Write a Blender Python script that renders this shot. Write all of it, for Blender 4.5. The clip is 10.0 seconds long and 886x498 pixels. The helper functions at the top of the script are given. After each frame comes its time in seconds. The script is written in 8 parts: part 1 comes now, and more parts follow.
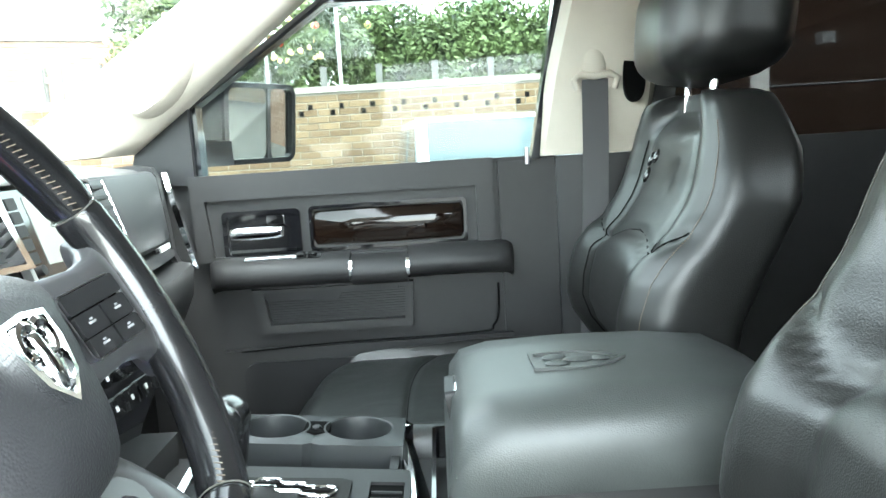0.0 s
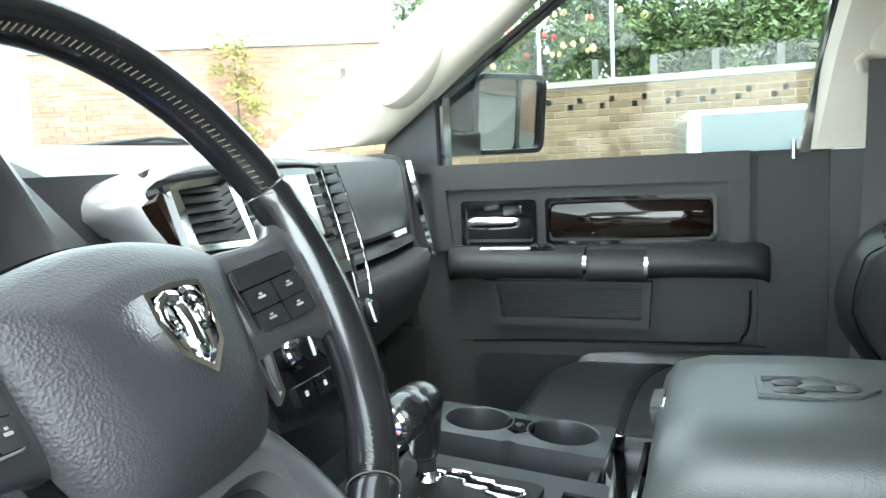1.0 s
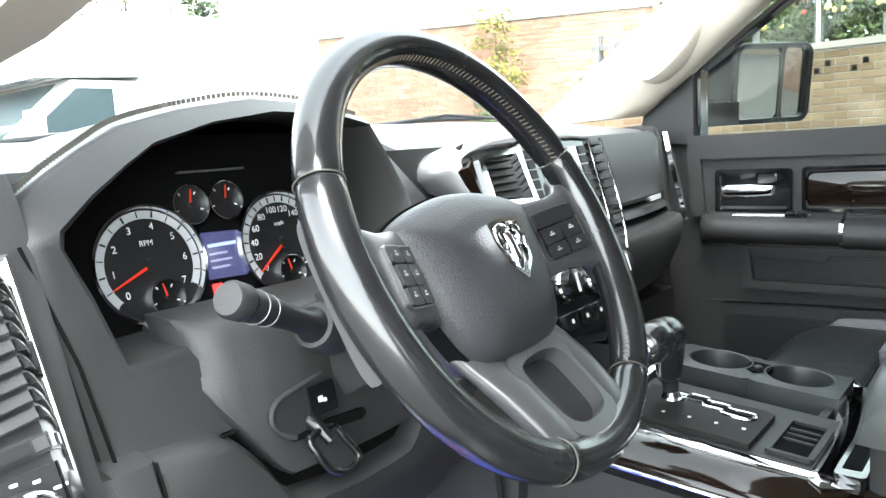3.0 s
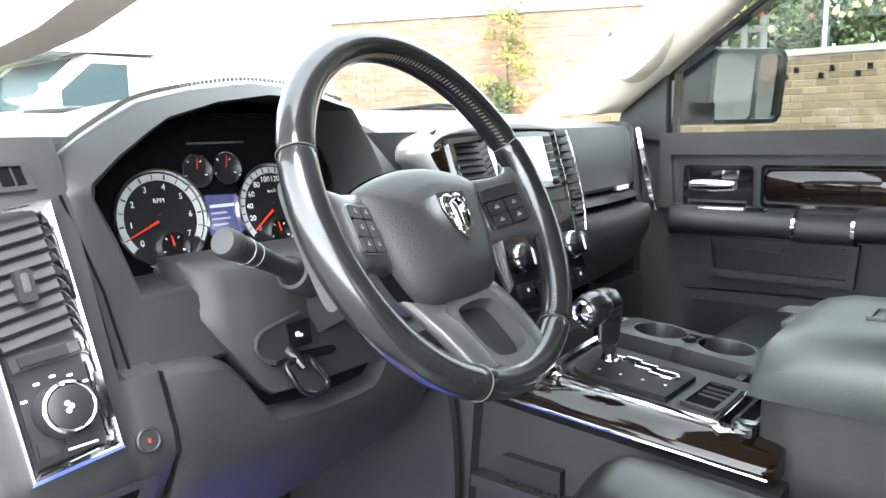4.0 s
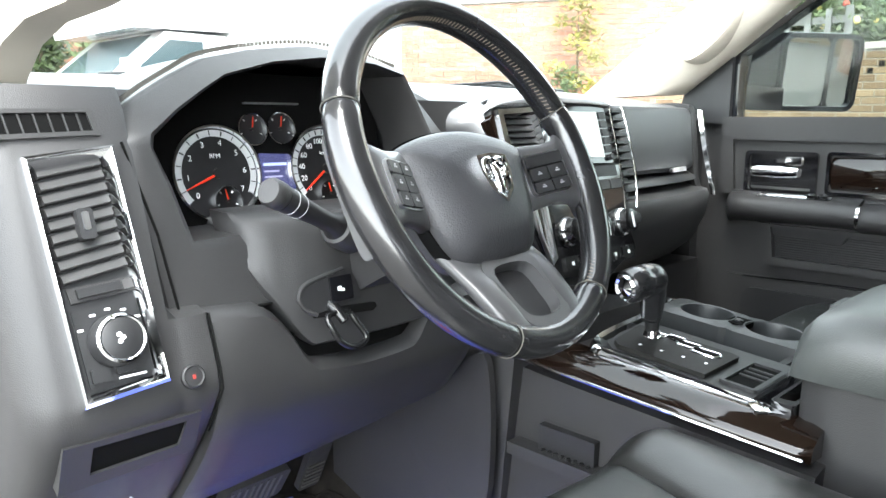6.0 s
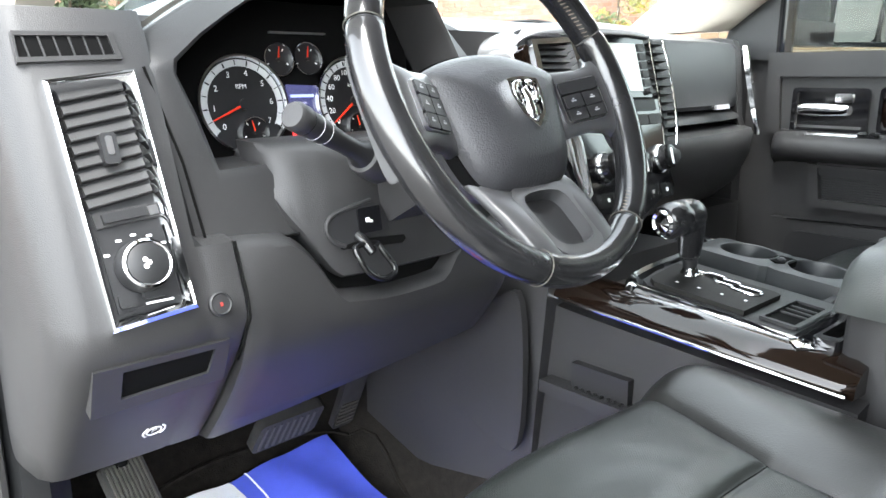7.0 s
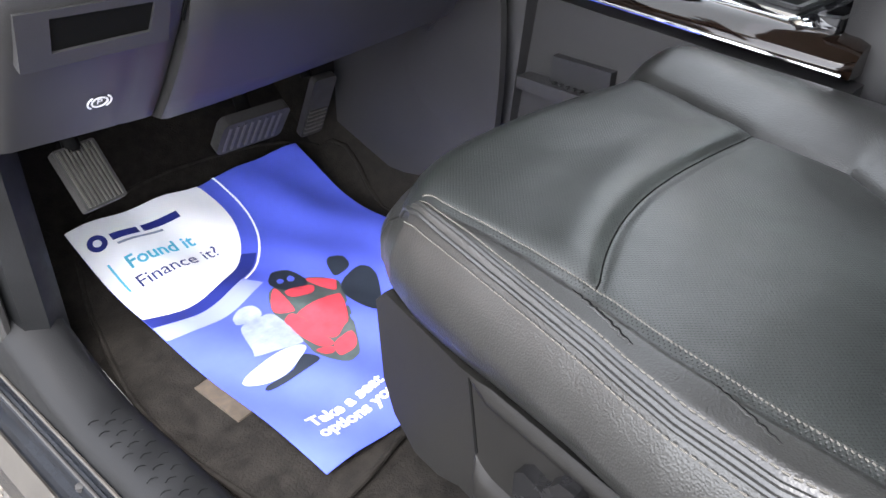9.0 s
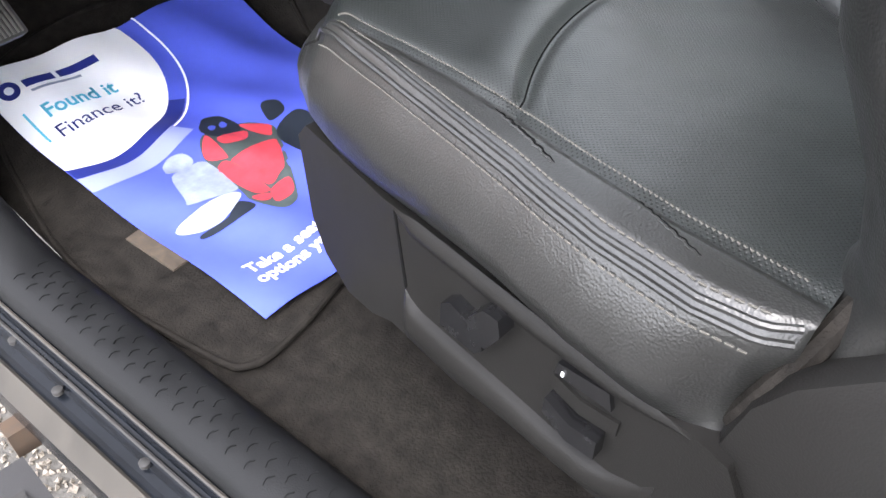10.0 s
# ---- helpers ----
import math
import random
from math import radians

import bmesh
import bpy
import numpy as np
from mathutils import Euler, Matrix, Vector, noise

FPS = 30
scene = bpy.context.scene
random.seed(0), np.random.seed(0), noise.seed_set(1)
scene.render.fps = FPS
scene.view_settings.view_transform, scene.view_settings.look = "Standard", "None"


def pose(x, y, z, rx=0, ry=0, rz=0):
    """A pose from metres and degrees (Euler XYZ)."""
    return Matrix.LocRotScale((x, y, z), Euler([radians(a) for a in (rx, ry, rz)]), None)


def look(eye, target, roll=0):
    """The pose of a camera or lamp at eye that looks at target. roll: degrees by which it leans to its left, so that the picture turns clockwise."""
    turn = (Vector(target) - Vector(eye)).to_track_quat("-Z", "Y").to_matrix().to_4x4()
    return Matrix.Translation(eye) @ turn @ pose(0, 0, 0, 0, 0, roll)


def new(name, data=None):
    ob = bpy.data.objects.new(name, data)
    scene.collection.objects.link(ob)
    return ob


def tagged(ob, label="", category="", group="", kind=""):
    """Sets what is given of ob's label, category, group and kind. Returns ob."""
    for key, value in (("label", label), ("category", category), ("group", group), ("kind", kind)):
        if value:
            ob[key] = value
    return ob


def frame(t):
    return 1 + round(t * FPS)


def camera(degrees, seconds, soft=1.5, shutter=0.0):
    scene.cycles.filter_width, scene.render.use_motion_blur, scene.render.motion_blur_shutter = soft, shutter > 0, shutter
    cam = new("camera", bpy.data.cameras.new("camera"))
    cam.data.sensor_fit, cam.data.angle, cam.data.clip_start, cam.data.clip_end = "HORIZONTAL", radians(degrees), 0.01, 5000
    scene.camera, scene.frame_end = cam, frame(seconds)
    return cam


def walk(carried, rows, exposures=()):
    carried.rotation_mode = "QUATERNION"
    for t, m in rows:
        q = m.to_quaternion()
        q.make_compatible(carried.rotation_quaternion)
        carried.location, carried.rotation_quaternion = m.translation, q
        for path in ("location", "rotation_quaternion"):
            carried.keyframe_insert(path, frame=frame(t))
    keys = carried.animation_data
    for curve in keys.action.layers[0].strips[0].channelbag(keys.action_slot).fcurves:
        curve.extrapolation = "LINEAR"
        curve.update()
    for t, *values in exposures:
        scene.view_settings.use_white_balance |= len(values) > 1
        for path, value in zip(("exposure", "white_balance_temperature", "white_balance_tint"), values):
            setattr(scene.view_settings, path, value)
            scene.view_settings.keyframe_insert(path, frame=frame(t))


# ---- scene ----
cam = camera(61.1, 10.0)
PATH = [
    (0, (-0.764, -0.174, 0.804), (1.219, -0.181, 0.544), -3.6),
    (0.5, (-0.73, -0.211, 0.797), (1.217, 0.174, 0.555), -3.4),
    (1, (-0.708, -0.231, 0.793), (1.156, 0.452, 0.558), -2.8),
    (1.5, (-0.7, -0.254, 0.791), (1.044, 0.702, 0.579), -3.4),
    (2, (-0.722, -0.262, 0.797), (0.888, 0.91, 0.609), -4.6),
    (2.5, (-0.768, -0.269, 0.792), (0.724, 1.042, 0.558), -5.3),
    (3, (-0.896, -0.311, 0.8), (0.637, 0.943, 0.521), -3.5),
    (3.2, (-0.933, -0.333, 0.798), (0.626, 0.885, 0.506), -2.5),
    (4.3, (-0.977, -0.464, 0.791), (0.522, 0.823, 0.481), -0.6),
    (4.5, (-0.978, -0.47, 0.788), (0.511, 0.828, 0.476), -0.3),
    (5, (-0.974, -0.473, 0.782), (0.485, 0.855, 0.454), 0.2),
    (5.5, (-0.975, -0.471, 0.78), (0.452, 0.888, 0.439), 0.3),
    (6.8, (-0.967, -0.47, 0.745), (0.376, 0.963, 0.368), -0.1),
    (7, (-0.959, -0.467, 0.74), (0.357, 0.968, 0.28), -0.1),
    (7.5, (-0.951, -0.457, 0.717), (0.306, 0.957, 0.07), 0.0),
    (8, (-0.953, -0.448, 0.699), (0.265, 0.924, -0.098), 0.4),
    (8.5, (-0.951, -0.449, 0.682), (0.252, 0.862, -0.232), 0.7),
    (9, (-0.94, -0.454, 0.644), (0.255, 0.752, -0.414), 1.3),
    (9.5, (-0.928, -0.457, 0.616), (0.221, 0.604, -0.629), 1.9),
    (10, (-0.913, -0.465, 0.612), (0.194, 0.502, -0.745), 2.3),
]
walk(cam, [(t, look(eye, target, roll)) for t, eye, target, roll in PATH],
     [(0, 4.45, 6200, -2), (0.5, 4.1, 6200, -2), (1, 4.0, 6200, -2), (2, 3.8, 6400, 2), (3, 3.92, 6450, 4), (4.5, 4.0, 6450, 5), (6.5, 4.05, 6450, 6), (8, 3.95, 6500, 10), (10, 3.55, 6500, 14)])

# ---------------------------------------------------------------- light
world = bpy.data.worlds.new("world")
scene.world = world
world.use_nodes = True
wn = world.node_tree.nodes
sky = wn.new("ShaderNodeTexSky")
sky.sky_type = "NISHITA"
sky.sun_disc = False
sky.sun_elevation = radians(61)
sky.sun_rotation = radians(232)
sky.air_density, sky.dust_density, sky.ozone_density = 1.0, 1.0, 1.0
hsv = wn.new("ShaderNodeHueSaturation")
hsv.inputs["Saturation"].default_value = 0.22
world.node_tree.links.new(sky.outputs["Color"], hsv.inputs["Color"])
world.node_tree.links.new(hsv.outputs["Color"], wn["Background"].inputs["Color"])
wn["Background"].inputs["Strength"].default_value = 0.15
sun = new("sun", bpy.data.lights.new("sun", "SUN"))
sun.data.energy, sun.data.angle, sun.data.color = 0.42, radians(30), (1.0, 0.98, 0.95)
sun.matrix_world = look((-2.6, -2.0, 5.9), (0, 0, 0))


# ---------------------------------------------------------------- materials
def material(name, color, rough=0.5, metal=0.0, coat=0.0, grain=None, bump=0.0, wear=0.0, wear_scale=9.0, spec=0.5):
    """Principled surface: fine relief ("cells" or "noise", per-metre scale), and large soft variation of tone and gloss."""
    m = bpy.data.materials.new(name)
    m.use_nodes = True
    n, l = m.node_tree.nodes, m.node_tree.links
    b = n["Principled BSDF"]
    b.inputs["Base Color"].default_value = (*color, 1)
    b.inputs["Roughness"].default_value = rough
    b.inputs["Metallic"].default_value = metal
    b.inputs["Coat Weight"].default_value = coat
    b.inputs["Coat Roughness"].default_value = 0.06
    b.inputs["Specular IOR Level"].default_value = spec
    tc = n.new("ShaderNodeTexCoord")
    if grain:
        if grain[0] == "cells":
            g = n.new("ShaderNodeTexVoronoi")
            g.feature = "SMOOTH_F1"
            g.inputs["Smoothness"].default_value = 0.6
            out = g.outputs["Distance"]
        else:
            g = n.new("ShaderNodeTexNoise")
            g.inputs["Detail"].default_value = 6
            out = g.outputs["Fac"]
        g.inputs["Scale"].default_value = grain[1]
        l.new(tc.outputs["Object"], g.inputs["Vector"])
        bp = n.new("ShaderNodeBump")
        bp.inputs["Strength"].default_value = bump
        bp.inputs["Distance"].default_value = 0.4 / grain[1]
        l.new(out, bp.inputs["Height"])
        l.new(bp.outputs["Normal"], b.inputs["Normal"])
    if wear:
        w = n.new("ShaderNodeTexNoise")
        w.inputs["Scale"].default_value = wear_scale
        w.inputs["Detail"].default_value = 7
        w.inputs["Roughness"].default_value = 0.62
        l.new(tc.outputs["Object"], w.inputs["Vector"])
        r = n.new("ShaderNodeMapRange")
        r.inputs["From Min"].default_value, r.inputs["From Max"].default_value = 0.3, 0.7
        r.inputs["To Min"].default_value, r.inputs["To Max"].default_value = 1 - wear, 1 + wear
        l.new(w.outputs["Fac"], r.inputs["Value"])
        mx = n.new("ShaderNodeMix")
        mx.data_type, mx.blend_type = "RGBA", "MULTIPLY"
        mx.inputs["Factor"].default_value = 1
        mx.inputs["A"].default_value = (*color, 1)
        l.new(r.outputs["Result"], mx.inputs["B"])
        l.new(mx.outputs["Result"], b.inputs["Base Color"])
        r2 = n.new("ShaderNodeMapRange")
        r2.inputs["From Min"].default_value, r2.inputs["From Max"].default_value = 0.3, 0.7
        r2.inputs["To Min"].default_value, r2.inputs["To Max"].default_value = max(0.02, rough * (1 - wear * 0.6)), min(1, rough * (1 + wear * 0.6))
        l.new(w.outputs["Fac"], r2.inputs["Value"])
        l.new(r2.outputs["Result"], b.inputs["Roughness"])
    return m


PLASTIC = material("grained_plastic", (0.025, 0.0245, 0.025), 0.48, grain=("cells", 900), bump=0.4, wear=0.14, spec=0.36)
PLASTIC_D = material("dark_plastic", (0.015, 0.015, 0.016), 0.44, grain=("cells", 1100), bump=0.2, wear=0.15, spec=0.4)
PAD = material("soft_dash_pad", (0.034, 0.035, 0.037), 0.42, grain=("cells", 700), bump=0.35, wear=0.1)
HUBSKIN = material("airbag_skin", (0.028, 0.028, 0.031), 0.44, grain=("cells", 560), bump=0.55, wear=0.1)
# lit copy of PAD: windscreen sky sheen put into a lighter, glossier base
HOODPAD = material("sky_sheen_hood_pad", (0.045, 0.047, 0.050), 0.40, grain=("cells", 700), bump=0.3, wear=0.12, spec=0.85)
LEATHER = material("black_leather", (0.0128, 0.0130, 0.0124), 0.33, grain=("cells", 700), bump=0.35, wear=0.18, wear_scale=14, spec=0.62)
LEATHER_P = material("perforated_leather", (0.0105, 0.0122, 0.0116), 0.33, grain=("cells", 700), bump=0.25, wear=0.14, wear_scale=14, spec=0.60)
LIDSKIN = material("armrest_leather", (0.050, 0.054, 0.052), 0.40, grain=("cells", 650), bump=0.35, wear=0.16, wear_scale=12, spec=0.55)
SHIELD = material("shield_plastic", (0.0075, 0.0071, 0.0065), 0.55, grain=("cells", 900), bump=0.3, wear=0.14, spec=0.22)
SWITCH = material("switch_black", (0.006, 0.006, 0.0065), 0.26, wear=0.2, wear_scale=60)
LEATHER_S = material("smooth_rim_leather", (0.0125, 0.0125, 0.0135), 0.24, coat=0.5, grain=("noise", 300), bump=0.08, wear=0.3, wear_scale=30)
CUPS = material("cup_holder_plastic", (0.024, 0.026, 0.027), 0.42, grain=("cells", 900), bump=0.25, wear=0.12)
SATIN = material("satin_grey_spoke", (0.048, 0.048, 0.050), 0.30, wear=0.08, wear_scale=20)
TRIMGREY = material("silver_grey_trim", (0.30, 0.30, 0.31), 0.24, metal=0.55, wear=0.06)
GLOSS = material("gloss_black", (0.006, 0.006, 0.007), 0.07, coat=0.6)
CHROME = material("chrome", (0.86, 0.87, 0.88), 0.06, metal=1.0)
SILVER = material("satin_silver", (0.55, 0.55, 0.56), 0.3, metal=1.0)
BEIGE = material("beige_trim", (0.52, 0.475, 0.40), 0.62, grain=("cells", 800), bump=0.15, wear=0.05)
CARPET = material("black_carpet", (0.013, 0.0115, 0.010), 0.98, grain=("noise", 300), bump=1.0, wear=0.55, wear_scale=60, spec=0.1)
RUBBER = material("worn_rubber", (0.020, 0.019, 0.018), 0.75, grain=("noise", 200), bump=0.3, wear=0.35, wear_scale=40)
SILLPL = material("sill_plastic", (0.006, 0.0063, 0.0068), 0.58, grain=("cells", 700), bump=0.25, wear=0.32, wear_scale=22, spec=0.18)
PAINT = material("dark_blue_paint", (0.006, 0.007, 0.010), 0.12, coat=0.3, wear=0.2, spec=0.35)
# shaded copy of PAINT: blocked sky put in as darker colour, less reflection
ROCKER = material("rocker_shaded_paint", (0.005, 0.006, 0.008), 0.22, wear=0.3, wear_scale=30, spec=0.15)
MARKRED = material("dim_red_mark", (0.22, 0.02, 0.015), 0.5)
STITCH = material("tan_stitch", (0.16, 0.125, 0.092), 0.8)
STITCH_G = material("grey_stitch", (0.085, 0.08, 0.07), 0.8)
WEBBING = material("grey_webbing", (0.075, 0.073, 0.075), 0.8, grain=("noise", 900), bump=0.5)
WHITE = material("white_print", (0.75, 0.75, 0.75), 0.6)
REDMARK = material("red_needle", (0.75, 0.035, 0.01), 0.4)
# near-black for joints and seams; also shade put into recesses, slots and gaps
BLACKHOLE = material("deep_black_and_shade", (0.004, 0.004, 0.004), 0.8, spec=0.05)
DIALFACE = material("dial_face", (0.007, 0.007, 0.008), 0.45)
DIALRING = material("dial_ring_grey", (0.42, 0.43, 0.44), 0.4, wear=0.1)
TYPEINK = material("grey_print", (0.33, 0.33, 0.34), 0.6)


def striped(name, dark, light, scale, rough):
    m = material(name, dark, rough, coat=0.2, spec=0.35)
    n, l = m.node_tree.nodes, m.node_tree.links
    tc = n.new("ShaderNodeTexCoord")
    mp = n.new("ShaderNodeMapping")
    mp.inputs["Rotation"].default_value = (0.4, 0.3, 0.7)
    w = n.new("ShaderNodeTexWave")
    w.inputs["Scale"].default_value, w.inputs["Distortion"].default_value = scale, 2.5
    w.inputs["Detail"].default_value, w.inputs["Detail Scale"].default_value = 4, 2.0
    r = n.new("ShaderNodeValToRGB")
    r.color_ramp.elements[0].color, r.color_ramp.elements[1].color = (*dark, 1), (*light, 1)
    l.new(tc.outputs["Object"], mp.inputs["Vector"])
    l.new(mp.outputs["Vector"], w.inputs["Vector"])
    l.new(w.outputs["Fac"], r.inputs["Fac"])
    l.new(r.outputs["Color"], n["Principled BSDF"].inputs["Base Color"])
    return m


def perforate(m, pitch, radius):
    """Rows of small dark holes punched straight down, pitch apart in metres."""
    n, l = m.node_tree.nodes, m.node_tree.links
    tc = n.new("ShaderNodeTexCoord")
    mp = n.new("ShaderNodeMapping")
    mp.inputs["Rotation"].default_value = (0, 0, 0.785)
    mp.inputs["Scale"].default_value = (1 / pitch, 1 / pitch, 0)
    fr, sb, ln = n.new("ShaderNodeVectorMath"), n.new("ShaderNodeVectorMath"), n.new("ShaderNodeVectorMath")
    fr.operation, sb.operation, ln.operation = "FRACTION", "SUBTRACT", "LENGTH"
    sb.inputs[1].default_value = (0.5, 0.5, 0.0)
    r = n.new("ShaderNodeMapRange")
    r.inputs["From Min"].default_value, r.inputs["From Max"].default_value = radius - 0.06, radius + 0.06
    r.inputs["To Min"].default_value, r.inputs["To Max"].default_value = 0.40, 1.0
    l.new(tc.outputs["Object"], mp.inputs["Vector"])
    l.new(mp.outputs["Vector"], fr.inputs[0])
    l.new(fr.outputs["Vector"], sb.inputs[0])
    l.new(sb.outputs["Vector"], ln.inputs[0])
    l.new(ln.outputs["Value"], r.inputs["Value"])
    b = n["Principled BSDF"]
    src = b.inputs["Base Color"].links[0].from_socket
    mx = n.new("ShaderNodeMix")
    mx.data_type, mx.blend_type = "RGBA", "MULTIPLY"
    mx.inputs["Factor"].default_value = 1
    l.new(src, mx.inputs["A"])
    l.new(r.outputs["Result"], mx.inputs["B"])
    l.new(mx.outputs["Result"], b.inputs["Base Color"])
    bp = n.new("ShaderNodeBump")
    bp.inputs["Strength"].default_value, bp.inputs["Distance"].default_value = 0.5, 0.0006
    l.new(r.outputs["Result"], bp.inputs["Height"])
    l.new(b.inputs["Normal"].links[0].from_socket, bp.inputs["Normal"])
    l.new(bp.outputs["Normal"], b.inputs["Normal"])
    sp = n.new("ShaderNodeMath")
    sp.operation = "MULTIPLY"
    sp.inputs[1].default_value = 0.75
    l.new(r.outputs["Result"], sp.inputs[0])
    l.new(sp.outputs["Value"], b.inputs["Specular IOR Level"])


perforate(LEATHER_P, 0.0023, 0.22)


WOOD = striped("dark_wood_trim", (0.0035, 0.0025, 0.002), (0.013, 0.0075, 0.005), 110, 0.07)


def glass_material(name, tint, rough=0.0):
    """Thin pane: clear passage with a Fresnel gloss on it."""
    m = bpy.data.materials.new(name)
    m.use_nodes = True
    n, l = m.node_tree.nodes, m.node_tree.links
    n.remove(n["Principled BSDF"])
    tr, gl, mx, fr = (n.new("ShaderNode" + k) for k in ("BsdfTransparent", "BsdfGlossy", "MixShader", "LayerWeight"))
    tr.inputs["Color"].default_value = (*tint, 1)
    gl.inputs["Roughness"].default_value = rough
    fr.inputs["Blend"].default_value = 0.5
    pw, ad = n.new("ShaderNodeMath"), n.new("ShaderNodeMath")
    pw.operation, ad.operation = "POWER", "MULTIPLY_ADD"
    pw.inputs[1].default_value = 4.5
    ad.inputs[1].default_value, ad.inputs[2].default_value = 0.45, 0.015
    l.new(fr.outputs["Facing"], pw.inputs[0])
    l.new(pw.outputs["Value"], ad.inputs[0])
    l.new(ad.outputs["Value"], mx.inputs["Fac"])
    l.new(tr.outputs["BSDF"], mx.inputs[1])
    l.new(gl.outputs["BSDF"], mx.inputs[2])
    l.new(mx.outputs["Shader"], n["Material Output"].inputs["Surface"])
    return m


GLASS = glass_material("clear_glass", (0.90, 0.92, 0.91))
SIDEGLASS = glass_material("green_tinted_side_glass", (0.70, 0.74, 0.72))
TINTED = glass_material("tinted_glass", (0.10, 0.10, 0.10))
MIRROR = material("mirror_glass", (0.50, 0.53, 0.53), 0.01, metal=1.0)


def screen_material(name, color, strength):
    m = material(name, (0.02, 0.02, 0.02), 0.15, coat=0.5)
    b = m.node_tree.nodes["Principled BSDF"]
    b.inputs["Emission Color"].default_value = (*color, 1)
    b.inputs["Emission Strength"].default_value = strength
    return m


LCD = screen_material("cluster_display", (0.16, 0.17, 0.50), 0.035)


# ---------------------------------------------------------------- mesh tools
def basis(o, ex, ey):
    ex, ey = Vector(ex).normalized(), Vector(ey).normalized()
    ez = ex.cross(ey).normalized()
    ey = ez.cross(ex)
    m = Matrix((ex, ey, ez)).transposed().to_4x4()
    m.translation = o
    return m


def thing(name, at, label, category, group="", kind=""):
    ob = new(name)
    ob.empty_display_size = 0.05
    ob.location = at
    return tagged(ob, label, category, group, kind)


def world_of(ob):
    p = Vector((0, 0, 0))
    while ob is not None:
        p += ob.location
        ob = ob.parent
    return p


def part(name, bm, mat, parent=None, label="", m=None, bevel=0.0, seg=2, sharp=40, smooth=True):
    """One mesh object from a bmesh given in world (or, with m, local) coordinates."""
    if bevel:
        edges = [e for e in bm.edges if len(e.link_faces) == 2 and e.calc_face_angle(0) > radians(28)]
        bmesh.ops.bevel(bm, geom=edges, offset=bevel, offset_type="OFFSET", segments=seg, profile=0.5, affect="EDGES", clamp_overlap=True)
    if m is not None:
        bm.transform(m)
    bmesh.ops.recalc_face_normals(bm, faces=bm.faces)
    at = world_of(parent)
    if parent is not None:
        bm.transform(Matrix.Translation(-at))
    me = bpy.data.meshes.new(name)
    bm.to_mesh(me)
    bm.free()
    if smooth:
        me.shade_smooth()
        me.set_sharp_from_angle(angle=radians(sharp))
    me.materials.append(mat)
    ob = new(name, me)
    if parent is not None:
        ob.parent = parent
    if label:
        ob["label"] = label
    return ob


def single(name, bm, mat, label, category, kind="", group="", **kw):
    """A thing made of one mesh."""
    return tagged(part(name, bm, mat, None, "", **kw), label, category, group, kind)


def B():
    return bmesh.new()


def box(bm, x0, x1, y0, y1, z0, z1):
    v = [bm.verts.new(p) for p in ((x0, y0, z0), (x1, y0, z0), (x1, y1, z0), (x0, y1, z0), (x0, y0, z1), (x1, y0, z1), (x1, y1, z1), (x0, y1, z1))]
    for f in ((3, 2, 1, 0), (4, 5, 6, 7), (0, 1, 5, 4), (1, 2, 6, 5), (2, 3, 7, 6), (3, 0, 4, 7)):
        bm.faces.new([v[i] for i in f])
    return bm


def skin(bm, rings, closed=False, caps=True, wrap=True):
    """Rings of equal count joined in turn. closed: last ring joins the first. wrap: each ring is a closed loop."""
    vs = [[bm.verts.new(p) for p in r] for r in rings]
    n = len(vs[0])
    pairs = list(zip(vs, vs[1:])) + ([(vs[-1], vs[0])] if closed else [])
    for a, b in pairs:
        for i in range(n if wrap else n - 1):
            j = (i + 1) % n
            bm.faces.new((a[i], a[j], b[j], b[i]))
    if caps and wrap and not closed:
        bm.faces.new(list(reversed(vs[0])))
        bm.faces.new(vs[-1])
    return bm


def prism(bm, poly, z0, z1):
    """A 2-D outline extruded along local z."""
    return skin(bm, [[(x, y, z0) for x, y in poly], [(x, y, z1) for x, y in poly]])


def frame_prism(bm, outer, inner, z0, z1):
    """A frame: outline with an opening of the same number of corners."""
    return skin(bm, [[(x, y, z0) for x, y in outer], [(x, y, z1) for x, y in outer], [(x, y, z1) for x, y in inner], [(x, y, z0) for x, y in inner]], closed=True)


def rrect(x0, x1, y0, y1, r, n=4):
    pts = []
    for cx, cy, a in ((x1 - r, y1 - r, 0), (x0 + r, y1 - r, 90), (x0 + r, y0 + r, 180), (x1 - r, y0 + r, 270)):
        for i in range(n + 1):
            t = radians(a + 90 * i / n)
            pts.append((cx + r * math.cos(t), cy + r * math.sin(t)))
    return pts


def inset(poly, d):
    """Moves each side of a convex, anticlockwise outline inwards by d."""
    n, out = len(poly), []
    for i in range(n):
        p, q, s = Vector(poly[i - 1]), Vector(poly[i]), Vector(poly[(i + 1) % n])
        a, b = (q - p).normalized(), (s - q).normalized()
        na, nb = Vector((-a.y, a.x)), Vector((-b.y, b.x))
        k = na + nb
        out.append(tuple(q + k * (d / max(0.3, 1 + na.dot(nb)))))
    return out


def disc(bm, r, z0, z1, n=40, c=(0, 0)):
    return prism(bm, [(c[0] + r * math.cos(2 * math.pi * i / n), c[1] + r * math.sin(2 * math.pi * i / n)) for i in range(n)], z0, z1)


def lathe(bm, prof, n=40, c=(0, 0)):
    """Profile of (radius, z) turned round local z."""
    rings = [[(c[0] + r * math.cos(2 * math.pi * i / n), c[1] + r * math.sin(2 * math.pi * i / n), z) for i in range(n)] for r, z in prof]
    return skin(bm, rings)


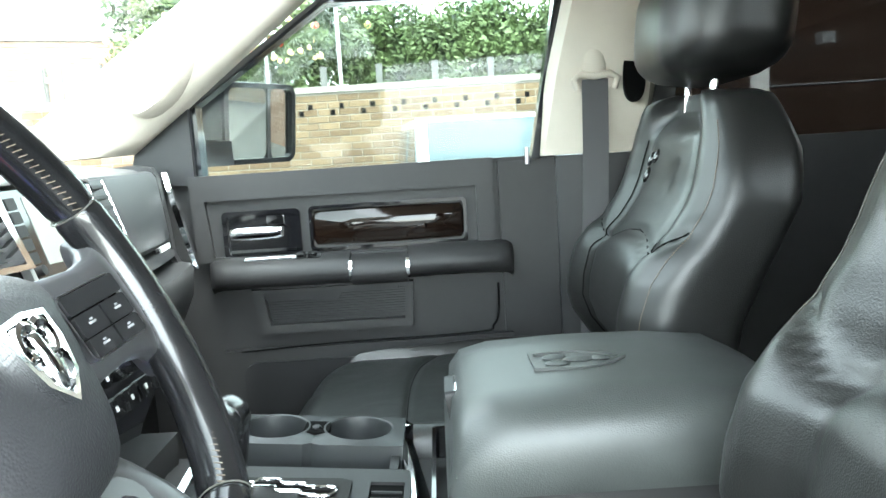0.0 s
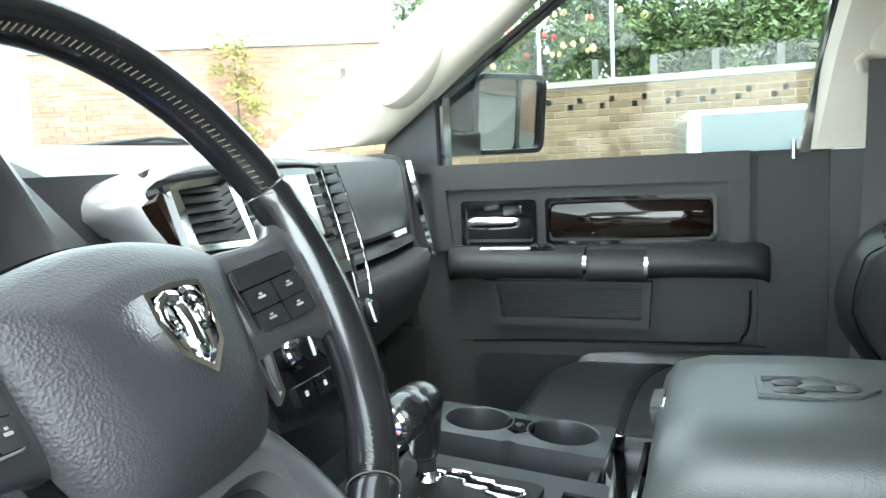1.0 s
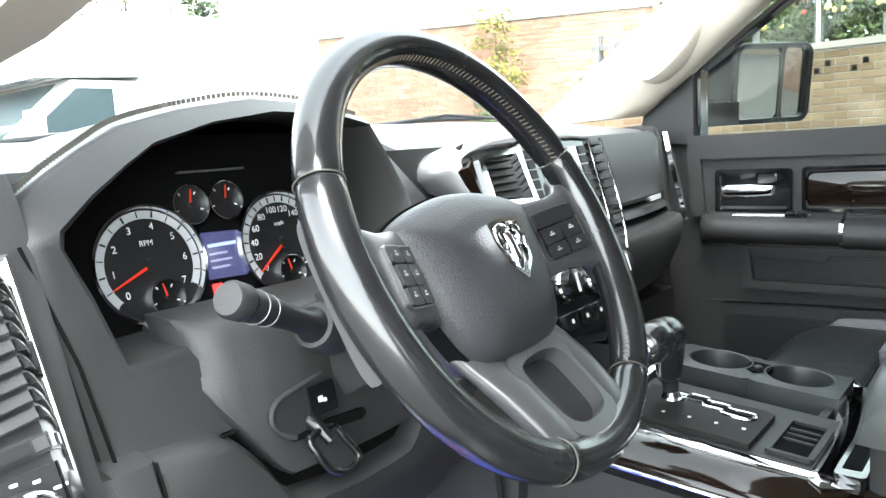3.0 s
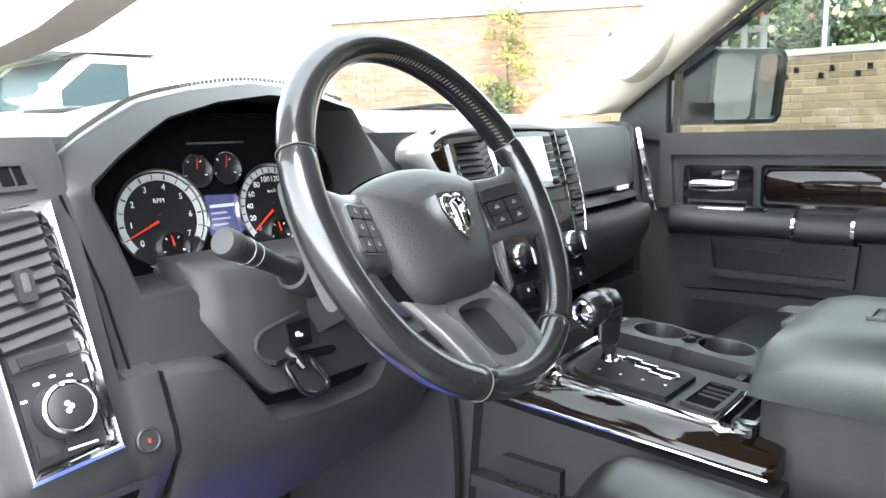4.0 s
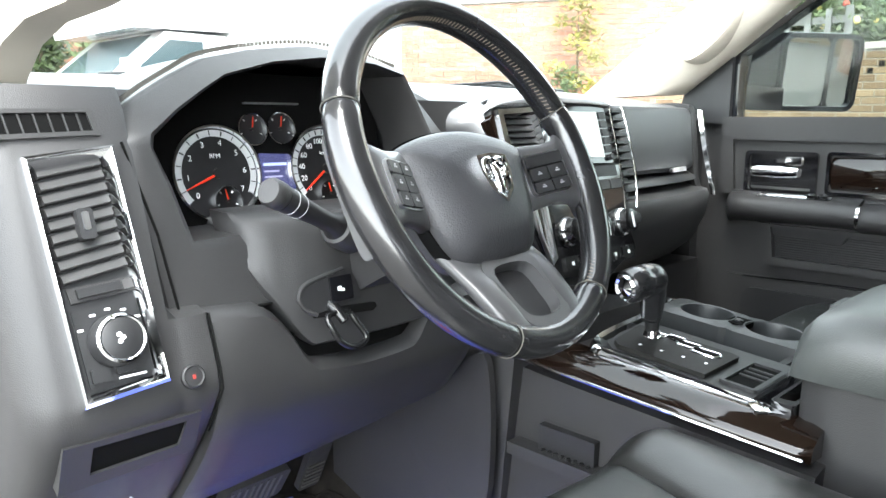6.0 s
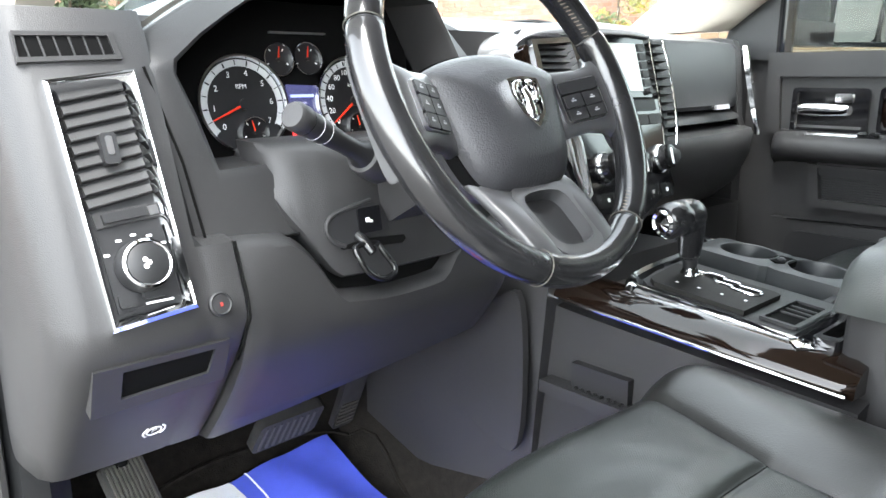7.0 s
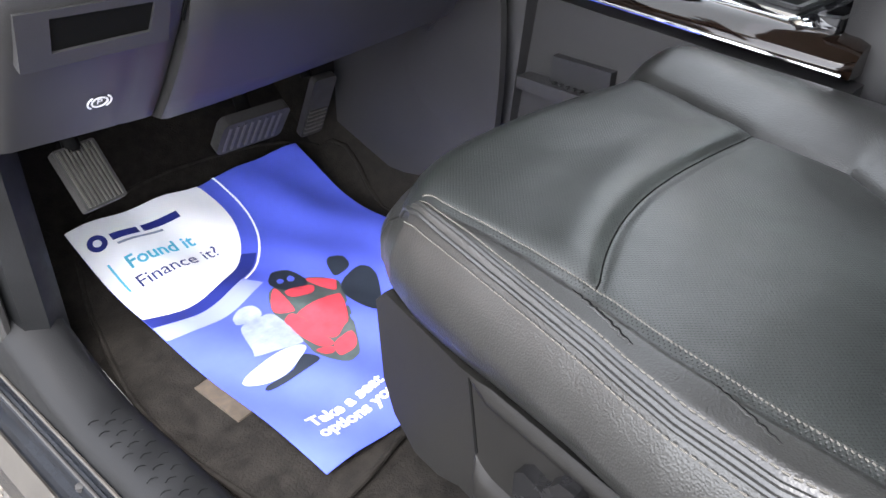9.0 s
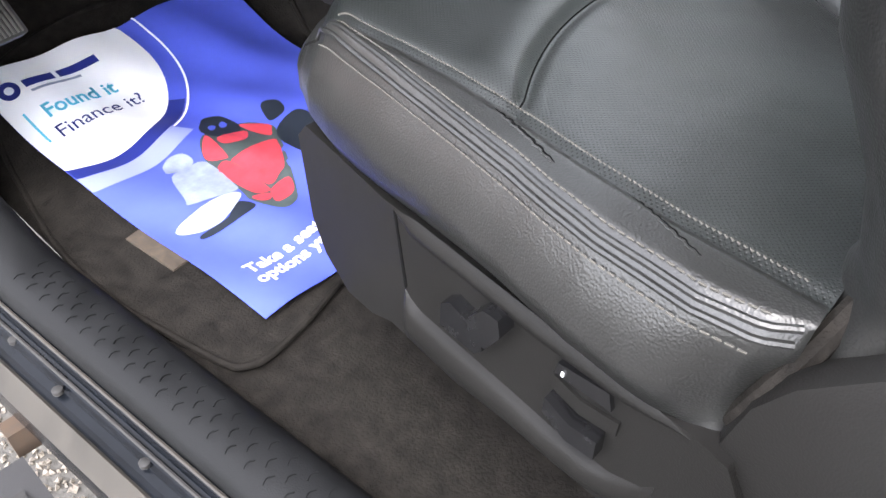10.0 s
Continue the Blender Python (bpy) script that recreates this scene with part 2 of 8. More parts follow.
def tube(bm, pts, r, n=10, closed=False):
    pts = [Vector(p) for p in pts]
    k = len(pts)
    rings, up = [], None
    for i, p in enumerate(pts):
        t = (pts[(i + 1) % k] - pts[i - 1]) if closed else (pts[min(i + 1, k - 1)] - pts[max(i - 1, 0)])
        t.normalize()
        if up is None:
            up = t.orthogonal().normalized()
        up = (up - t * up.dot(t)).normalized()
        s = t.cross(up)
        rr = r[i] if isinstance(r, (list, tuple)) else r
        rings.append([p + (up * math.cos(2 * math.pi * j / n) + s * math.sin(2 * math.pi * j / n)) * rr for j in range(n)])
    return skin(bm, rings, closed=closed)


def smooth_path(pts, n=8, closed=False):
    """Catmull-Rom through the points."""
    P = [Vector(p) for p in pts]
    k, out = len(P), []
    for i in range(k if closed else k - 1):
        a, b, c, d = (P[(i + j) % k] if closed else P[max(0, min(k - 1, i + j))] for j in (-1, 0, 1, 2))
        for s in range(n):
            t = s / n
            out.append(0.5 * ((2 * b) + (c - a) * t + (2 * a - 5 * b + 4 * c - d) * t * t + (3 * b - a - 3 * c + d) * t ** 3))
    if not closed:
        out.append(P[-1])
    return out


def grid(bm, f, nu, nv, thick=0.0):
    """Sheet f(u, v) over 0..1; with thick, closed on its back by that depth along -normal."""
    vs = [[bm.verts.new(f(i / nu, j / nv)) for j in range(nv + 1)] for i in range(nu + 1)]
    fs = [bm.faces.new((vs[i][j], vs[i + 1][j], vs[i + 1][j + 1], vs[i][j + 1])) for i in range(nu) for j in range(nv)]
    if thick:
        bmesh.ops.recalc_face_normals(bm, faces=fs)
        bmesh.ops.solidify(bm, geom=fs, thickness=thick)
    return bm


def lettering(name, text, size, m, mat, parent, align="CENTER", bold=0.0, label=""):
    cu = bpy.data.curves.new(name, "FONT")
    cu.body, cu.size, cu.align_x, cu.align_y, cu.extrude, cu.offset = text, size, align, "CENTER", size * 0.01, bold
    cu.resolution_u = 3
    tmp = new("lettering_source", cu)
    bpy.context.view_layer.update()
    me = bpy.data.meshes.new_from_object(tmp)
    bpy.data.objects.remove(tmp)
    bpy.data.curves.remove(cu)
    bm = B()
    bm.from_mesh(me)
    bpy.data.meshes.remove(me)
    return part(name, bm, mat, parent, label, m=m, smooth=False)


def lerp_table(tab, x):
    """Linear reading of (x, value) pairs."""
    if x <= tab[0][0]:
        return tab[0][1]
    for (a, p), (b, q) in zip(tab, tab[1:]):
        if x <= b:
            return p + (q - p) * (x - a) / (b - a)
    return tab[-1][1]


def T(x, y, z=0.0):
    return Matrix.Translation((x, y, z))


def jitter(bm, amp, scale, seed=0.0):
    for v in bm.verts:
        v.co += noise.noise_vector(v.co * scale + Vector((seed, seed, seed))) * amp
    return bm


# ---------------------------------------------------------------- cab shell
def floor_z(x, y):
    z = 0.0
    if y > 0.46:
        z = 0.36 * (y - 0.46) + 1.1 * max(0.0, y - 0.62) ** 1.5
    if x > -0.2:
        z += 0.16 * min(1.0, max(0.0, (x + 0.2) / 0.06)) * (1 - min(1.0, max(0.0, (x - 0.2) / 0.06)))
    return z


bm = grid(B(), lambda u, v: (-0.735 + 1.5 * u, -1.5 + 2.5 * v, floor_z(-0.735 + 1.5 * u, -1.5 + 2.5 * v) - 0.001), 60, 60)
single("floor", bm, CARPET, "black cut-pile carpet on the cab floor, dusty", "floor", "structure")
# the bulkhead's near-black colour stands for shade at the foot well's end
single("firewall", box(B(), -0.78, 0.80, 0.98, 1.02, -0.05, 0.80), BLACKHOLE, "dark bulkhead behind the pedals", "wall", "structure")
single("rear_wall", box(B(), -0.78, 0.84, -1.62, -1.56, -0.05, 0.80), CARPET, "dark carpeted back wall of the cab", "wall", "structure")
bm = grid(B(), lambda u, v: (-0.66 + 1.38 * u, 0.02 - 1.6 * v, 1.20 + 0.05 * math.sin(math.pi * u) * math.sin(math.pi * (0.1 + 0.9 * v))), 16, 16, 0.03)
single("ceiling", bm, BEIGE, "beige cloth headliner under the roof", "ceiling", "structure")


def pillar(name, a0, a1, b0, b1, thick, label):
    """A sloping, rounded pillar cover between the lines a0-a1 (glass side) and b0-b1 (door side)."""
    a0, a1, b0, b1 = (Vector(p) for p in (a0, a1, b0, b1))
    rings = []
    side = -1 if a0.x > 0 else 1
    for i in range(13):
        t = i / 12
        a, b = a0.lerp(a1, t), b0.lerp(b1, t)
        ring = []
        for j in range(9):
            s = j / 8
            p = a.lerp(b, s)
            p.x += side * 0.035 * math.sin(math.pi * s) * (1 - 0.3 * t)
            ring.append(p)
        ring += [b + Vector((-side * thick, 0, 0)), a + Vector((-side * thick, 0.01, 0.01))]
        rings.append(ring)
    return single(name, skin(B(), rings), BEIGE, label, "pillar", "structure", sharp=60)


pillar("pillar_1", (0.75, 0.725, 0.823), (0.735, 0.115, 1.245), (0.775, 0.44, 0.835), (0.72, 0.0, 1.16), 0.05, "beige plastic windscreen pillar cover on the passenger side")
gr = B()
GP = basis((0.742, 0.335, 0.985), (0, -0.68, 0.73), (0.30, 0.73, 0.68))
ell = lambda k, q: [(0.105 * k * math.cos(2 * math.pi * i / 36), 0.040 * q * math.sin(2 * math.pi * i / 36)) for i in range(36)]
skin(gr, [[(x, y, z) for x, y in ell(k, q)] for k, q, z in ((1.0, 1.0, -0.02), (1.0, 1.0, 0.016), (0.96, 0.90, 0.022), (0.86, 0.72, 0.018), (0.78, 0.55, -0.012), (0.30, 0.20, -0.02))])
single("grab_handle", gr, BEIGE, "beige moulded grab recess on the windscreen pillar", "handle", m=GP, sharp=60)
ppl = [(0.60, 0.770), (0.536, 0.777), (0.495, 0.812), (0.440, 0.845), (0.361, 0.863), (0.254, 0.868), (0.166, 0.877), (0.09, 0.892), (0.03, 0.93), (0.0, 1.2), (0.28, 1.2), (0.70, 0.86)]
single("pillar_2", prism(B(), ppl, -0.02, 0.02), BEIGE, "beige plastic windscreen pillar cover on the driver side", "pillar", "structure", m=basis((-0.70, 0, 0), (0, 1, 0), (0, 0, 1)), bevel=0.014, seg=4)
# windscreen
def screen_at(u, v):
    x = -0.74 + 1.48 * u
    return (x * (1 - 0.13 * v), 0.86 - 0.74 * v - (0.10 - 0.05 * v) * (x / 0.75) ** 2, 0.835 + 0.43 * v)


bm = grid(B(), screen_at, 36, 18, 0.005)
ws = single("window_1", bm, GLASS, "clear windscreen raked back over the dashboard", "window", "structure")
ws.visible_shadow = False

# ---------------------------------------------------------------- dashboard
dash = thing("dashboard", (0.0, 0.35, 0.32), "dark grey moulded dashboard with chrome and gloss black trim", "dashboard")

# top pad: one sheet from the rear lip to the foot of the windscreen
def pad_edge(x):
    """y and z of the pad's rear lip."""
    if -0.683 < x < -0.228:
        return 0.56, 0.800
    if x < -0.24:
        return 0.300, 0.790
    k = max(0.0, (x - 0.25) / 0.47)
    return 0.315 + 0.055 * k * k, 0.806


def pad(u, v):
    x = -0.785 + 1.53 * u
    y0, z0 = pad_edge(x)
    y = y0 + (0.86 - y0) * v
    z = z0 + 0.038 * math.sin(math.pi * min(1, v * 1.15) * 0.5) - 0.014 * (x / 0.78) ** 4
    if v == 0:
        z -= 0.012
        y -= 0.004
    return (x, y, z)


part("top_pad", grid(B(), pad, 48, 14, 0.02), HOODPAD, dash, "soft grained black top pad")
# lower carcass behind the panels, near-black to stand for the shade there
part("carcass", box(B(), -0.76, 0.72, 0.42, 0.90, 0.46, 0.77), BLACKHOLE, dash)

part("filler_panel", box(B(), -0.245, -0.050, 0.306, 0.42, 0.450, 0.795), PLASTIC, dash, bevel=0.012, seg=3)
# near-black underside in place of the shade below the dashboard
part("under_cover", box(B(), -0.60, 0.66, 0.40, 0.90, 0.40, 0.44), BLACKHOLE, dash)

# driver's end panel
LP = [(0.33, 0.798), (0.283, 0.797), (0.268, 0.775), (0.1985, 0.590), (0.1947, 0.580), (0.175, 0.528), (0.172, 0.508), (0.190, 0.478), (0.205, 0.455), (0.245, 0.405), (0.276, 0.368), (0.312, 0.330), (0.36, 0.325)]
rings = []
for x, dy, sh in ((-0.803, 0.10, 0.015), (-0.801, 0.045, 0.006), (-0.795, 0.018, 0.002), (-0.785, 0.005, 0), (-0.772, 0, 0), (-0.70, 0, 0), (-0.672, 0, 0), (-0.667, 0.002, 0), (-0.660, 0.0, 0), (-0.64, 0, 0), (-0.630, 0.001, 0), (-0.626, 0.006, 0)):
    rings.append([(x, y + dy + (0.050 if x > -0.665 and z > 0.585 else 0.0), z - (sh if i < 3 else -sh)) for i, (y, z) in enumerate(LP)] + [(x, 0.50, 0.40), (x, 0.50, 0.77)])
part("end_panel", skin(B(), rings), PLASTIC, dash, "grained grey end panel")
L = basis((-0.757, 0.175, 0.526), (1, 0, 0), (0, 0.375, 1))
LW = L @ T(0, 0, 0.002)
fr_out = [(-0.0015, -0.005), (0.076, 0.002), (0.069, 0.228), (-0.012, 0.218)]
fr_in = [(0.0055, 0.008), (0.066, 0.013), (0.056, 0.215), (-0.001, 0.206)]
mid = [(a[0] * 0.72 + b[0] * 0.28, a[1] * 0.72 + b[1] * 0.28) for a, b in zip(fr_out, fr_in)]
bez = part("vent_bezel", skin(B(), [[(x, y, z) for x, y in q] for q, z in ((fr_out, -0.004), (fr_out, 0.008), (mid, 0.012), (fr_in, 0.001), (fr_in, -0.004))], closed=True), CHROME, dash, "chrome frame round the side vent and switches", m=LW, bevel=0.0015, seg=2)
part("backing", prism(B(), inset(fr_out, 0.004), -0.003, 0.0005), PLASTIC_D, bez, m=LW)
for i in range(9):
    zl, zr = 0.1085 + 0.01195 * i, 0.1185 + 0.0120 * i
    xl, xr = 0.0060 - 0.0072 * (zl / 0.21), 0.0655 - 0.0105 * (zr / 0.21)
    part("slat", skin(B(), [[(x, z - 0.0056, 0.0010), (x, z - 0.0052, 0.0062), (x, z - 0.0040, 0.0068), (x, z + 0.0036, 0.0030), (x, z + 0.0040, 0.0)] for x, z in ((xl, zl), (xr, zr))]), PLASTIC, bez, m=LW, sharp=50)
kn = part("vent_knob", prism(B(), rrect(0.022, 0.036, 0.140, 0.168, 0.003), 0.003, 0.014), PLASTIC_D, bez, m=LW, bevel=0.002)
part("knob_inlay", prism(B(), rrect(0.026, 0.032, 0.148, 0.165, 0.002), 0.0135, 0.0148), SILVER, kn, m=LW)
part("slide_slot", prism(B(), [(0.006, 0.086), (0.064, 0.091), (0.062, 0.104), (0.004, 0.100)], 0.0, 0.003), PLASTIC, bez, m=LW, bevel=0.001)
part("slide_switch", prism(B(), [(0.012, 0.0895), (0.050, 0.0925), (0.049, 0.1005), (0.011, 0.0975)], 0.002, 0.007), PLASTIC_D, bez, m=LW, bevel=0.002)
part("slide_mark", prism(B(), [(0.053, 0.0925), (0.062, 0.0935), (0.061, 0.102), (0.052, 0.101)], 0.002, 0.0042), SILVER, bez, m=LW)
part("switch_plate", prism(B(), [(0.008, 0.011), (0.064, 0.016), (0.0605, 0.083), (0.0045, 0.079)], 0.0, 0.0025), PLASTIC_D, bez, m=LW, bevel=0.001)
knob = part("headlamp_knob", lathe(B(), [(0.0235, 0.002), (0.0235, 0.008), (0.0215, 0.011), (0.0205, 0.020), (0.018, 0.022), (0.0, 0.0222)], 40, (0.036, 0.048)), PLASTIC_D, bez, "black rotary light switch", m=LW)
part("knob_ring", lathe(B(), [(0.0212, 0.0185), (0.0218, 0.0215), (0.0198, 0.0232), (0.0186, 0.022)], 40, (0.036, 0.048)), CHROME, knob, m=LW)
for i in range(3):
    part("knob_mark", disc(B(), 0.0022, 0.022, 0.0229, 10, (0.0335 + 0.003 * (i % 2), 0.0455 + 0.003 * i)), WHITE, knob, m=LW)
for i, a in enumerate((150, 118, 92, 66, 40)):
    part("switch_mark", prism(B(), rrect(-0.0025, 0.0025, -0.0011, 0.0011, 0.0008), 0.0025, 0.003), WHITE, bez, m=LW @ T(0.036 + 0.031 * math.cos(radians(a)), 0.047 + 0.030 * math.sin(radians(a))))
part("switch_button", prism(B(), rrect(0.010, 0.026, 0.0145, 0.0265, 0.002), 0.002, 0.006), PLASTIC_D, bez, m=LW, bevel=0.001)
part("dimmer_wheel", prism(B(), rrect(0.031, 0.051, 0.0185, 0.0265, 0.002), 0.002, 0.008), PLASTIC_D, bez, m=LW, bevel=0.002)
part("dimmer_mark", prism(B(), rrect(0.033, 0.058, 0.0140, 0.0158, 0.0008), 0.0025, 0.003), WHITE, bez, m=LW)
# side demister
DM = L @ T(0, 0, 0.0)
dm = part("demister", frame_prism(B(), [(-0.026, 0.236), (0.062, 0.240), (0.058, 0.2655), (-0.026, 0.264)], [(-0.024, 0.2405), (0.056, 0.2440), (0.053, 0.2620), (-0.024, 0.2600)], -0.012, 0.004), PLASTIC, dash, "slotted demister outlet", m=DM, bevel=0.0015)
# black plate just above the panel stands for the shaded depth between ribs
part("backing", prism(B(), [(-0.024, 0.2405), (0.056, 0.2440), (0.053, 0.2620), (-0.024, 0.2600)], -0.010, 0.0008), BLACKHOLE, dm, m=DM @ T(0, 0, 0.001))
for i in range(6):
    x = -0.016 + 0.0125 * i
    part("rib", prism(B(), [(x, 0.2405), (x + 0.0016, 0.2405), (x - 0.0014, 0.2615), (x - 0.003, 0.2615)], -0.004, 0.003), PLASTIC, dm, m=DM)
# round button beside the frame
bt = part("lock_button", lathe(B(), [(0.0115, -0.001), (0.0115, 0.003), (0.010, 0.0045), (0.0088, 0.003), (0.0, 0.0034)], 28, (0.100, 0.0005)), PLASTIC_D, dash, m=LW)
part("button_mark", prism(B(), rrect(0.0988, 0.1016, -0.0020, 0.0020, 0.0008), 0.003, 0.0042), MARKRED, bt, m=LW)
part("panel_gap", tube(B(), [(-0.627, y - 0.0004, z) for y, z in LP[4:9]], 0.0012, 6), BLACKHOLE, dash, "dark joint between panels")
# pull recess and brake release
LL = basis((-0.757, 0.190, 0.478), (1, 0, 0), (0, -0.455, 1))
rel = part("brake_release", frame_prism(B(), [(-0.016, -0.045), (0.112, -0.040), (0.112, 0.012), (-0.016, 0.012)], [(0.010, -0.030), (0.094, -0.026), (0.098, 0.004), (0.010, 0.004)], -0.02, 0.004), PLASTIC, dash, "grip recess of the brake release", m=LL, bevel=0.002)
# no real hollow: a black plate on the surface paints the grip's shade
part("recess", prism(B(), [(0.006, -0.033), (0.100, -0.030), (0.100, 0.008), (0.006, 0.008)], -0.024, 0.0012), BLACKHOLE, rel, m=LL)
LB = basis((-0.757, 0.245, 0.405), (1, 0, 0), (0, -0.84, 1))
sym = B()
for r in (0.0085,):
    skin(sym, [[(0.062 + rr * math.cos(2 * math.pi * i / 28), -0.038 + rr * math.sin(2 * math.pi * i / 28), z) for i in range(28)] for rr, z in ((r, 0.001), (r, 0.002), (r - 0.0016, 0.002), (r - 0.0016, 0.001))], closed=True)
for s in (-1, 1):
    for i in range(8):
        a0, a1 = radians(-50 + 100 * i / 8), radians(-50 + 100 * (i + 1) / 8)
        q = [(0.062 + s * rr * math.cos(a), -0.038 + rr * math.sin(a)) for rr, a in ((0.0108, a0), (0.0124, a0), (0.0124, a1), (0.0108, a1))]
        prism(sym, q, 0.001, 0.002)
br = part("brake_symbol", sym, WHITE, dash, m=LB)
lettering("brake_letter", "P", 0.012, LB @ T(0.062, -0.038, 0.0012), WHITE, br)

# knee panel under the column
rings = []
KX = [-0.624, -0.618, -0.59, -0.566, -0.55, -0.538, -0.526, -0.514, -0.505, -0.496, -0.48, -0.45, -0.42, -0.38, -0.352, -0.340, -0.330, -0.31, -0.28, -0.25, -0.235, -0.228]
KTOP = ((-0.63, 0.582), (-0.566, 0.578), (-0.550, 0.568), (-0.531, 0.548), (-0.510, 0.514), (-0.496, 0.503), (-0.45, 0.497), (-0.40, 0.495), (-0.352, 0.500), (-0.338, 0.512), (-0.326, 0.534), (-0.30, 0.548), (-0.228, 0.552))
for i, x in enumerate(KX):
    top = lerp_table(KTOP, x)
    e = 0.004 if i in (0, len(KX) - 1) else 0.0
    bot = 0.328 + 0.055 * max(0, (x + 0.62) / 0.39) ** 1.4
    f = lambda z: 0.186 + 0.012 * (x + 0.62) / 0.4 + 1.05 * max(0, 0.475 - z) ** 1.28 * 1.25
    prof = [(0.30, top), (0.222, top), (0.204, top - 0.003), (0.193, top - 0.012)]
    for k in range(1, 9):
        z = top - 0.014 + (bot - top + 0.014) * k / 8
        prof.append((f(z) + e, z))
    prof += [(f(bot) + 0.03, bot - 0.004), (0.42, bot + 0.02)]
    rings.append([(x, y, z) for y, z in prof])
part("knee_panel", skin(B(), rings), PLASTIC, dash, "grained grey knee panel")

# gauge pod: arch, ledge and hood
arch_o = [(-0.656, 0.575), (-0.664, 0.655), (-0.682, 0.745), (-0.676, 0.768), (-0.640, 0.790), (-0.600, 0.813), (-0.562, 0.832), (-0.500, 0.846), (-0.420, 0.856), (-0.340, 0.851), (-0.272, 0.835), (-0.252, 0.795), (-0.232, 0.742), (-0.232, 0.670), (-0.300, 0.648), (-0.548, 0.648), (-0.545, 0.575)]
arch_i = [(-0.616, 0.644), (-0.630, 0.700), (-0.643, 0.738), (-0.640, 0.750), (-0.610, 0.775), (-0.580, 0.795), (-0.552, 0.812), (-0.490, 0.829), (-0.420, 0.838), (-0.340, 0.835), (-0.295, 0.824), (-0.280, 0.790), (-0.262, 0.745), (-0.262, 0.690), (-0.320, 0.660), (-0.545, 0.657), (-0.552, 0.646)]
YF = lambda z: 0.262 + 0.24 * (z - 0.765) if z > 0.6 else 0.216
RB = lambda z: 0.026 * min(1.0, max(0.0, (z - 0.745) / 0.05))   # the brow leans back above the gauges
rings = [[(x, YF(z) + 0.10, z - 0.003) for x, z in arch_o], [(x, YF(z) + 0.006 + RB(z), z) for x, z in arch_o], [(x + 0.002, YF(z) + RB(z), z - 0.002) for x, z in arch_o],
         [(x, YF(z), z) for x, z in [(a[0] * 0.15 + b[0] * 0.85, a[1] * 0.15 + b[1] * 0.85) for a, b in zip(arch_o, arch_i)]],
         [(x, YF(z) + 0.006, z) for x, z in arch_i], [(x, YF(z) + 0.10, z) for x, z in arch_i]]
pod = part("gauge_pod", skin(B(), rings, closed=True), PLASTIC, dash, "angular grey surround of the gauges", sharp=50)
# hood over the gauges, running forward into the pad
hood = arch_o[3:13]
rings = []
for k in range(9):
    t = k / 8
    rings.append([(x + 0.004 * t, YF(z) + 0.004 + RB(z) + 0.36 * t, z + 0.0025 - (z - 0.79) * 0.75 * t * t - (0.004 if k == 0 else 0)) for x, z in hood])
bm = skin(B(), rings, wrap=False)
bmesh.ops.recalc_face_normals(bm, faces=bm.faces)
bmesh.ops.solidify(bm, geom=bm.faces[:], thickness=0.006)
hd = part("gauge_hood", bm, HOODPAD, dash, "stitched black hood over the gauges", sharp=60)
st = B()
for x, z in [(p.x, p.z) for p in smooth_path([(x, 0, z) for x, z in hood[0:8]], 14)]:
    y = YF(z) + 0.016 + RB(z)
    box(st, x - 0.002, x + 0.002, y - 0.0006, y + 0.0006, z + 0.0030, z + 0.0078)
part("stitching", st, STITCH_G, hd, "light thread")
part("block_joint", tube(B(), [(-0.650, 0.208, 0.5735), (-0.60, 0.206, 0.5735), (-0.546, 0.208, 0.5735)], 0.0016, 6), BLACKHOLE, pod, "dark joint below the block")
part("block_joint", tube(B(), [(-0.6475, 0.213, 0.580), (-0.6555, 0.2335, 0.655), (-0.6765, 0.2555, 0.745)], 0.0014, 6), BLACKHOLE, pod, "dark joint beside the block")
# dark face behind the gauges
C0 = basis((-0.445, 0.352, 0.705), (1, 0, 0), (0, 0.18, 1))
part("gauge_panel", prism(B(), [(-0.185, -0.075), (0.175, -0.075), (0.175, 0.120), (-0.095, 0.120), (-0.185, 0.055)], -0.01, 0.0), BLACKHOLE, dash, m=C0)


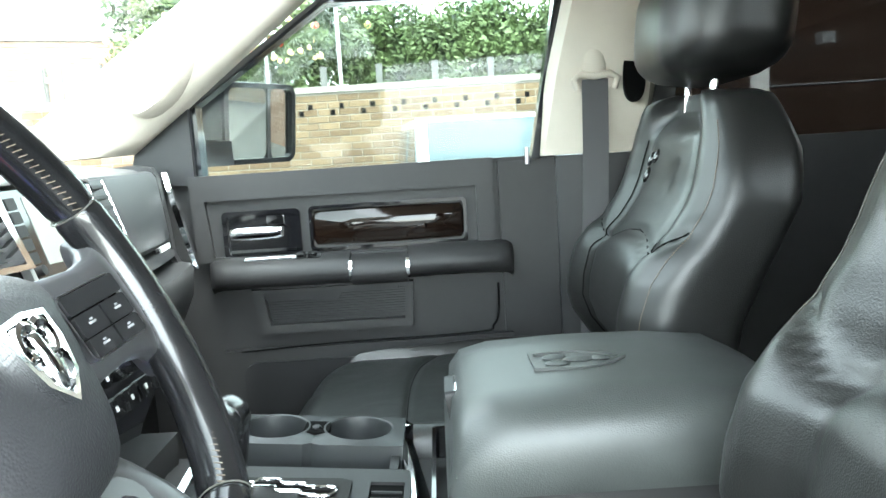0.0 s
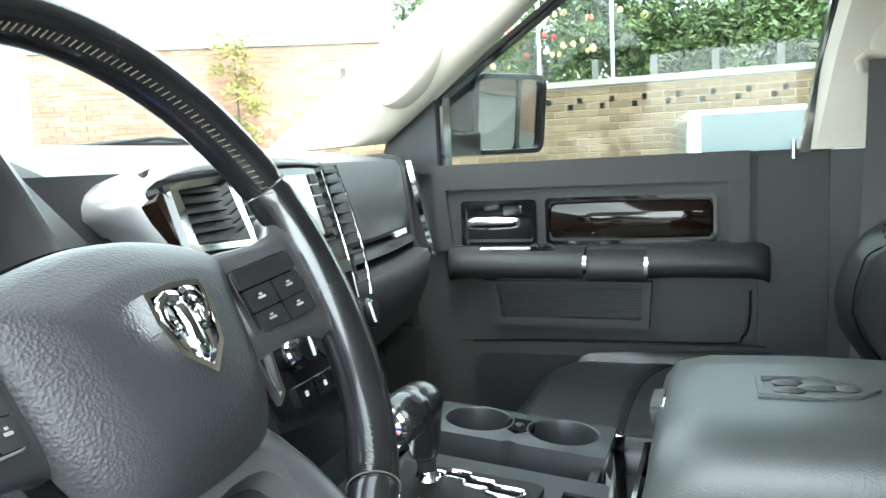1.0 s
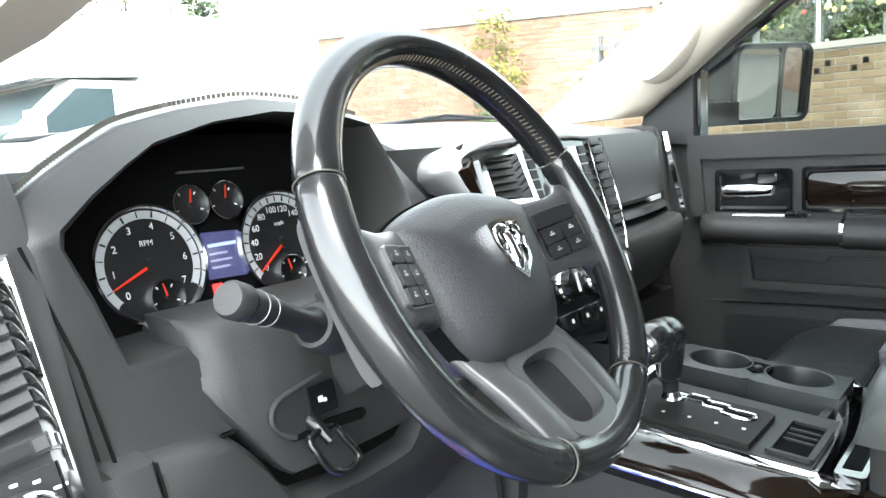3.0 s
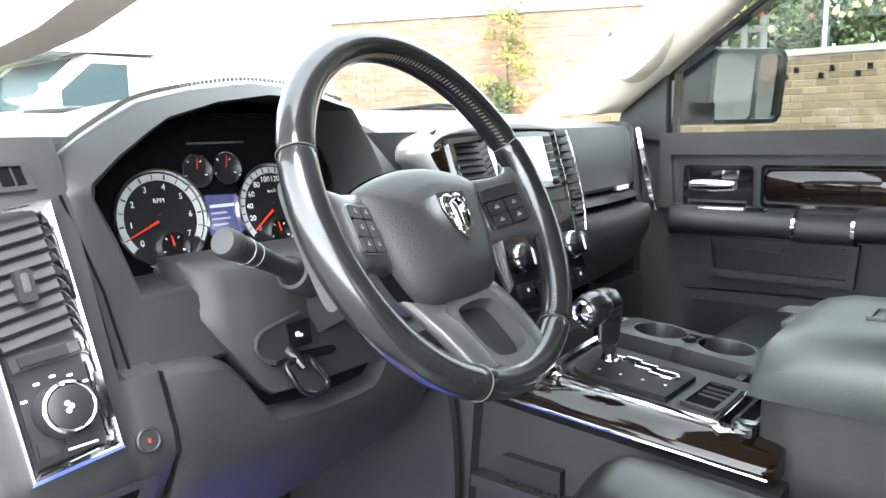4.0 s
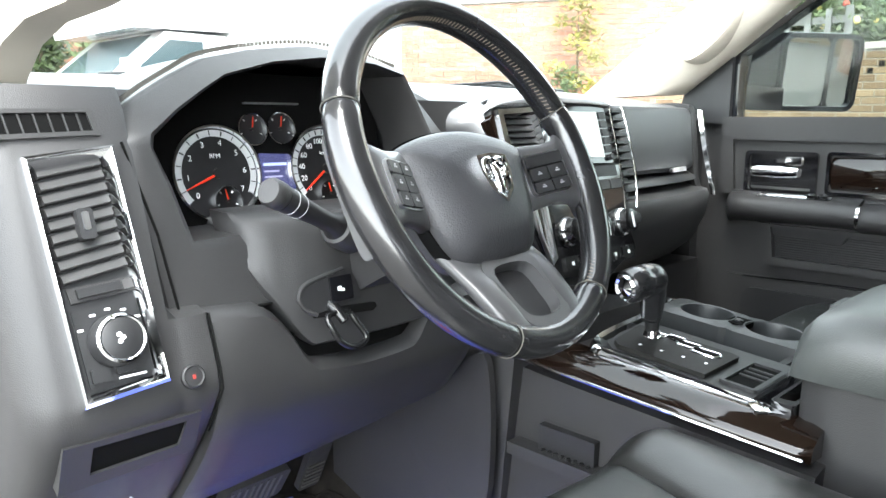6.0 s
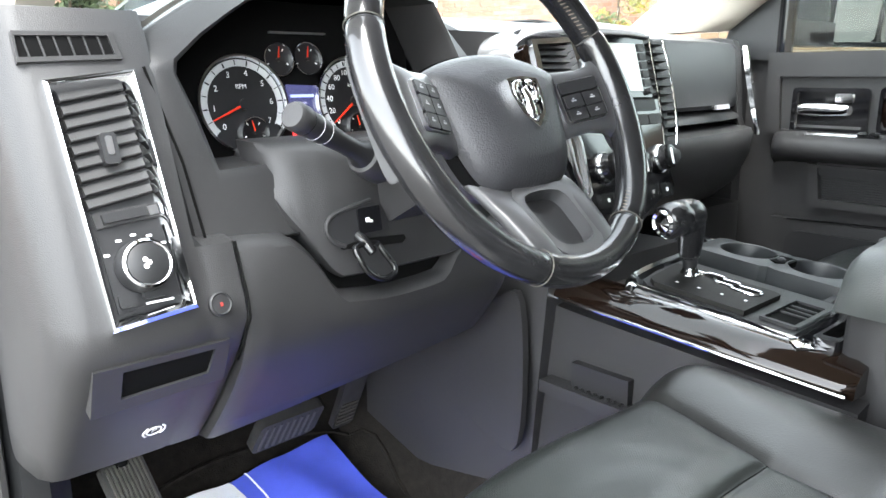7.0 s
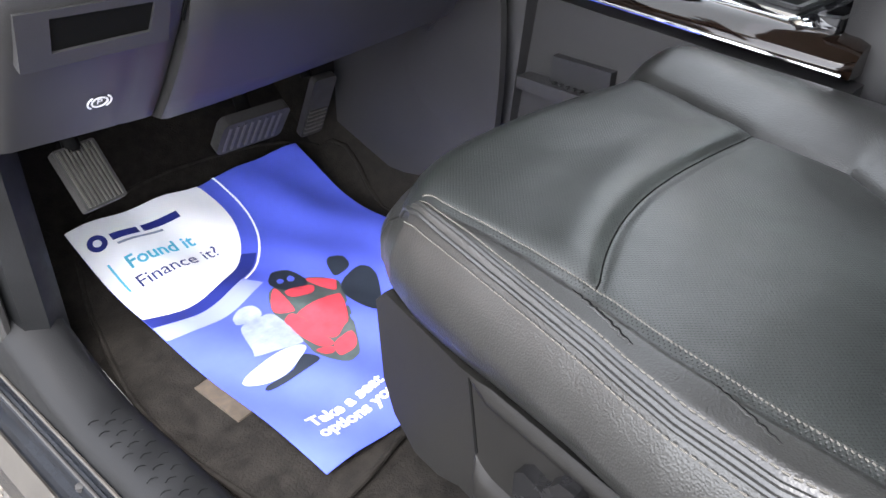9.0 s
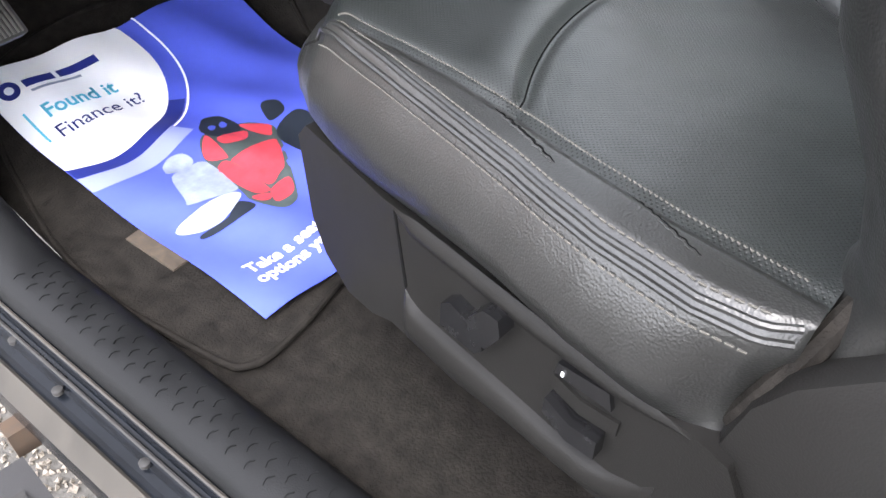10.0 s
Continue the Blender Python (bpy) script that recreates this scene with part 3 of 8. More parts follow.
def gauge(cx, cy, r, start, end, values, now, name, label, minor=1, digits=True, step=1):
    g = part(name, disc(B(), r, 0.0, 0.004, 48, (cx, cy)), DIALFACE, dash, label, m=C0)
    part("bezel", lathe(B(), [(r * 1.0, 0.003), (r * 1.04, 0.010), (r * 1.085, 0.010), (r * 1.10, 0.002)], 56, (cx, cy)), CHROME, g, m=C0)
    if digits:
        bm = B()
        arc = [radians(start + (end - start) * k / 44) for k in range(45)]
        skin(bm, [[(cx + q * r * math.cos(a), cy + q * r * math.sin(a), z) for q, z in ((0.84, 0.0042), (0.985, 0.0042), (0.985, 0.005), (0.84, 0.005))] for a in arc])
        part("scale", bm, DIALRING, g, m=C0)
        bm = B()
        k = (len(values) - 1) * minor
        for i in range(k + 1):
            a = radians(start + (end - start) * i / k)
            w = 0.0009 if i % minor == 0 else 0.0005
            d = Vector((math.cos(a), math.sin(a)))
            s = Vector((-d.y, d.x)) * w
            p0, p1 = Vector((cx, cy)) + d * r * 0.86, Vector((cx, cy)) + d * r * 0.97
            prism(bm, [tuple(p0 - s), tuple(p1 - s), tuple(p1 + s), tuple(p0 + s)], 0.005, 0.0055)
        part("ticks", bm, DIALFACE, g, m=C0)
        for i, v in enumerate(values):
            if i % step == 0:
                a = radians(start + (end - start) * i / (len(values) - 1))
                lettering("numeral", v, r * 0.185, C0 @ T(cx + 0.70 * r * math.cos(a), cy + 0.70 * r * math.sin(a), 0.0046), WHITE, g)
    else:
        for i in range(4):
            a = radians(start + (end - start) * i / 3)
            part("tick", prism(B(), rrect(-0.0016, 0.0016, -0.0006, 0.0006, 0.0003, 1), 0.0042, 0.005), WHITE, g, m=C0 @ T(cx + 0.78 * r * math.cos(a), cy + 0.78 * r * math.sin(a)) @ Matrix.Rotation(a, 4, "Z"))
    a = radians(start + (end - start) * now)
    d = Vector((math.cos(a), math.sin(a)))
    s = Vector((-d.y, d.x))
    c = Vector((cx, cy))
    w = 0.0016 if digits else 0.0010
    part("needle", prism(B(), [tuple(c - d * 0.1 * r - s * w), tuple(c + d * r * 0.86 - s * w * 0.35), tuple(c + d * r * 0.86 + s * w * 0.35), tuple(c - d * 0.1 * r + s * w)], 0.007, 0.0085), REDMARK, g, "red pointer", m=C0)
    part("needle_hub", disc(B(), 0.12 * r, 0.005, 0.010, 20, (cx, cy)), DIALFACE, g, m=C0)
    return g


tach = gauge(-0.083, -0.003, 0.053, 222, -32, "0 1 2 3 4 5 6 7".split(), 0.075, "tachometer", "round engine speed dial with a red pointer", 2)
lettering("dial_word", "RPM", 0.0075, C0 @ T(-0.083, 0.018, 0.0046), WHITE, tach)
speedo = gauge(0.075, -0.003, 0.053, 222, -42, [str(v) for v in range(0, 221, 20)], 0.02, "speedometer", "round speed dial with a red pointer", 2)
lettering("dial_word", "km/h", 0.0065, C0 @ T(0.075, 0.018, 0.0046), WHITE, speedo)
gauge(-0.074, -0.036, 0.0165, 200, -20, [], 0.45, "fuel_gauge", "small dial with a red pointer", digits=False)
gauge(0.078, -0.036, 0.0165, 200, -20, [], 0.45, "oil_gauge", "small dial with a red pointer", digits=False)
gauge(-0.030, 0.049, 0.0185, 200, -20, [], 0.55, "temperature_gauge", "small dial with a red pointer", digits=False)
gauge(0.011, 0.050, 0.0185, 200, -20, [], 0.55, "voltage_gauge", "small dial with a red pointer", digits=False)
lc = part("display", prism(B(), [(-0.022, -0.028), (0.022, -0.030), (0.022, 0.018), (-0.022, 0.020)], 0.0, 0.003), LCD, dash, "small lit blue trip display", m=C0)
part("display_bar", prism(B(), rrect(-0.018, 0.016, 0.004, 0.0075, 0.0005, 1), 0.003, 0.0034), screen_material("display_bar_glow", (0.35, 0.42, 0.95), 0.16), lc, m=C0)
for i in range(3):
    part("display_text", prism(B(), rrect(-0.018, 0.004 + 0.004 * (i % 2), -0.004 - 0.007 * i, -0.0018 - 0.007 * i, 0.0004, 1), 0.003, 0.0034), screen_material("display_text_glow", (0.4, 0.4, 0.65), 0.10), lc, m=C0)
part("warning_lamp", prism(B(), rrect(-0.020, -0.010, -0.043, -0.033, 0.001), 0.0, 0.003), screen_material("warning_glow", (0.9, 0.03, 0.03), 0.3), dash, "lit red warning lamp", m=C0)
# silver bar stands in for a highlight above the gauges
part("hood_glint", prism(B(), rrect(-0.035, 0.045, 0.0815, 0.0835, 0.0008), 0.0, 0.004), SILVER, dash, m=C0)

# column surround with pedal switch
CF = basis((-0.468, 0.1905, 0.581), (1, -0.06, 0.05), (-0.05, 0.14, 1))
SURY = ((-0.566, 0.231), (-0.558, 0.219), (-0.546, 0.210), (-0.515, 0.200), (-0.485, 0.196), (-0.44, 0.193), (-0.38, 0.193), (-0.32, 0.198), (-0.24, 0.225))
SURZ = ((-0.566, 0.610), (-0.557, 0.590), (-0.543, 0.570), (-0.529, 0.552), (-0.515, 0.532), (-0.502, 0.518), (-0.44, 0.518), (-0.34, 0.519), (-0.24, 0.530))
rings = []
for i in range(45):
    x = -0.566 + 0.326 * i / 44
    y, zb = lerp_table(SURY, x), lerp_table(SURZ, x)
    rings.append([(x, 0.30, 0.668), (x, y + 0.030, 0.667), (x, y + 0.016, 0.657), (x, y + 0.010, 0.640), (x, y + 0.004, 0.622), (x, y - 0.001, max(0.590, zb + 0.010)), (x, y - 0.003, max(0.560, zb + 0.006)), (x, y - 0.001, zb + 0.003), (x, y + 0.004, zb), (x, 0.27, zb + 0.004)])
part("column_surround", skin(B(), rings), PLASTIC, dash, "grey panel round the steering column", sharp=45)
recess = smooth_path([(0.006, 0.021, 0.0), (-0.022, 0.017, 0.0), (-0.046, 0.011, 0.0), (-0.054, -0.002, 0.0), (-0.048, -0.015, 0.0), (-0.034, -0.024, 0.0)], 6)
floor_ = [(p.x, p.y) for p in recess] + [(0.026, -0.016), (0.022, 0.004)]
sr_ = part("switch_recess", tube(B(), recess, 0.0026, 8), PLASTIC, dash, "rounded rim of the switch recess", m=CF)
# flush darker plate: the shade of a hollow is put into its colour
part("recess_floor_shade", prism(B(), list(reversed(floor_)), -0.010, 0.0004), PLASTIC_D, sr_, m=CF)
# black plate on the panel in place of a shaded slot
part("recess_slot_shade", prism(B(), [(-0.036, -0.027), (0.040, -0.034), (0.046, -0.030), (0.044, -0.025), (-0.010, -0.020), (-0.034, -0.0225)], -0.010, 0.0012), BLACKHOLE, sr_, "black plate painted as the shaded slot below the switch", m=CF)
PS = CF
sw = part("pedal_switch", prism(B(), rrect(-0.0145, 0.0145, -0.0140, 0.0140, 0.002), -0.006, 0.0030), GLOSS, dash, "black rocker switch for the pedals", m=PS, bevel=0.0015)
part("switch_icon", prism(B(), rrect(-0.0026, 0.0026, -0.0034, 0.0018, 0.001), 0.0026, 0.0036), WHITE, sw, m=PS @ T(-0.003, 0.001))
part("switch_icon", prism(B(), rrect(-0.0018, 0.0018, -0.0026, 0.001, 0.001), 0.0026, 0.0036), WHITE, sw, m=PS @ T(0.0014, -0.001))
# black box stands for the shaded opening under the column
part("column_mouth_shade", box(B(), -0.515, -0.30, 0.216, 0.27, 0.480, 0.600), BLACKHOLE, dash)
lever_path = smooth_path([(-0.496, 0.176, 0.556), (-0.497, 0.168, 0.544), (-0.487, 0.163, 0.527), (-0.468, 0.162, 0.519), (-0.452, 0.164, 0.526), (-0.461, 0.172, 0.545), (-0.469, 0.178, 0.557)], 5, closed=True)
lev = part("tilt_lever", tube(B(), lever_path, 0.0036, 10, closed=True), SWITCH, dash, "black tilt lever")
part("lever_web", skin(B(), [[tuple(p + Vector((0, d, 0))) for p in lever_path] for d in (0.001, 0.005)]), PLASTIC_D, lev)
part("lever_stem", tube(B(), [(-0.482, 0.200, 0.566), (-0.482, 0.182, 0.560), (-0.478, 0.170, 0.548)], [0.008, 0.007, 0.005], 10), SWITCH, lev)

# ---------------------------------------------------------------- centre stack
S = basis((0, 0.256, 0.78), (1, 0, 0), (0, 0.3, 1))
bz_o = [(-0.150, -0.006), (-0.146, 0.018), (-0.110, 0.028), (0.02, 0.034), (0.150, 0.030), (0.196, 0.014), (0.204, -0.05), (0.198, -0.11), (0.182, -0.16), (0.160, -0.235), (0.06, -0.285), (-0.075, -0.265), (-0.125, -0.10), (-0.142, -0.045)]
cs = thing("centre_stack", (0.0, 0.25, 0.45), "gloss black centre stack with vents, screen and climate knobs", "dashboard")
part("stack_body", prism(B(), list(reversed(bz_o)), -0.16, -0.006), PLASTIC_D, cs, m=S, bevel=0.004)
# upper surround: its wing on the driver side turns forward into the dashboard
t_o = [(-0.148, -0.060, -0.010), (-0.160, -0.030, -0.026), (-0.176, -0.016, -0.046), (-0.184, -0.010, -0.052), (-0.185, 0.002, -0.053), (-0.180, 0.011, -0.050), (-0.164, 0.020, -0.036), (-0.132, 0.0275, -0.012), (-0.090, 0.031, -0.003), (-0.03, 0.035, 0.0), (0.03, 0.037, 0.0), (0.11, 0.034, 0.0), (0.150, 0.029, 0.0), (0.164, 0.025, 0.0)]
t_i = [(-0.140, -0.062, 0.002), (-0.145, -0.035, 0.000), (-0.150, -0.014, -0.003), (-0.152, -0.008, -0.005), (-0.152, -0.004, -0.005), (-0.150, 0.000, -0.003), (-0.142, 0.005, 0.002), (-0.120, 0.009, 0.006), (-0.090, 0.011, 0.007), (-0.03, 0.013, 0.007), (0.03, 0.014, 0.007), (0.11, 0.013, 0.007), (0.145, 0.011, 0.007), (0.160, 0.010, 0.007)]
tm = lambda f, dz: [tuple(Vector(a).lerp(Vector(b), f) + Vector((0, 0, dz))) for a, b in zip(t_o, t_i)]
rings = [list(q) for q in zip(tm(0.0, -0.03), tm(0.0, -0.004), tm(0.10, 0.002), tm(0.35, 0.005), tm(0.75, 0.006), tm(0.95, 0.003), tm(1.0, -0.004), tm(1.0, -0.03))]
part("stack_trim", skin(B(), rings), TRIMGREY, cs, "silver-grey painted upper surround", m=S, sharp=50)
part("wood_inlay", prism(B(), list(reversed([(-0.158, -0.014), (-0.150, -0.006), (-0.142, -0.010), (-0.124, -0.062), (-0.122, -0.092), (-0.130, -0.095), (-0.146, -0.058)])), -0.010, 0.0085), WOOD, cs, "dark wood inlay beside the vent", m=S, bevel=0.002)
# left vent
v = part("vent", frame_prism(B(), [(-0.139, -0.068), (-0.031, -0.072), (-0.044, 0.006), (-0.141, 0.000)], [(-0.127, -0.062), (-0.043, -0.066), (-0.053, -0.002), (-0.130, -0.007)], -0.02, 0.013), CHROME, cs, "square vent in a chrome frame", m=S, bevel=0.0048, seg=4)
part("backing", prism(B(), [(-0.130, -0.066), (-0.040, -0.068), (-0.050, 0.001), (-0.134, -0.003)], -0.022, -0.018), BLACKHOLE, v, m=S)
for i in range(6):
    zc = -0.057 + 0.0100 * i
    part("slat", box(B(), -0.128, -0.043 - 0.0012 * i, zc - 0.0012, zc + 0.0022, -0.016, 0.002), PLASTIC_D, v, m=S)
for i in range(4):
    part("fin", box(B(), -0.112 + 0.019 * i, -0.1105 + 0.019 * i, -0.062, -0.006, -0.017, -0.006), PLASTIC_D, v, m=S)
# screen unit
su = part("screen_unit", prism(B(), [(-0.030, -0.082), (0.146, -0.086), (0.150, 0.012), (-0.034, 0.010)], -0.01, 0.004), GLOSS, cs, "touch screen unit with side keys", m=S, bevel=0.002)
# the screen's pale base colour stands for sky reflected in it
part("screen", prism(B(), [(0.012, -0.072), (0.122, -0.076), (0.122, 0.002), (0.012, 0.002)], 0.003, 0.0052), material("sky_pale_screen", (0.30, 0.32, 0.30), 0.10, coat=1.0), su, "screen with a pale sky reflection put into its colour", m=S)
for i in range(5):
    for x in (-0.022, 0.128):
        part("key", prism(B(), rrect(x, x + 0.017, -0.068 + 0.0145 * i, -0.056 + 0.0145 * i, 0.001), 0.003, 0.006), PLASTIC_D, su, m=S, bevel=0.0008)
for x in (-0.014, 0.137):
    part("rotary_key", disc(B(), 0.0055, 0.003, 0.011, 20, (x, -0.076)), PLASTIC_D, su, m=S, bevel=0.001)
part("side_rail", prism(B(), [(-0.036, -0.084), (-0.029, -0.084), (-0.032, 0.011), (-0.039, 0.010)], 0.0, 0.009), SILVER, su, m=S, bevel=0.002)
# right vent, tall and narrow, with a chrome outer edge
rv_r = [(0.205, 0.012), (0.2085, -0.02), (0.2095, -0.055), (0.206, -0.105), (0.198, -0.140), (0.187, -0.168)]
rv_l = [(0.168, 0.014), (0.1665, -0.02), (0.166, -0.055), (0.163, -0.105), (0.159, -0.140), (0.154, -0.166)]
v = part("vent", prism(B(), rv_l + list(reversed(rv_r)), -0.024, -0.014), BLACKHOLE, cs, "tall narrow vent", m=S)
part("vent_edge", tube(B(), [(x, y, 0.006) for x, y in rv_r], 0.0022, 8), CHROME, v, "bright chrome outer edge", m=S)
part("vent_edge", tube(B(), [(x, y, 0.004) for x, y in rv_l], 0.0016, 8), CHROME, v, m=S)
for i in range(12):
    yy = 0.004 - 0.0140 * i
    xl, xr = lerp_table([(-y, x) for x, y in rv_l], -yy), lerp_table([(-y, x) for x, y in rv_r], -yy)
    part("slat", box(B(), xl + 0.001, xr - 0.001, yy - 0.0022, yy + 0.0022, -0.015, 0.007), PLASTIC_D, v, m=S)
# climate panel
cp = part("climate_panel", prism(B(), list(reversed([(-0.122, -0.094), (0.160, -0.090), (0.158, -0.14), (0.150, -0.18), (0.160, -0.235), (0.06, -0.272), (-0.070, -0.255), (-0.100, -0.17)])), -0.008, 0.004), GLOSS, cs, "gloss black climate control panel", m=S, bevel=0.003)
part("radio_display", prism(B(), rrect(0.012, 0.148, -0.108, -0.090, 0.003), 0.003, 0.0055), DIALFACE, cp, "dark display strip", m=S, bevel=0.001)
for i in range(4):
    part("radio_key", prism(B(), rrect(0.004 + 0.038 * i, 0.038 + 0.038 * i, -0.130, -0.114, 0.002), 0.003, 0.0085), PLASTIC, cp, m=S, bevel=0.0015)
for x, z, r in ((-0.026, -0.190, 0.0215), (0.052, -0.194, 0.0215), (0.128, -0.188, 0.0215)):
    k = part("climate_knob", lathe(B(), [(r * 1.10, 0.003), (r * 1.10, 0.008), (r * 0.94, 0.012), (r * 0.88, 0.028), (r * 0.7, 0.030), (0.0, 0.0295)], 36, (x, z)), SWITCH, cp, "black climate knob with chrome ring", m=S)
    part("knob_ring", lathe(B(), [(r * 0.95, 0.010), (r * 1.06, 0.012), (r * 0.97, 0.0155), (r * 0.90, 0.013)], 36, (x, z)), CHROME, k, m=S)
    part("knob_mark", prism(B(), rrect(x - 0.0028, x + 0.0028, z - 0.013, z + 0.013, 0.001), 0.0295, 0.0305), WHITE, k, m=S)
lo_ = [(-0.100, -0.118), (-0.076, -0.118), (-0.066, -0.150), (-0.066, -0.226), (-0.080, -0.236), (-0.094, -0.190)]
part("chrome_loop", frame_prism(B(), list(reversed(lo_)), inset(list(reversed(lo_)), 0.005), 0.003, 0.009), SILVER, cp, "silver loop trim", m=S, bevel=0.002)
for i in range(5):
    q = part("bank_key", prism(B(), rrect(-0.048 + 0.040 * i, -0.014 + 0.040 * i, -0.250, -0.228, 0.002), 0.003, 0.0085), SWITCH, cp, m=S, bevel=0.0012)
    part("key_mark", prism(B(), rrect(-0.034 + 0.040 * i, -0.028 + 0.040 * i, -0.242, -0.236, 0.001), 0.0085, 0.009), WHITE, q, m=S)
kn_ = part("corner_knob", lathe(B(), [(0.012, 0.0), (0.012, 0.010), (0.010, 0.014), (0.0, 0.014)], 20, (0.172, -0.186)), SWITCH, cp, m=S)
part("knob_ring", lathe(B(), [(0.0122, 0.002), (0.0138, 0.004), (0.0122, 0.006), (0.011, 0.004)], 20, (0.172, -0.186)), CHROME, kn_, m=S)

# passenger side: upper panel, shelf, lower bulge and end strip
def pass_face(prof, x0, x1, n, mat, name, label, lip=0.004, curve=0.055):
    rings = []
    for i in range(n + 1):
        x = x0 + (x1 - x0) * i / n
        k = max(0.0, (x - 0.25) / 0.47)
        e = lip if i in (0, n) else 0.0
        rings.append([(x, y + curve * k * k + e, z) for y, z in prof] + [(x, 0.46, prof[-1][1]), (x, 0.46, prof[0][1])])
    return part(name, skin(B(), rings), mat, dash, label)


pass_face([(0.325, 0.800), (0.314, 0.797), (0.306, 0.785), (0.296, 0.700), (0.294, 0.672), (0.300, 0.664)], 0.212, 0.664, 12, PAD, "glovebox_lid", "grained black upper glovebox lid")
pass_face([(0.325, 0.660), (0.306, 0.656), (0.290, 0.648), (0.286, 0.640), (0.300, 0.636), (0.330, 0.634)], 0.212, 0.664, 10, PLASTIC, "glovebox_sill", "grey sill under the lid", 0.002)
lower = [(0.335, 0.634), (0.262, 0.618), (0.256, 0.606), (0.262, 0.560), (0.290, 0.500), (0.335, 0.462), (0.42, 0.445)]
pass_face(lower, 0.218, 0.690, 12, PLASTIC, "lower_glovebox", "bulging lower glovebox door")
pb = basis((0.520, 0.302, 0.668), (1, 0.15, 0), (0, 0.12, 1))
part("badge_plate", prism(B(), rrect(-0.045, 0.040, -0.004, 0.004, 0.002), -0.002, 0.003), PLASTIC_D, dash, m=pb)
for i in range(7):
    part("badge_letter", prism(B(), rrect(-0.040 + 0.0115 * i, -0.032 + 0.0115 * i, -0.0045, 0.0050, 0.001), 0.002, 0.006), SILVER, dash, "raised silver badge bar", m=pb, bevel=0.0008)
rings = []
for x, dy, dz in ((0.662, 0.0, 0), (0.69, 0.004, 0), (0.722, 0.018, 0), (0.742, 0.05, 0.006), (0.748, 0.12, 0.015)):
    rings.append([(x, y + dy, z - dz * (1 if z > 0.7 else -1)) for y, z in ((0.395, 0.812), (0.360, 0.806), (0.352, 0.790), (0.340, 0.700), (0.335, 0.640), (0.318, 0.600), (0.34, 0.52), (0.40, 0.46))] + [(x, 0.60, 0.46), (x, 0.60, 0.80)])
part("passenger_end", skin(B(), rings), PLASTIC, dash, "rounded grey end of the dashboard")
rings = []
for t in range(9):
    s = t / 8
    z = 0.795 - 0.195 * s
    c = Vector((0.706 + 0.022 * s, 0.352 - 0.036 * s, z))
    w = 0.005 + 0.0065 * math.sin(math.pi * min(1, s * 1.1))
    rings.append([c + Vector((dx * w, dy * 0.006, 0)) for dx, dy in ((-1, 0.6), (-0.5, -0.8), (0.5, -0.8), (1, 0.6), (0, 1.0))])
part("end_vent_strip", skin(B(), rings), CHROME, dash, "chrome strip over the end vent")
# kick side under the passenger dash
bm = B()
box(bm, 0.56, 0.76, 0.36, 0.80, 0.20, 0.44)
part("kick_panel", bm, PLASTIC, dash, "grey kick panel with speaker", bevel=0.03, seg=4)

# ---------------------------------------------------------------- steering column and wheel
W = basis((-0.3907, 0.0439, 0.7193), (0.997, 0.0785, 0.0), (-0.036, 0.4606, 0.887))
WI = W @ T(0.0, -0.002, 0.016)   # hub and spokes, proud of the rim plane
col = thing("steering_column", (-0.40, 0.20, 0.60), "dark grey plastic steering column shroud with stalk", "steering column")
rings = []
for zz, w, h in ((-0.055, 0.042, 0.044), (-0.075, 0.050, 0.050), (-0.12, 0.050, 0.052), (-0.20, 0.046, 0.054), (-0.27, 0.046, 0.056)):
    rings.append([(x * w, y * h - 0.008, zz) for x, y in ((-1, -0.55), (-0.8, -0.95), (0.8, -0.95), (1, -0.55), (1, 0.4), (0.7, 0.85), (-0.7, 0.85), (-1, 0.4))])
part("shroud", skin(B(), rings), PLASTIC, col, m=W, bevel=0.006, seg=3)
a, b = Vector((-0.490, 0.165, 0.655)), Vector((-0.597, 0.128, 0.703))
ax = (b - a).normalized()
SM = Matrix.Translation(a) @ ax.to_track_quat("Z", "Y").to_matrix().to_4x4()
ln = (b - a).length
sk = part("stalk", lathe(B(), [(0.0, -0.02), (0.018, -0.02), (0.019, 0.0), (0.0105, 0.012), (0.0100, ln * 0.35), (0.0115, ln * 0.55), (0.0128, ln * 0.66), (0.0130, ln * 0.82), (0.0130, ln * 0.84)], 32), PLASTIC_D, col, "black multifunction stalk", m=SM)
part("stalk_cap", lathe(B(), [(0.0128, ln * 0.845), (0.0140, ln * 0.86), (0.0140, ln * 0.97), (0.0118, ln * 1.0), (0.0, ln * 1.004)], 32), PLASTIC, sk, "grey end cap", m=SM)
for s in (0.60, 0.72):
    part("stalk_mark", lathe(B(), [(0.0120 + 0.0008 * (s > 0.65), ln * s), (0.0126 + 0.0007 * (s > 0.65), ln * (s + 0.006)), (0.0120 + 0.0008 * (s > 0.65), ln * (s + 0.012))], 32), TYPEINK, sk, m=SM)
part("boot", lathe(B(), [(0.022, -0.03), (0.022, -0.004), (0.019, 0.004), (0.013, 0.006)], 28), PLASTIC, col, m=SM)
part("key_barrel", lathe(B(), [(0.014, 0.0), (0.014, 0.02), (0.010, 0.024), (0.0, 0.024)], 24), SILVER, col, m=basis((-0.335, 0.11, 0.60), (0, 0, 1), (1, 0, 0)))

sw = thing("steering_wheel", (-0.4025, 0.026, 0.725), "black leather steering wheel with light stitching and chrome badge", "steering wheel")
R0 = 0.1844


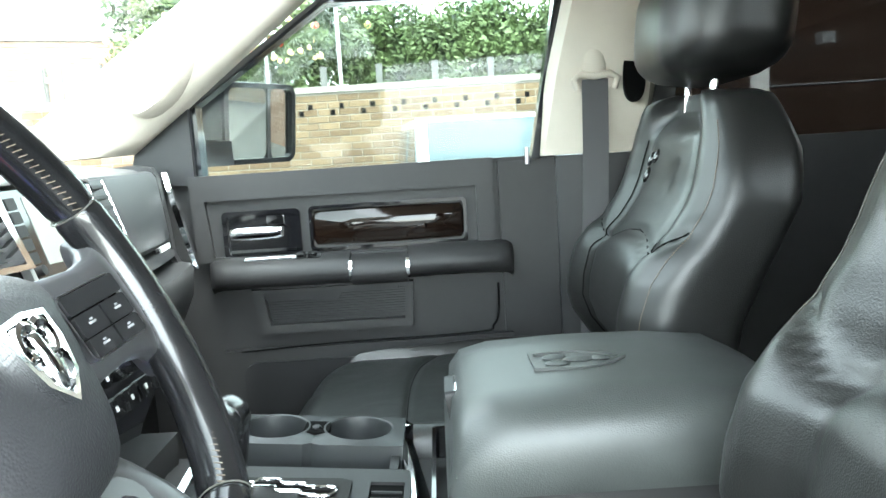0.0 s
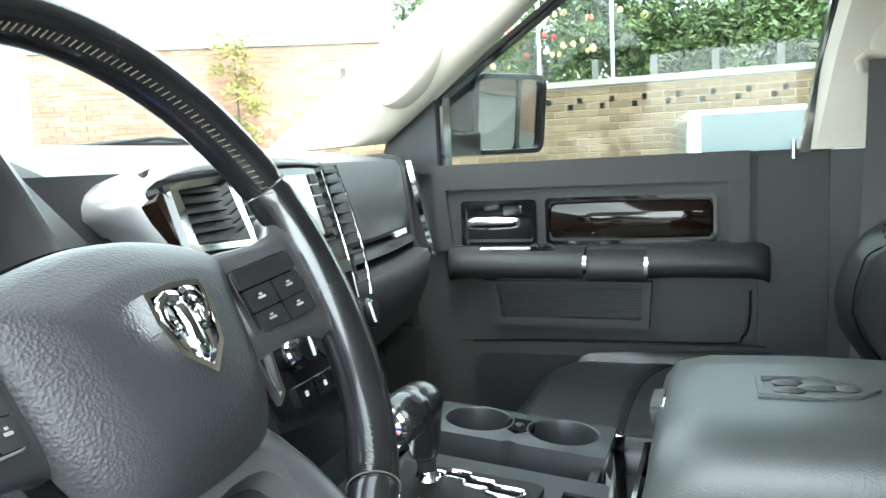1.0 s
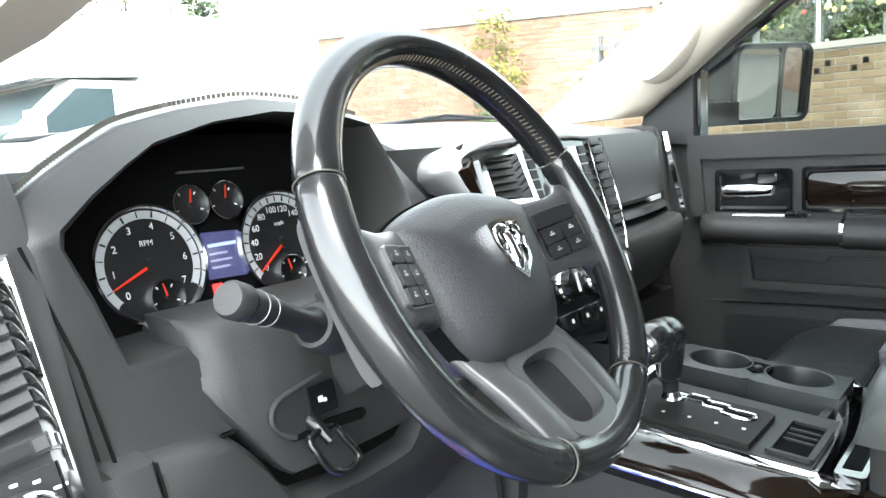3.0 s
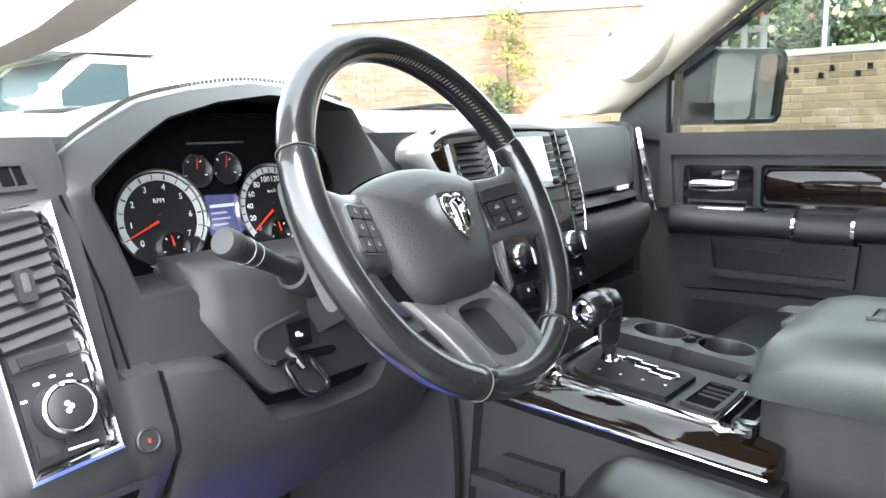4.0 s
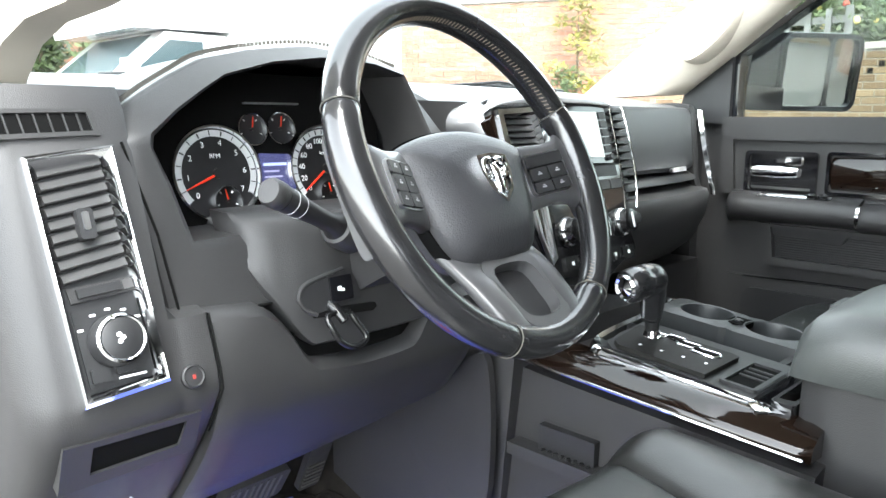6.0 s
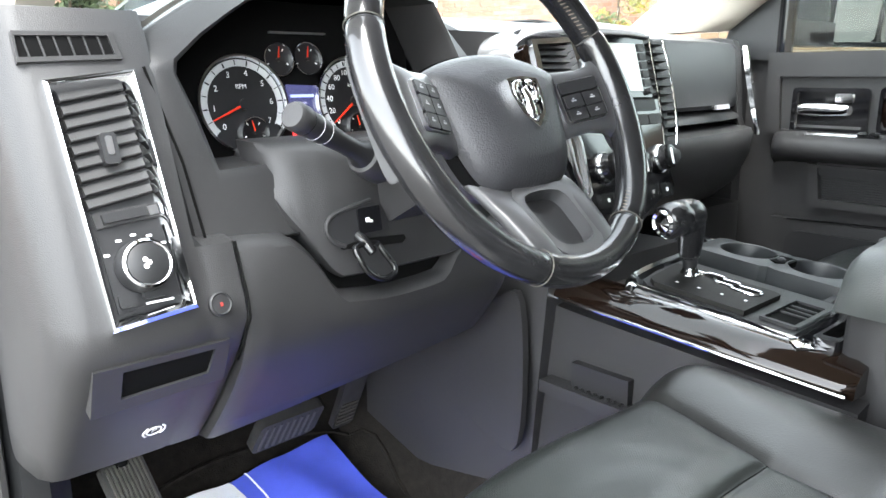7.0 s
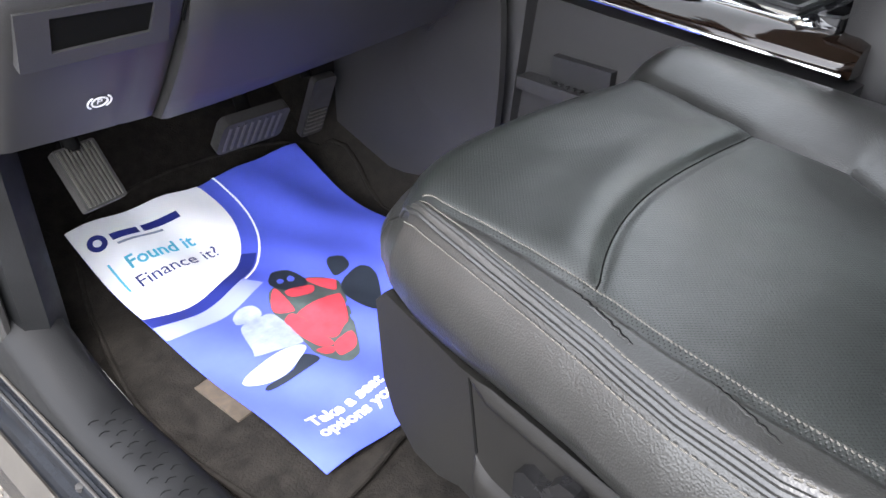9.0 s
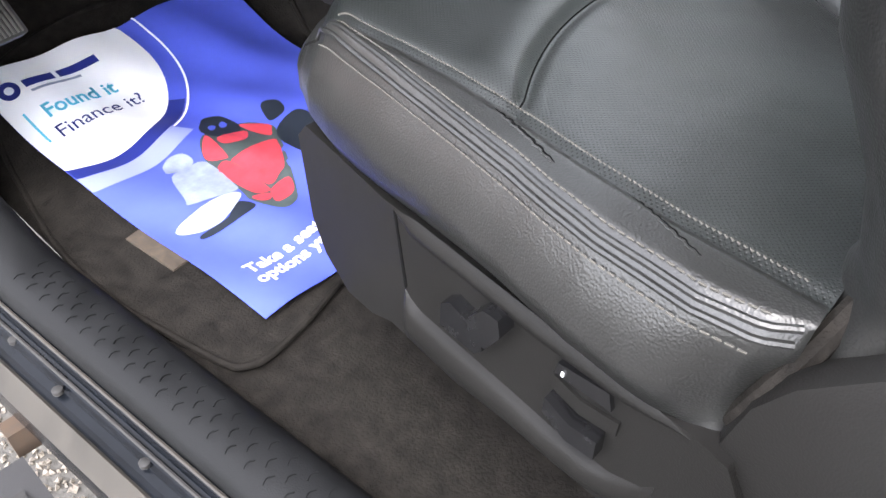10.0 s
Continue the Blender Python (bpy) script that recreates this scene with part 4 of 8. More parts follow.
def rim_arc(a0, a1, n, fat=0.0, gap=0.25):
    rings = []
    for i in range(n + 1):
        t = i / n
        a = radians(a0 + gap + (a1 - a0 - 2 * gap) * t)
        swell = 1 + fat * math.exp(-((math.degrees(a) - (-12 if a1 < 90 else 192)) / 26) ** 2)
        e = 0.93 if i in (0, n) else 1.0
        ra, rb = 0.0165 * swell * e, 0.0180 * e
        ring = []
        for j in range(18):
            q = 2 * math.pi * j / 18
            rr = R0 - 0.004 * (swell - 1) * 4 + ra * math.cos(q)
            ring.append((rr * math.cos(a), rr * math.sin(a), rb * math.sin(q)))
        rings.append(ring)
    return skin(B(), rings)


part("rim_top", rim_arc(21, 159, 60), LEATHER_S, sw, "smooth black leather", m=W)
part("rim_left", rim_arc(159, 249, 44, 0.14), LEATHER_S, sw, "worn shiny leather grip", m=W)
part("rim_right", rim_arc(-57, 21, 44, 0.14), LEATHER_S, sw, "worn shiny leather grip", m=W)
part("rim_bottom", rim_arc(249, 303, 28), LEATHER_S, sw, "smooth black leather", m=W)
for a in (21, 159, 249, 303):
    t = radians(a)
    sm = B()
    tube(sm, [((R0 + 0.0168 * math.cos(q)) * math.cos(t), (R0 + 0.0168 * math.cos(q)) * math.sin(t), 0.0183 * math.sin(q)) for q in [2 * math.pi * k / 24 for k in range(24)]], 0.0006, 5, closed=True)
    part("seam", sm, STITCH_G, sw, "pale seam thread", m=W)
st = B()
for i in range(120):
    pts = []
    for da, q in ((0.0, radians(146)), (0.8, radians(163))):
        a = radians(-57 + 205 * i / 120 + da)
        rr = R0 + 0.0169 * math.cos(q)
        pts.append((rr * math.cos(a), rr * math.sin(a), 0.0185 * math.sin(q)))
    tube(st, pts, 0.00045, 4)
part("stitching", st, STITCH, sw, "tan cross stitching", m=W)

# spokes: dished arms to either side and a forked lower spoke with an open window
def oval(n, k=0.55):
    return [(math.copysign(abs(math.cos(a)) ** k, math.cos(a)), math.copysign(abs(math.sin(a)) ** k, math.sin(a))) for a in [2 * math.pi * i / n for i in range(n)]]


for s in (-1, 1):
    rings = []
    for x, y0, y1, z in ((0.060, -0.046, 0.030, -0.050), (0.085, -0.046, 0.034, -0.0385), (0.100, -0.043, 0.034, -0.0290), (0.130, -0.041, 0.031, -0.0185), (0.150, -0.046, 0.034, -0.0125), (0.164, -0.054, 0.042, -0.0130), (0.173, -0.062, 0.050, -0.0165), (0.180, -0.066, 0.054, -0.0240)):
        rings.append([(s * x, (y0 + y1) / 2 + v * (y1 - y0) / 2, z - 0.012 + w * 0.012) for v, w in oval(24)])
    part("side_spoke", skin(B(), rings), SATIN, sw, "satin grey side spoke", m=WI, sharp=60)
    rings = []
    for x, y, z, hw in ((0.050, -0.070, -0.050, 0.024), (0.053, -0.092, -0.036, 0.021), (0.054, -0.115, -0.024, 0.0185), (0.052, -0.140, -0.014, 0.0175), (0.048, -0.160, -0.008, 0.0185), (0.044, -0.176, -0.006, 0.022)):
        rings.append([(s * x + u * hw, y, z - 0.009 + w * 0.010) for u, w in oval(24, 0.75)])
    part("lower_spoke", skin(B(), rings), SATIN, sw, "satin grey lower spoke", m=WI, sharp=60)
rl = lambda pts: [(p.x, p.y) for p in smooth_path([(x, y, 0) for x, y in reversed(pts)], 4, closed=True)]
WL = WI @ T(0, -0.095, -0.036) @ Matrix.Rotation(radians(-21), 4, "X")
loop_o = [(-0.040, 0.004), (0.040, 0.004), (0.042, -0.040), (0.036, -0.074), (0.0, -0.086), (-0.036, -0.074), (-0.042, -0.040)]
loop_i = [(-0.028, -0.006), (0.028, -0.006), (0.034, -0.036), (0.028, -0.064), (0.0, -0.071), (-0.028, -0.064), (-0.034, -0.036)]
part("spoke_loop", frame_prism(B(), rl(loop_o), rl(loop_i), -0.018, 0.0035), SATIN, sw, "satin grey lip round the lower window", m=WL, bevel=0.004, seg=3)
part("loop_plate", prism(B(), rl(loop_i), -0.020, -0.012), PLASTIC_D, sw, "recessed dark plate", m=WL)

# airbag cover: a shield-shaped dome with a flatter middle
hub = [(-0.100, 0.034), (-0.070, 0.047), (-0.030, 0.055), (0.0, 0.057), (0.030, 0.055), (0.070, 0.047), (0.100, 0.034), (0.098, 0.014), (0.092, -0.010), (0.086, -0.036), (0.077, -0.062), (0.066, -0.079), (0.048, -0.090), (0.0, -0.094), (-0.048, -0.090), (-0.066, -0.079), (-0.077, -0.062), (-0.086, -0.036), (-0.092, -0.010), (-0.098, 0.014)]
hub = [(x, y) for x, y, *_ in [tuple(p) for p in smooth_path([(x, y, 0) for x, y in hub], 4, closed=True)]]
cx, cy = 0.0, -0.018
rings = []
for f, z in ((0.97, -0.075), (1.0, -0.062), (1.0, -0.048), (0.990, -0.041), (0.95, -0.034), (0.88, -0.028), (0.76, -0.0215), (0.64, -0.0165), (0.60, -0.0152), (0.40, -0.0128), (0.18, -0.0115)):
    rings.append([(cx + (x - cx) * f, cy + (y - cy) * f, z) for x, y in hub])
cover = part("airbag_cover", skin(B(), rings), HUBSKIN, sw, "grained grey airbag cover", m=WI, sharp=70)
# slightly larger black outline paints the shadow line round the cover
part("cover_gap_shade", prism(B(), [(cx + (x - cx) * 1.022, cy + (y - cy) * 1.022) for x, y in hub], -0.060, -0.046), BLACKHOLE, cover, m=WI)
for a, b in ((-0.004, -0.022), (0.016, 0.030)):
    part("cover_seam", tube(B(), [(a, 0.0575, -0.0455), (a + 0.10 * (b - a), 0.050, -0.0345), (a + 0.35 * (b - a), 0.041, -0.0265), (a + 0.7 * (b - a), 0.030, -0.0205), (b, 0.020, -0.0168)], 0.0007, 6), PLASTIC_D, cover, m=WI)
em_o = list(reversed([(-0.024, 0.021), (0.0, 0.0235), (0.024, 0.021), (0.025, 0.004), (0.018, -0.016), (0.0, -0.031), (-0.018, -0.016), (-0.025, 0.004)]))
EM = WI @ T(0.003, -0.008, -0.0112)
em = part("badge", frame_prism(B(), em_o, inset(em_o, 0.0034), -0.004, 0.0050), CHROME, cover, "chrome shield badge", m=EM, bevel=0.0012)
part("badge_field", prism(B(), inset(em_o, 0.003), -0.004, 0.0012), SWITCH, em, m=EM)
for s in (-1, 1):
    bl = B()
    pts = [(s * x, y, z) for x, y, z in ((0.002, 0.015, 0.003), (0.009, 0.0165, 0.0035), (0.0155, 0.013, 0.0035), (0.0175, 0.006, 0.003), (0.015, -0.001, 0.0028), (0.0105, -0.002, 0.0028), (0.0095, 0.003, 0.003), (0.012, 0.006, 0.003))]
    pts = smooth_path(pts, 4)
    tube(bl, pts, [0.0042 - 0.0030 * k / (len(pts) - 1) for k in range(len(pts))], 8)
    part("badge_relief", bl, CHROME, em, m=EM)
for w in ([(-0.0065, 0.012), (0.0, 0.016), (0.0065, 0.012), (0.0050, 0.0), (0.0062, -0.010), (0.0040, -0.021), (0.0, -0.0245), (-0.0040, -0.021), (-0.0062, -0.010), (-0.0050, 0.0)],):
    bl = skin(B(), [[(x * f, y * f - 0.004 * (1 - f), z) for x, y in reversed(w)] for f, z in ((1.0, 0.0), (0.96, 0.0035), (0.72, 0.0060), (0.35, 0.0068))])
    part("badge_relief", bl, CHROME, em, m=EM, sharp=50)
for x, y in ((0.012, -0.012), (-0.012, -0.012)):
    part("badge_relief", prism(B(), [(x - 0.0022, y + 0.005), (x + 0.0022, y + 0.005), (x * 0.75 + 0.001, y - 0.006), (x * 0.75 - 0.001, y - 0.006)], 0.0, 0.0030), CHROME, em, m=EM, bevel=0.0008)
for x, y, z in ((-0.052, 0.014, -0.0215), (0.054, 0.012, -0.0215), (0.034, -0.058, -0.0200)):
    part("cover_print", prism(B(), rrect(-0.0045, 0.0045, -0.003, 0.003, 0.0006, 1), -0.006, 0.0005), HUBSKIN if y > 0 else TYPEINK, cover, m=WI @ T(x, y, z))
for s in (-1, 1):
    BM = WI @ T(0.1215 * s - 0.004, -0.0065, -0.0225) @ Matrix.Rotation(radians(s * -21), 4, "Y")
    pad_o = rrect(-0.0275, 0.0275, -0.024, 0.024, 0.006)
    if s < 0:
        pad_o = [(x * 0.92, y) for x, y in pad_o]
    bw = part("button_plate", frame_prism(B(), pad_o, inset(pad_o, 0.0011), -0.006, 0.0040), SILVER, sw, "thin silver edge round the switches", m=BM, bevel=0.0004, seg=1)
    part("plate_field", prism(B(), inset(pad_o, 0.0009), -0.006, 0.0022), SWITCH, bw, m=BM)
    if s < 0:
        cells = [(-0.0122, 0.0155, 0.0112, 0.0062), (0.0122, 0.0155, 0.0112, 0.0062), (-0.0122, 0.0000, 0.0112, 0.0082), (0.0122, 0.0000, 0.0112, 0.0082), (-0.0122, -0.0158, 0.0112, 0.0068), (0.0122, -0.0158, 0.0112, 0.0068)]
    else:
        cells = [(0.0, 0.0155, 0.0255, 0.0068), (-0.0128, -0.0005, 0.0120, 0.0078), (0.0128, -0.0005, 0.0120, 0.0078), (-0.0128, -0.0160, 0.0120, 0.0068), (0.0128, -0.0160, 0.0120, 0.0068)]
    for x, y, w, h in cells:
        k = part("wheel_button", prism(B(), rrect(x - w, x + w, y - h, y + h, 0.002), 0.001, 0.0062), PLASTIC_D, bw, m=BM, bevel=0.0012)
        if w < 0.02:
            part("button_mark", prism(B(), rrect(x - 0.0032, x + 0.0032, y - 0.0008, y + 0.0008, 0.0003, 1), 0.0062, 0.0065), TYPEINK, k, m=BM)
            part("button_mark", prism(B(), rrect(x - 0.0014, x + 0.0014, y + 0.0016, y + 0.0030, 0.0003, 1), 0.0062, 0.0065), TYPEINK, k, m=BM)

# ---------------------------------------------------------------- centre console
con = thing("centre_console", (0.0, -0.10, 0.10), "dark grey floor console with wood and chrome trim", "console")
rings = []
for y, zt, zb in ((0.36, 0.412, 0.05), (0.26, 0.412, 0.05), (0.10, 0.400, 0.10), (0.0, 0.394, 0.12), (-0.12, 0.386, 0.12), (-0.22, 0.380, 0.10)):
    rings.append([(-0.146, y, zb), (-0.138, y, zb + 0.10), (-0.128, y, zt), (-0.06, y, zt + 0.008), (0.16, y, zt + 0.008), (0.225, y, zt), (0.235, y, zb + 0.10), (0.24, y, zb)])
part("tunnel_side", skin(B(), rings), PLASTIC, con, "grey plastic console sides", bevel=0.004)
bm = B()
skin(bm, [[(-0.152, yf, z), (0.20, yf, z), (0.20, 0.60, z), (-0.176, 0.60, z), (-0.172, 0.42, z), (-0.160, yf + 0.03, z)] for z, yf in ((0.03, 0.228), (0.14, 0.216), (0.26, 0.207), (0.36, 0.198), (0.455, 0.190))])
part("front_pillar", bm, PLASTIC, con, "grey upright below the dashboard", bevel=0.008, seg=3)
kc = [(p.x, p.y) for p in smooth_path([(0.216, 0.195, 0), (0.30, 0.198, 0), (0.37, 0.228, 0), (0.398, 0.285, 0), (0.36, 0.34, 0), (0.28, 0.40, 0), (0.216, 0.42, 0)], 5, closed=True)]
part("kick_cover", prism(B(), list(reversed(kc)), -0.002, 0.010), PLASTIC, con, "rounded flat side cover", m=basis((-0.174, 0, 0), (0, 1, 0), (0, 0, 1)) @ Matrix.Diagonal((1, 1, -1, 1)), bevel=0.004, seg=3)
part("dash_bracket", skin(B(), [[(-0.190, y, z), (-0.170, y, z), (-0.170, y + 0.03, z + 0.012), (-0.190, y + 0.03, z + 0.012)] for y, z in ((0.262, 0.440), (0.345, 0.335))]), PLASTIC_D, con, "dark trim bracket", bevel=0.002)
part("side_pocket", box(B(), -0.160, -0.125, 0.045, 0.196, 0.282, 0.300), PLASTIC, con, "small ledge pocket", bevel=0.006, seg=3)
part("pocket_back", box(B(), -0.1445, -0.120, 0.055, 0.150, 0.300, 0.336), PLASTIC_D, con)
for i in range(8):
    part("pocket_rib", box(B(), -0.152, -0.144, 0.060 + 0.011 * i, 0.064 + 0.011 * i, 0.299, 0.303), PLASTIC_D, con)
# wood band between the chrome frame and the console side
rings = []
for y in (0.232, 0.220, 0.10, -0.05, -0.20, -0.214):
    zo = 0.060 * (y + 0.215)
    e = 0.010 if y in (0.232, -0.214) else 0.0
    rings.append([(-0.130, y, 0.394 + zo), (-0.137 + e, y, 0.399 + zo), (-0.137 + e, y, 0.404 + zo), (-0.131 + e, y, 0.412 + zo), (-0.120 + e, y, 0.420 + zo), (-0.108, y, 0.4245 + zo - e * 0.4), (-0.092, y, 0.4265 + zo - e * 0.4), (-0.070, y, 0.4235 + zo), (-0.070, y, 0.390 + zo)])
part("wood_band", skin(B(), rings), WOOD, con, "glossy dark wood trim band", sharp=50)
part("wood_lip", tube(B(), [(-0.137, 0.225, 0.398 + 0.0264), (-0.137, 0.0, 0.398 + 0.0129), (-0.137, -0.208, 0.398 + 0.0004)], 0.0022, 8), CHROME, con, "thin bright edge under the wood")
# shifter deck
K = basis((-0.080, -0.137, 0.428), (1, 0, 0), (0, 1, 0.09))
dk_o = [(p.x, p.y) for p in smooth_path([(-0.010, 0.012, 0), (0.0, 0.0, 0), (0.150, 0.006, 0), (0.300, 0.030, 0), (0.312, 0.042, 0), (0.314, 0.150, 0), (0.310, 0.268, 0), (0.296, 0.278, 0), (0.150, 0.276, 0), (0.030, 0.262, 0), (-0.006, 0.240, 0), (-0.014, 0.218, 0)], 5, closed=True)]
dk_i = inset(dk_o, 0.013)
dk_m = inset(dk_o, 0.005)
part("chrome_frame", skin(B(), [[(x, y, z) for x, y in q] for q, z in ((dk_o, -0.034), (dk_o, -0.002), (dk_m, 0.0065), (dk_i, 0.0045), (dk_i, -0.034))], closed=True), CHROME, con, "chrome frame round the shifter deck", m=K, bevel=0.0012, seg=2)
part("deck", prism(B(), [(x, y) for x, y in inset(dk_o, 0.0125)], -0.034, -0.018), PLASTIC_D, con, "dark grey tray floor of the deck", m=K)
gp_o = list(reversed([(-0.001, 0.012), (0.002, 0.214), (0.018, 0.232), (0.070, 0.244), (0.150, 0.250), (0.158, 0.244), (0.158, 0.020), (0.150, 0.012)]))
part("deck_top", prism(B(), gp_o, -0.030, 0.0055), PLASTIC_D, con, "black selector deck", m=K, bevel=0.003, seg=3)
gp = part("gate_plate", prism(B(), list(reversed([(0.006, 0.078), (0.006, 0.208), (0.020, 0.222), (0.112, 0.236), (0.116, 0.090), (0.110, 0.078)])), 0.003, 0.0125), SHIELD, con, "black selector plate", m=K, bevel=0.004, seg=3)
gate = [(0.088, 0.204), (0.088, 0.186), (0.096, 0.182), (0.096, 0.160), (0.088, 0.156), (0.088, 0.132), (0.080, 0.128), (0.080, 0.098)]
gl_, gr_ = [(x - 0.0085, y) for x, y in gate], [(x + 0.0095, y - 0.003) for x, y in gate]
gt = B()
tube(gt, [(x, y, 0.0135) for x, y in smooth_path([(x, y, 0) for x, y in gl_ + list(reversed(gr_))], 3, closed=True) and [(p.x, p.y) for p in smooth_path([(x, y, 0) for x, y in gl_ + list(reversed(gr_))], 3, closed=True)]], 0.0024, 8, closed=True)
part("gate_edge", gt, CHROME, con, "zigzag chrome selector gate", m=K)
# solid black run in place of an open, shaded selector slot
part("gate_slot_shade", tube(B(), [(x + 0.0005, y - 0.0015, 0.0085) for x, y in gate], 0.0062, 8), BLACKHOLE, con, m=K)
for i in range(4):
    part("selector_mark", prism(B(), rrect(0.030 + 0.004 * i, 0.0345 + 0.004 * i, 0.186 - 0.031 * i, 0.190 - 0.031 * i, 0.0008), 0.0125, 0.0130), WHITE, gp, m=K)
ct = rrect(0.014, 0.120, 0.014, 0.064, 0.006)
part("coin_tray", frame_prism(B(), ct, inset(ct, 0.006), 0.002, 0.0100), PLASTIC_D, con, "small open coin tray", m=K, bevel=0.002)
# the shallow tray's shade is put into a near-black floor
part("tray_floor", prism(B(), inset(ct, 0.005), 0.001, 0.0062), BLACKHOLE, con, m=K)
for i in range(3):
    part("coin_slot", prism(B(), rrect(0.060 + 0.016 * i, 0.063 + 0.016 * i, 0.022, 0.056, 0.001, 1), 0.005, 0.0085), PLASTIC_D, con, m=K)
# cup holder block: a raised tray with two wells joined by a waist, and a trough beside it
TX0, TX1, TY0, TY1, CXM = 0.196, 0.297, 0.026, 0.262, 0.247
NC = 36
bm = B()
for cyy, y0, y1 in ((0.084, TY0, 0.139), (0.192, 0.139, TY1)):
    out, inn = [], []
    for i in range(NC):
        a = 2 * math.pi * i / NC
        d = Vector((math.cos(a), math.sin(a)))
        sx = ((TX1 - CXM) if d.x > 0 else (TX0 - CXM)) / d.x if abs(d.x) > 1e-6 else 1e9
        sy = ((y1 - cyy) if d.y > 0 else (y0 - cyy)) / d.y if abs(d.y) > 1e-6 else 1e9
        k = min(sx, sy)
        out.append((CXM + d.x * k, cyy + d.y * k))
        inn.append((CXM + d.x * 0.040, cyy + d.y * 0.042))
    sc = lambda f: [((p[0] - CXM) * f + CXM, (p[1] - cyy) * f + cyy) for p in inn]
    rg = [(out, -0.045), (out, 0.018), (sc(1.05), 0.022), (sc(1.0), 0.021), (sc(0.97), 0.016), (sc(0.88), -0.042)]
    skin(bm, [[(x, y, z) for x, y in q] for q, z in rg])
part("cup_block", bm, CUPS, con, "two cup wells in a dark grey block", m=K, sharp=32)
# black plate on the block; its colour stands for the notch's shade
part("cup_notch_shade", prism(B(), rrect(CXM - 0.020, CXM + 0.020, 0.122, 0.154, 0.006), 0.012, 0.0215), BLACKHOLE, con, "black plate painted as the shaded notch between the wells", m=K, bevel=0.001)
part("cup_knob", lathe(B(), [(0.006, 0.018), (0.006, 0.0235), (0.004, 0.025), (0.0, 0.025)], 16, (CXM - 0.004, 0.138)), PLASTIC_D, con, m=K)
part("trough_end", box(B(), 0.158, TX0, 0.030, 0.040, -0.034, 0.006), PLASTIC_D, con, m=K)
# shift lever
sh = thing("gear_selector", (0.0, 0.065, 0.455), "black leather gear selector with a chrome button", "gear lever")
part("stem_foot", lathe(B(), [(0.016, 0.0), (0.016, 0.005), (0.011, 0.012), (0.0095, 0.018)], 20), CHROME, sh, m=Matrix.Translation((0.004, 0.060, 0.452)))
part("stem", tube(B(), [(0.004, 0.060, 0.458), (0.003, 0.060, 0.475), (0.0, 0.061, 0.492)], [0.0095, 0.0105, 0.0125], 16), PLASTIC_D, sh)
KA, KB = Vector((-0.012, 0.055, 0.546)), Vector((-0.066, 0.066, 0.540))
KM = Matrix.Translation(KA) @ (KB - KA).normalized().to_track_quat("Z", "Y").to_matrix().to_4x4()
kl = (KB - KA).length
kn = part("grip", lathe(B(), [(0.0, -0.018), (0.013, -0.016), (0.020, -0.009), (0.0242, 0.002), (0.0252, kl * 0.35), (0.0243, kl * 0.37), (0.0250, kl * 0.39), (0.0252, kl * 0.70), (0.0238, kl * 0.92), (0.0212, kl * 0.97), (0.0, kl * 0.97)], 36), LEATHER_S, sh, "black leather grip head", m=KM)
nk = smooth_path([(0.001, 0.061, 0.482), (-0.001, 0.060, 0.500), (-0.006, 0.058, 0.522), (-0.014, 0.056, 0.545)], 5)
part("neck", tube(B(), nk, [0.0130 + 0.0092 * (k / 15) ** 0.8 for k in range(16)], 20), LEATHER_S, kn, "black leather neck")
part("neck_ring", lathe(B(), [(0.0136, -0.002), (0.0148, 0.0), (0.0136, 0.002), (0.0128, 0.0)], 24), PLASTIC_D, kn, m=Matrix.Translation((0.001, 0.061, 0.484)))
part("thumb_button", lathe(B(), [(0.0180, -0.002), (0.0186, 0.003), (0.0160, 0.006), (0.0125, 0.004), (0.0, 0.0075)], 32), CHROME, kn, "chrome thumb button", m=KM @ T(0, 0, kl * 0.97))
# armrest lid and bin
arm = thing("armrest_bin", (0.05, -0.35, 0.10), "grey leather console armrest with an embossed shield, closed", "armrest")
rings = []
for y, zt, w in ((-0.172, 0.505, 0.90), (-0.176, 0.535, 0.96), (-0.190, 0.552, 0.985), (-0.225, 0.560, 1.0), (-0.32, 0.563, 1.0), (-0.42, 0.561, 1.0), (-0.50, 0.553, 0.98), (-0.535, 0.535, 0.94), (-0.545, 0.51, 0.9)):
    c, hw = 0.052, 0.150 * w
    ring = []
    for x, z in ((-1, 0.478), (-1.04, 0.500), (-1.02, zt - 0.032), (-0.96, zt - 0.014), (-0.86, zt - 0.003), (-0.5, zt + 0.001), (0, zt + 0.002), (0.5, zt + 0.001), (0.86, zt - 0.003), (0.96, zt - 0.014), (1.02, zt - 0.032), (1.04, 0.500), (1, 0.478)):
        ring.append((c + x * hw, y + (0.006 if z < 0.49 else 0), min(z, max(0.479, zt))))
    rings.append(ring)
lidp = part("lid", skin(B(), rings), LIDSKIN, arm, "padded leather lid", sharp=60)
rings = []
for y, w, zt in ((-0.180, 0.90, 0.472), (-0.19, 0.97, 0.476), (-0.22, 1.0, 0.476), (-0.52, 1.0, 0.476), (-0.54, 0.94, 0.474)):
    c, hw = 0.052, 0.142 * w
    rings.append([(c - hw * 1.2, y - 0.03, 0.02), (c - hw * 1.15, y - 0.02, 0.30), (c - hw * 1.02, y, 0.395), (c - hw, y, zt), (c + hw, y, zt), (c + hw * 1.02, y, 0.395), (c + hw * 1.15, y - 0.02, 0.30), (c + hw * 1.2, y - 0.03, 0.02)])
part("bin", skin(B(), rings), PLASTIC, arm, "dark grey bin under the lid", bevel=0.004)
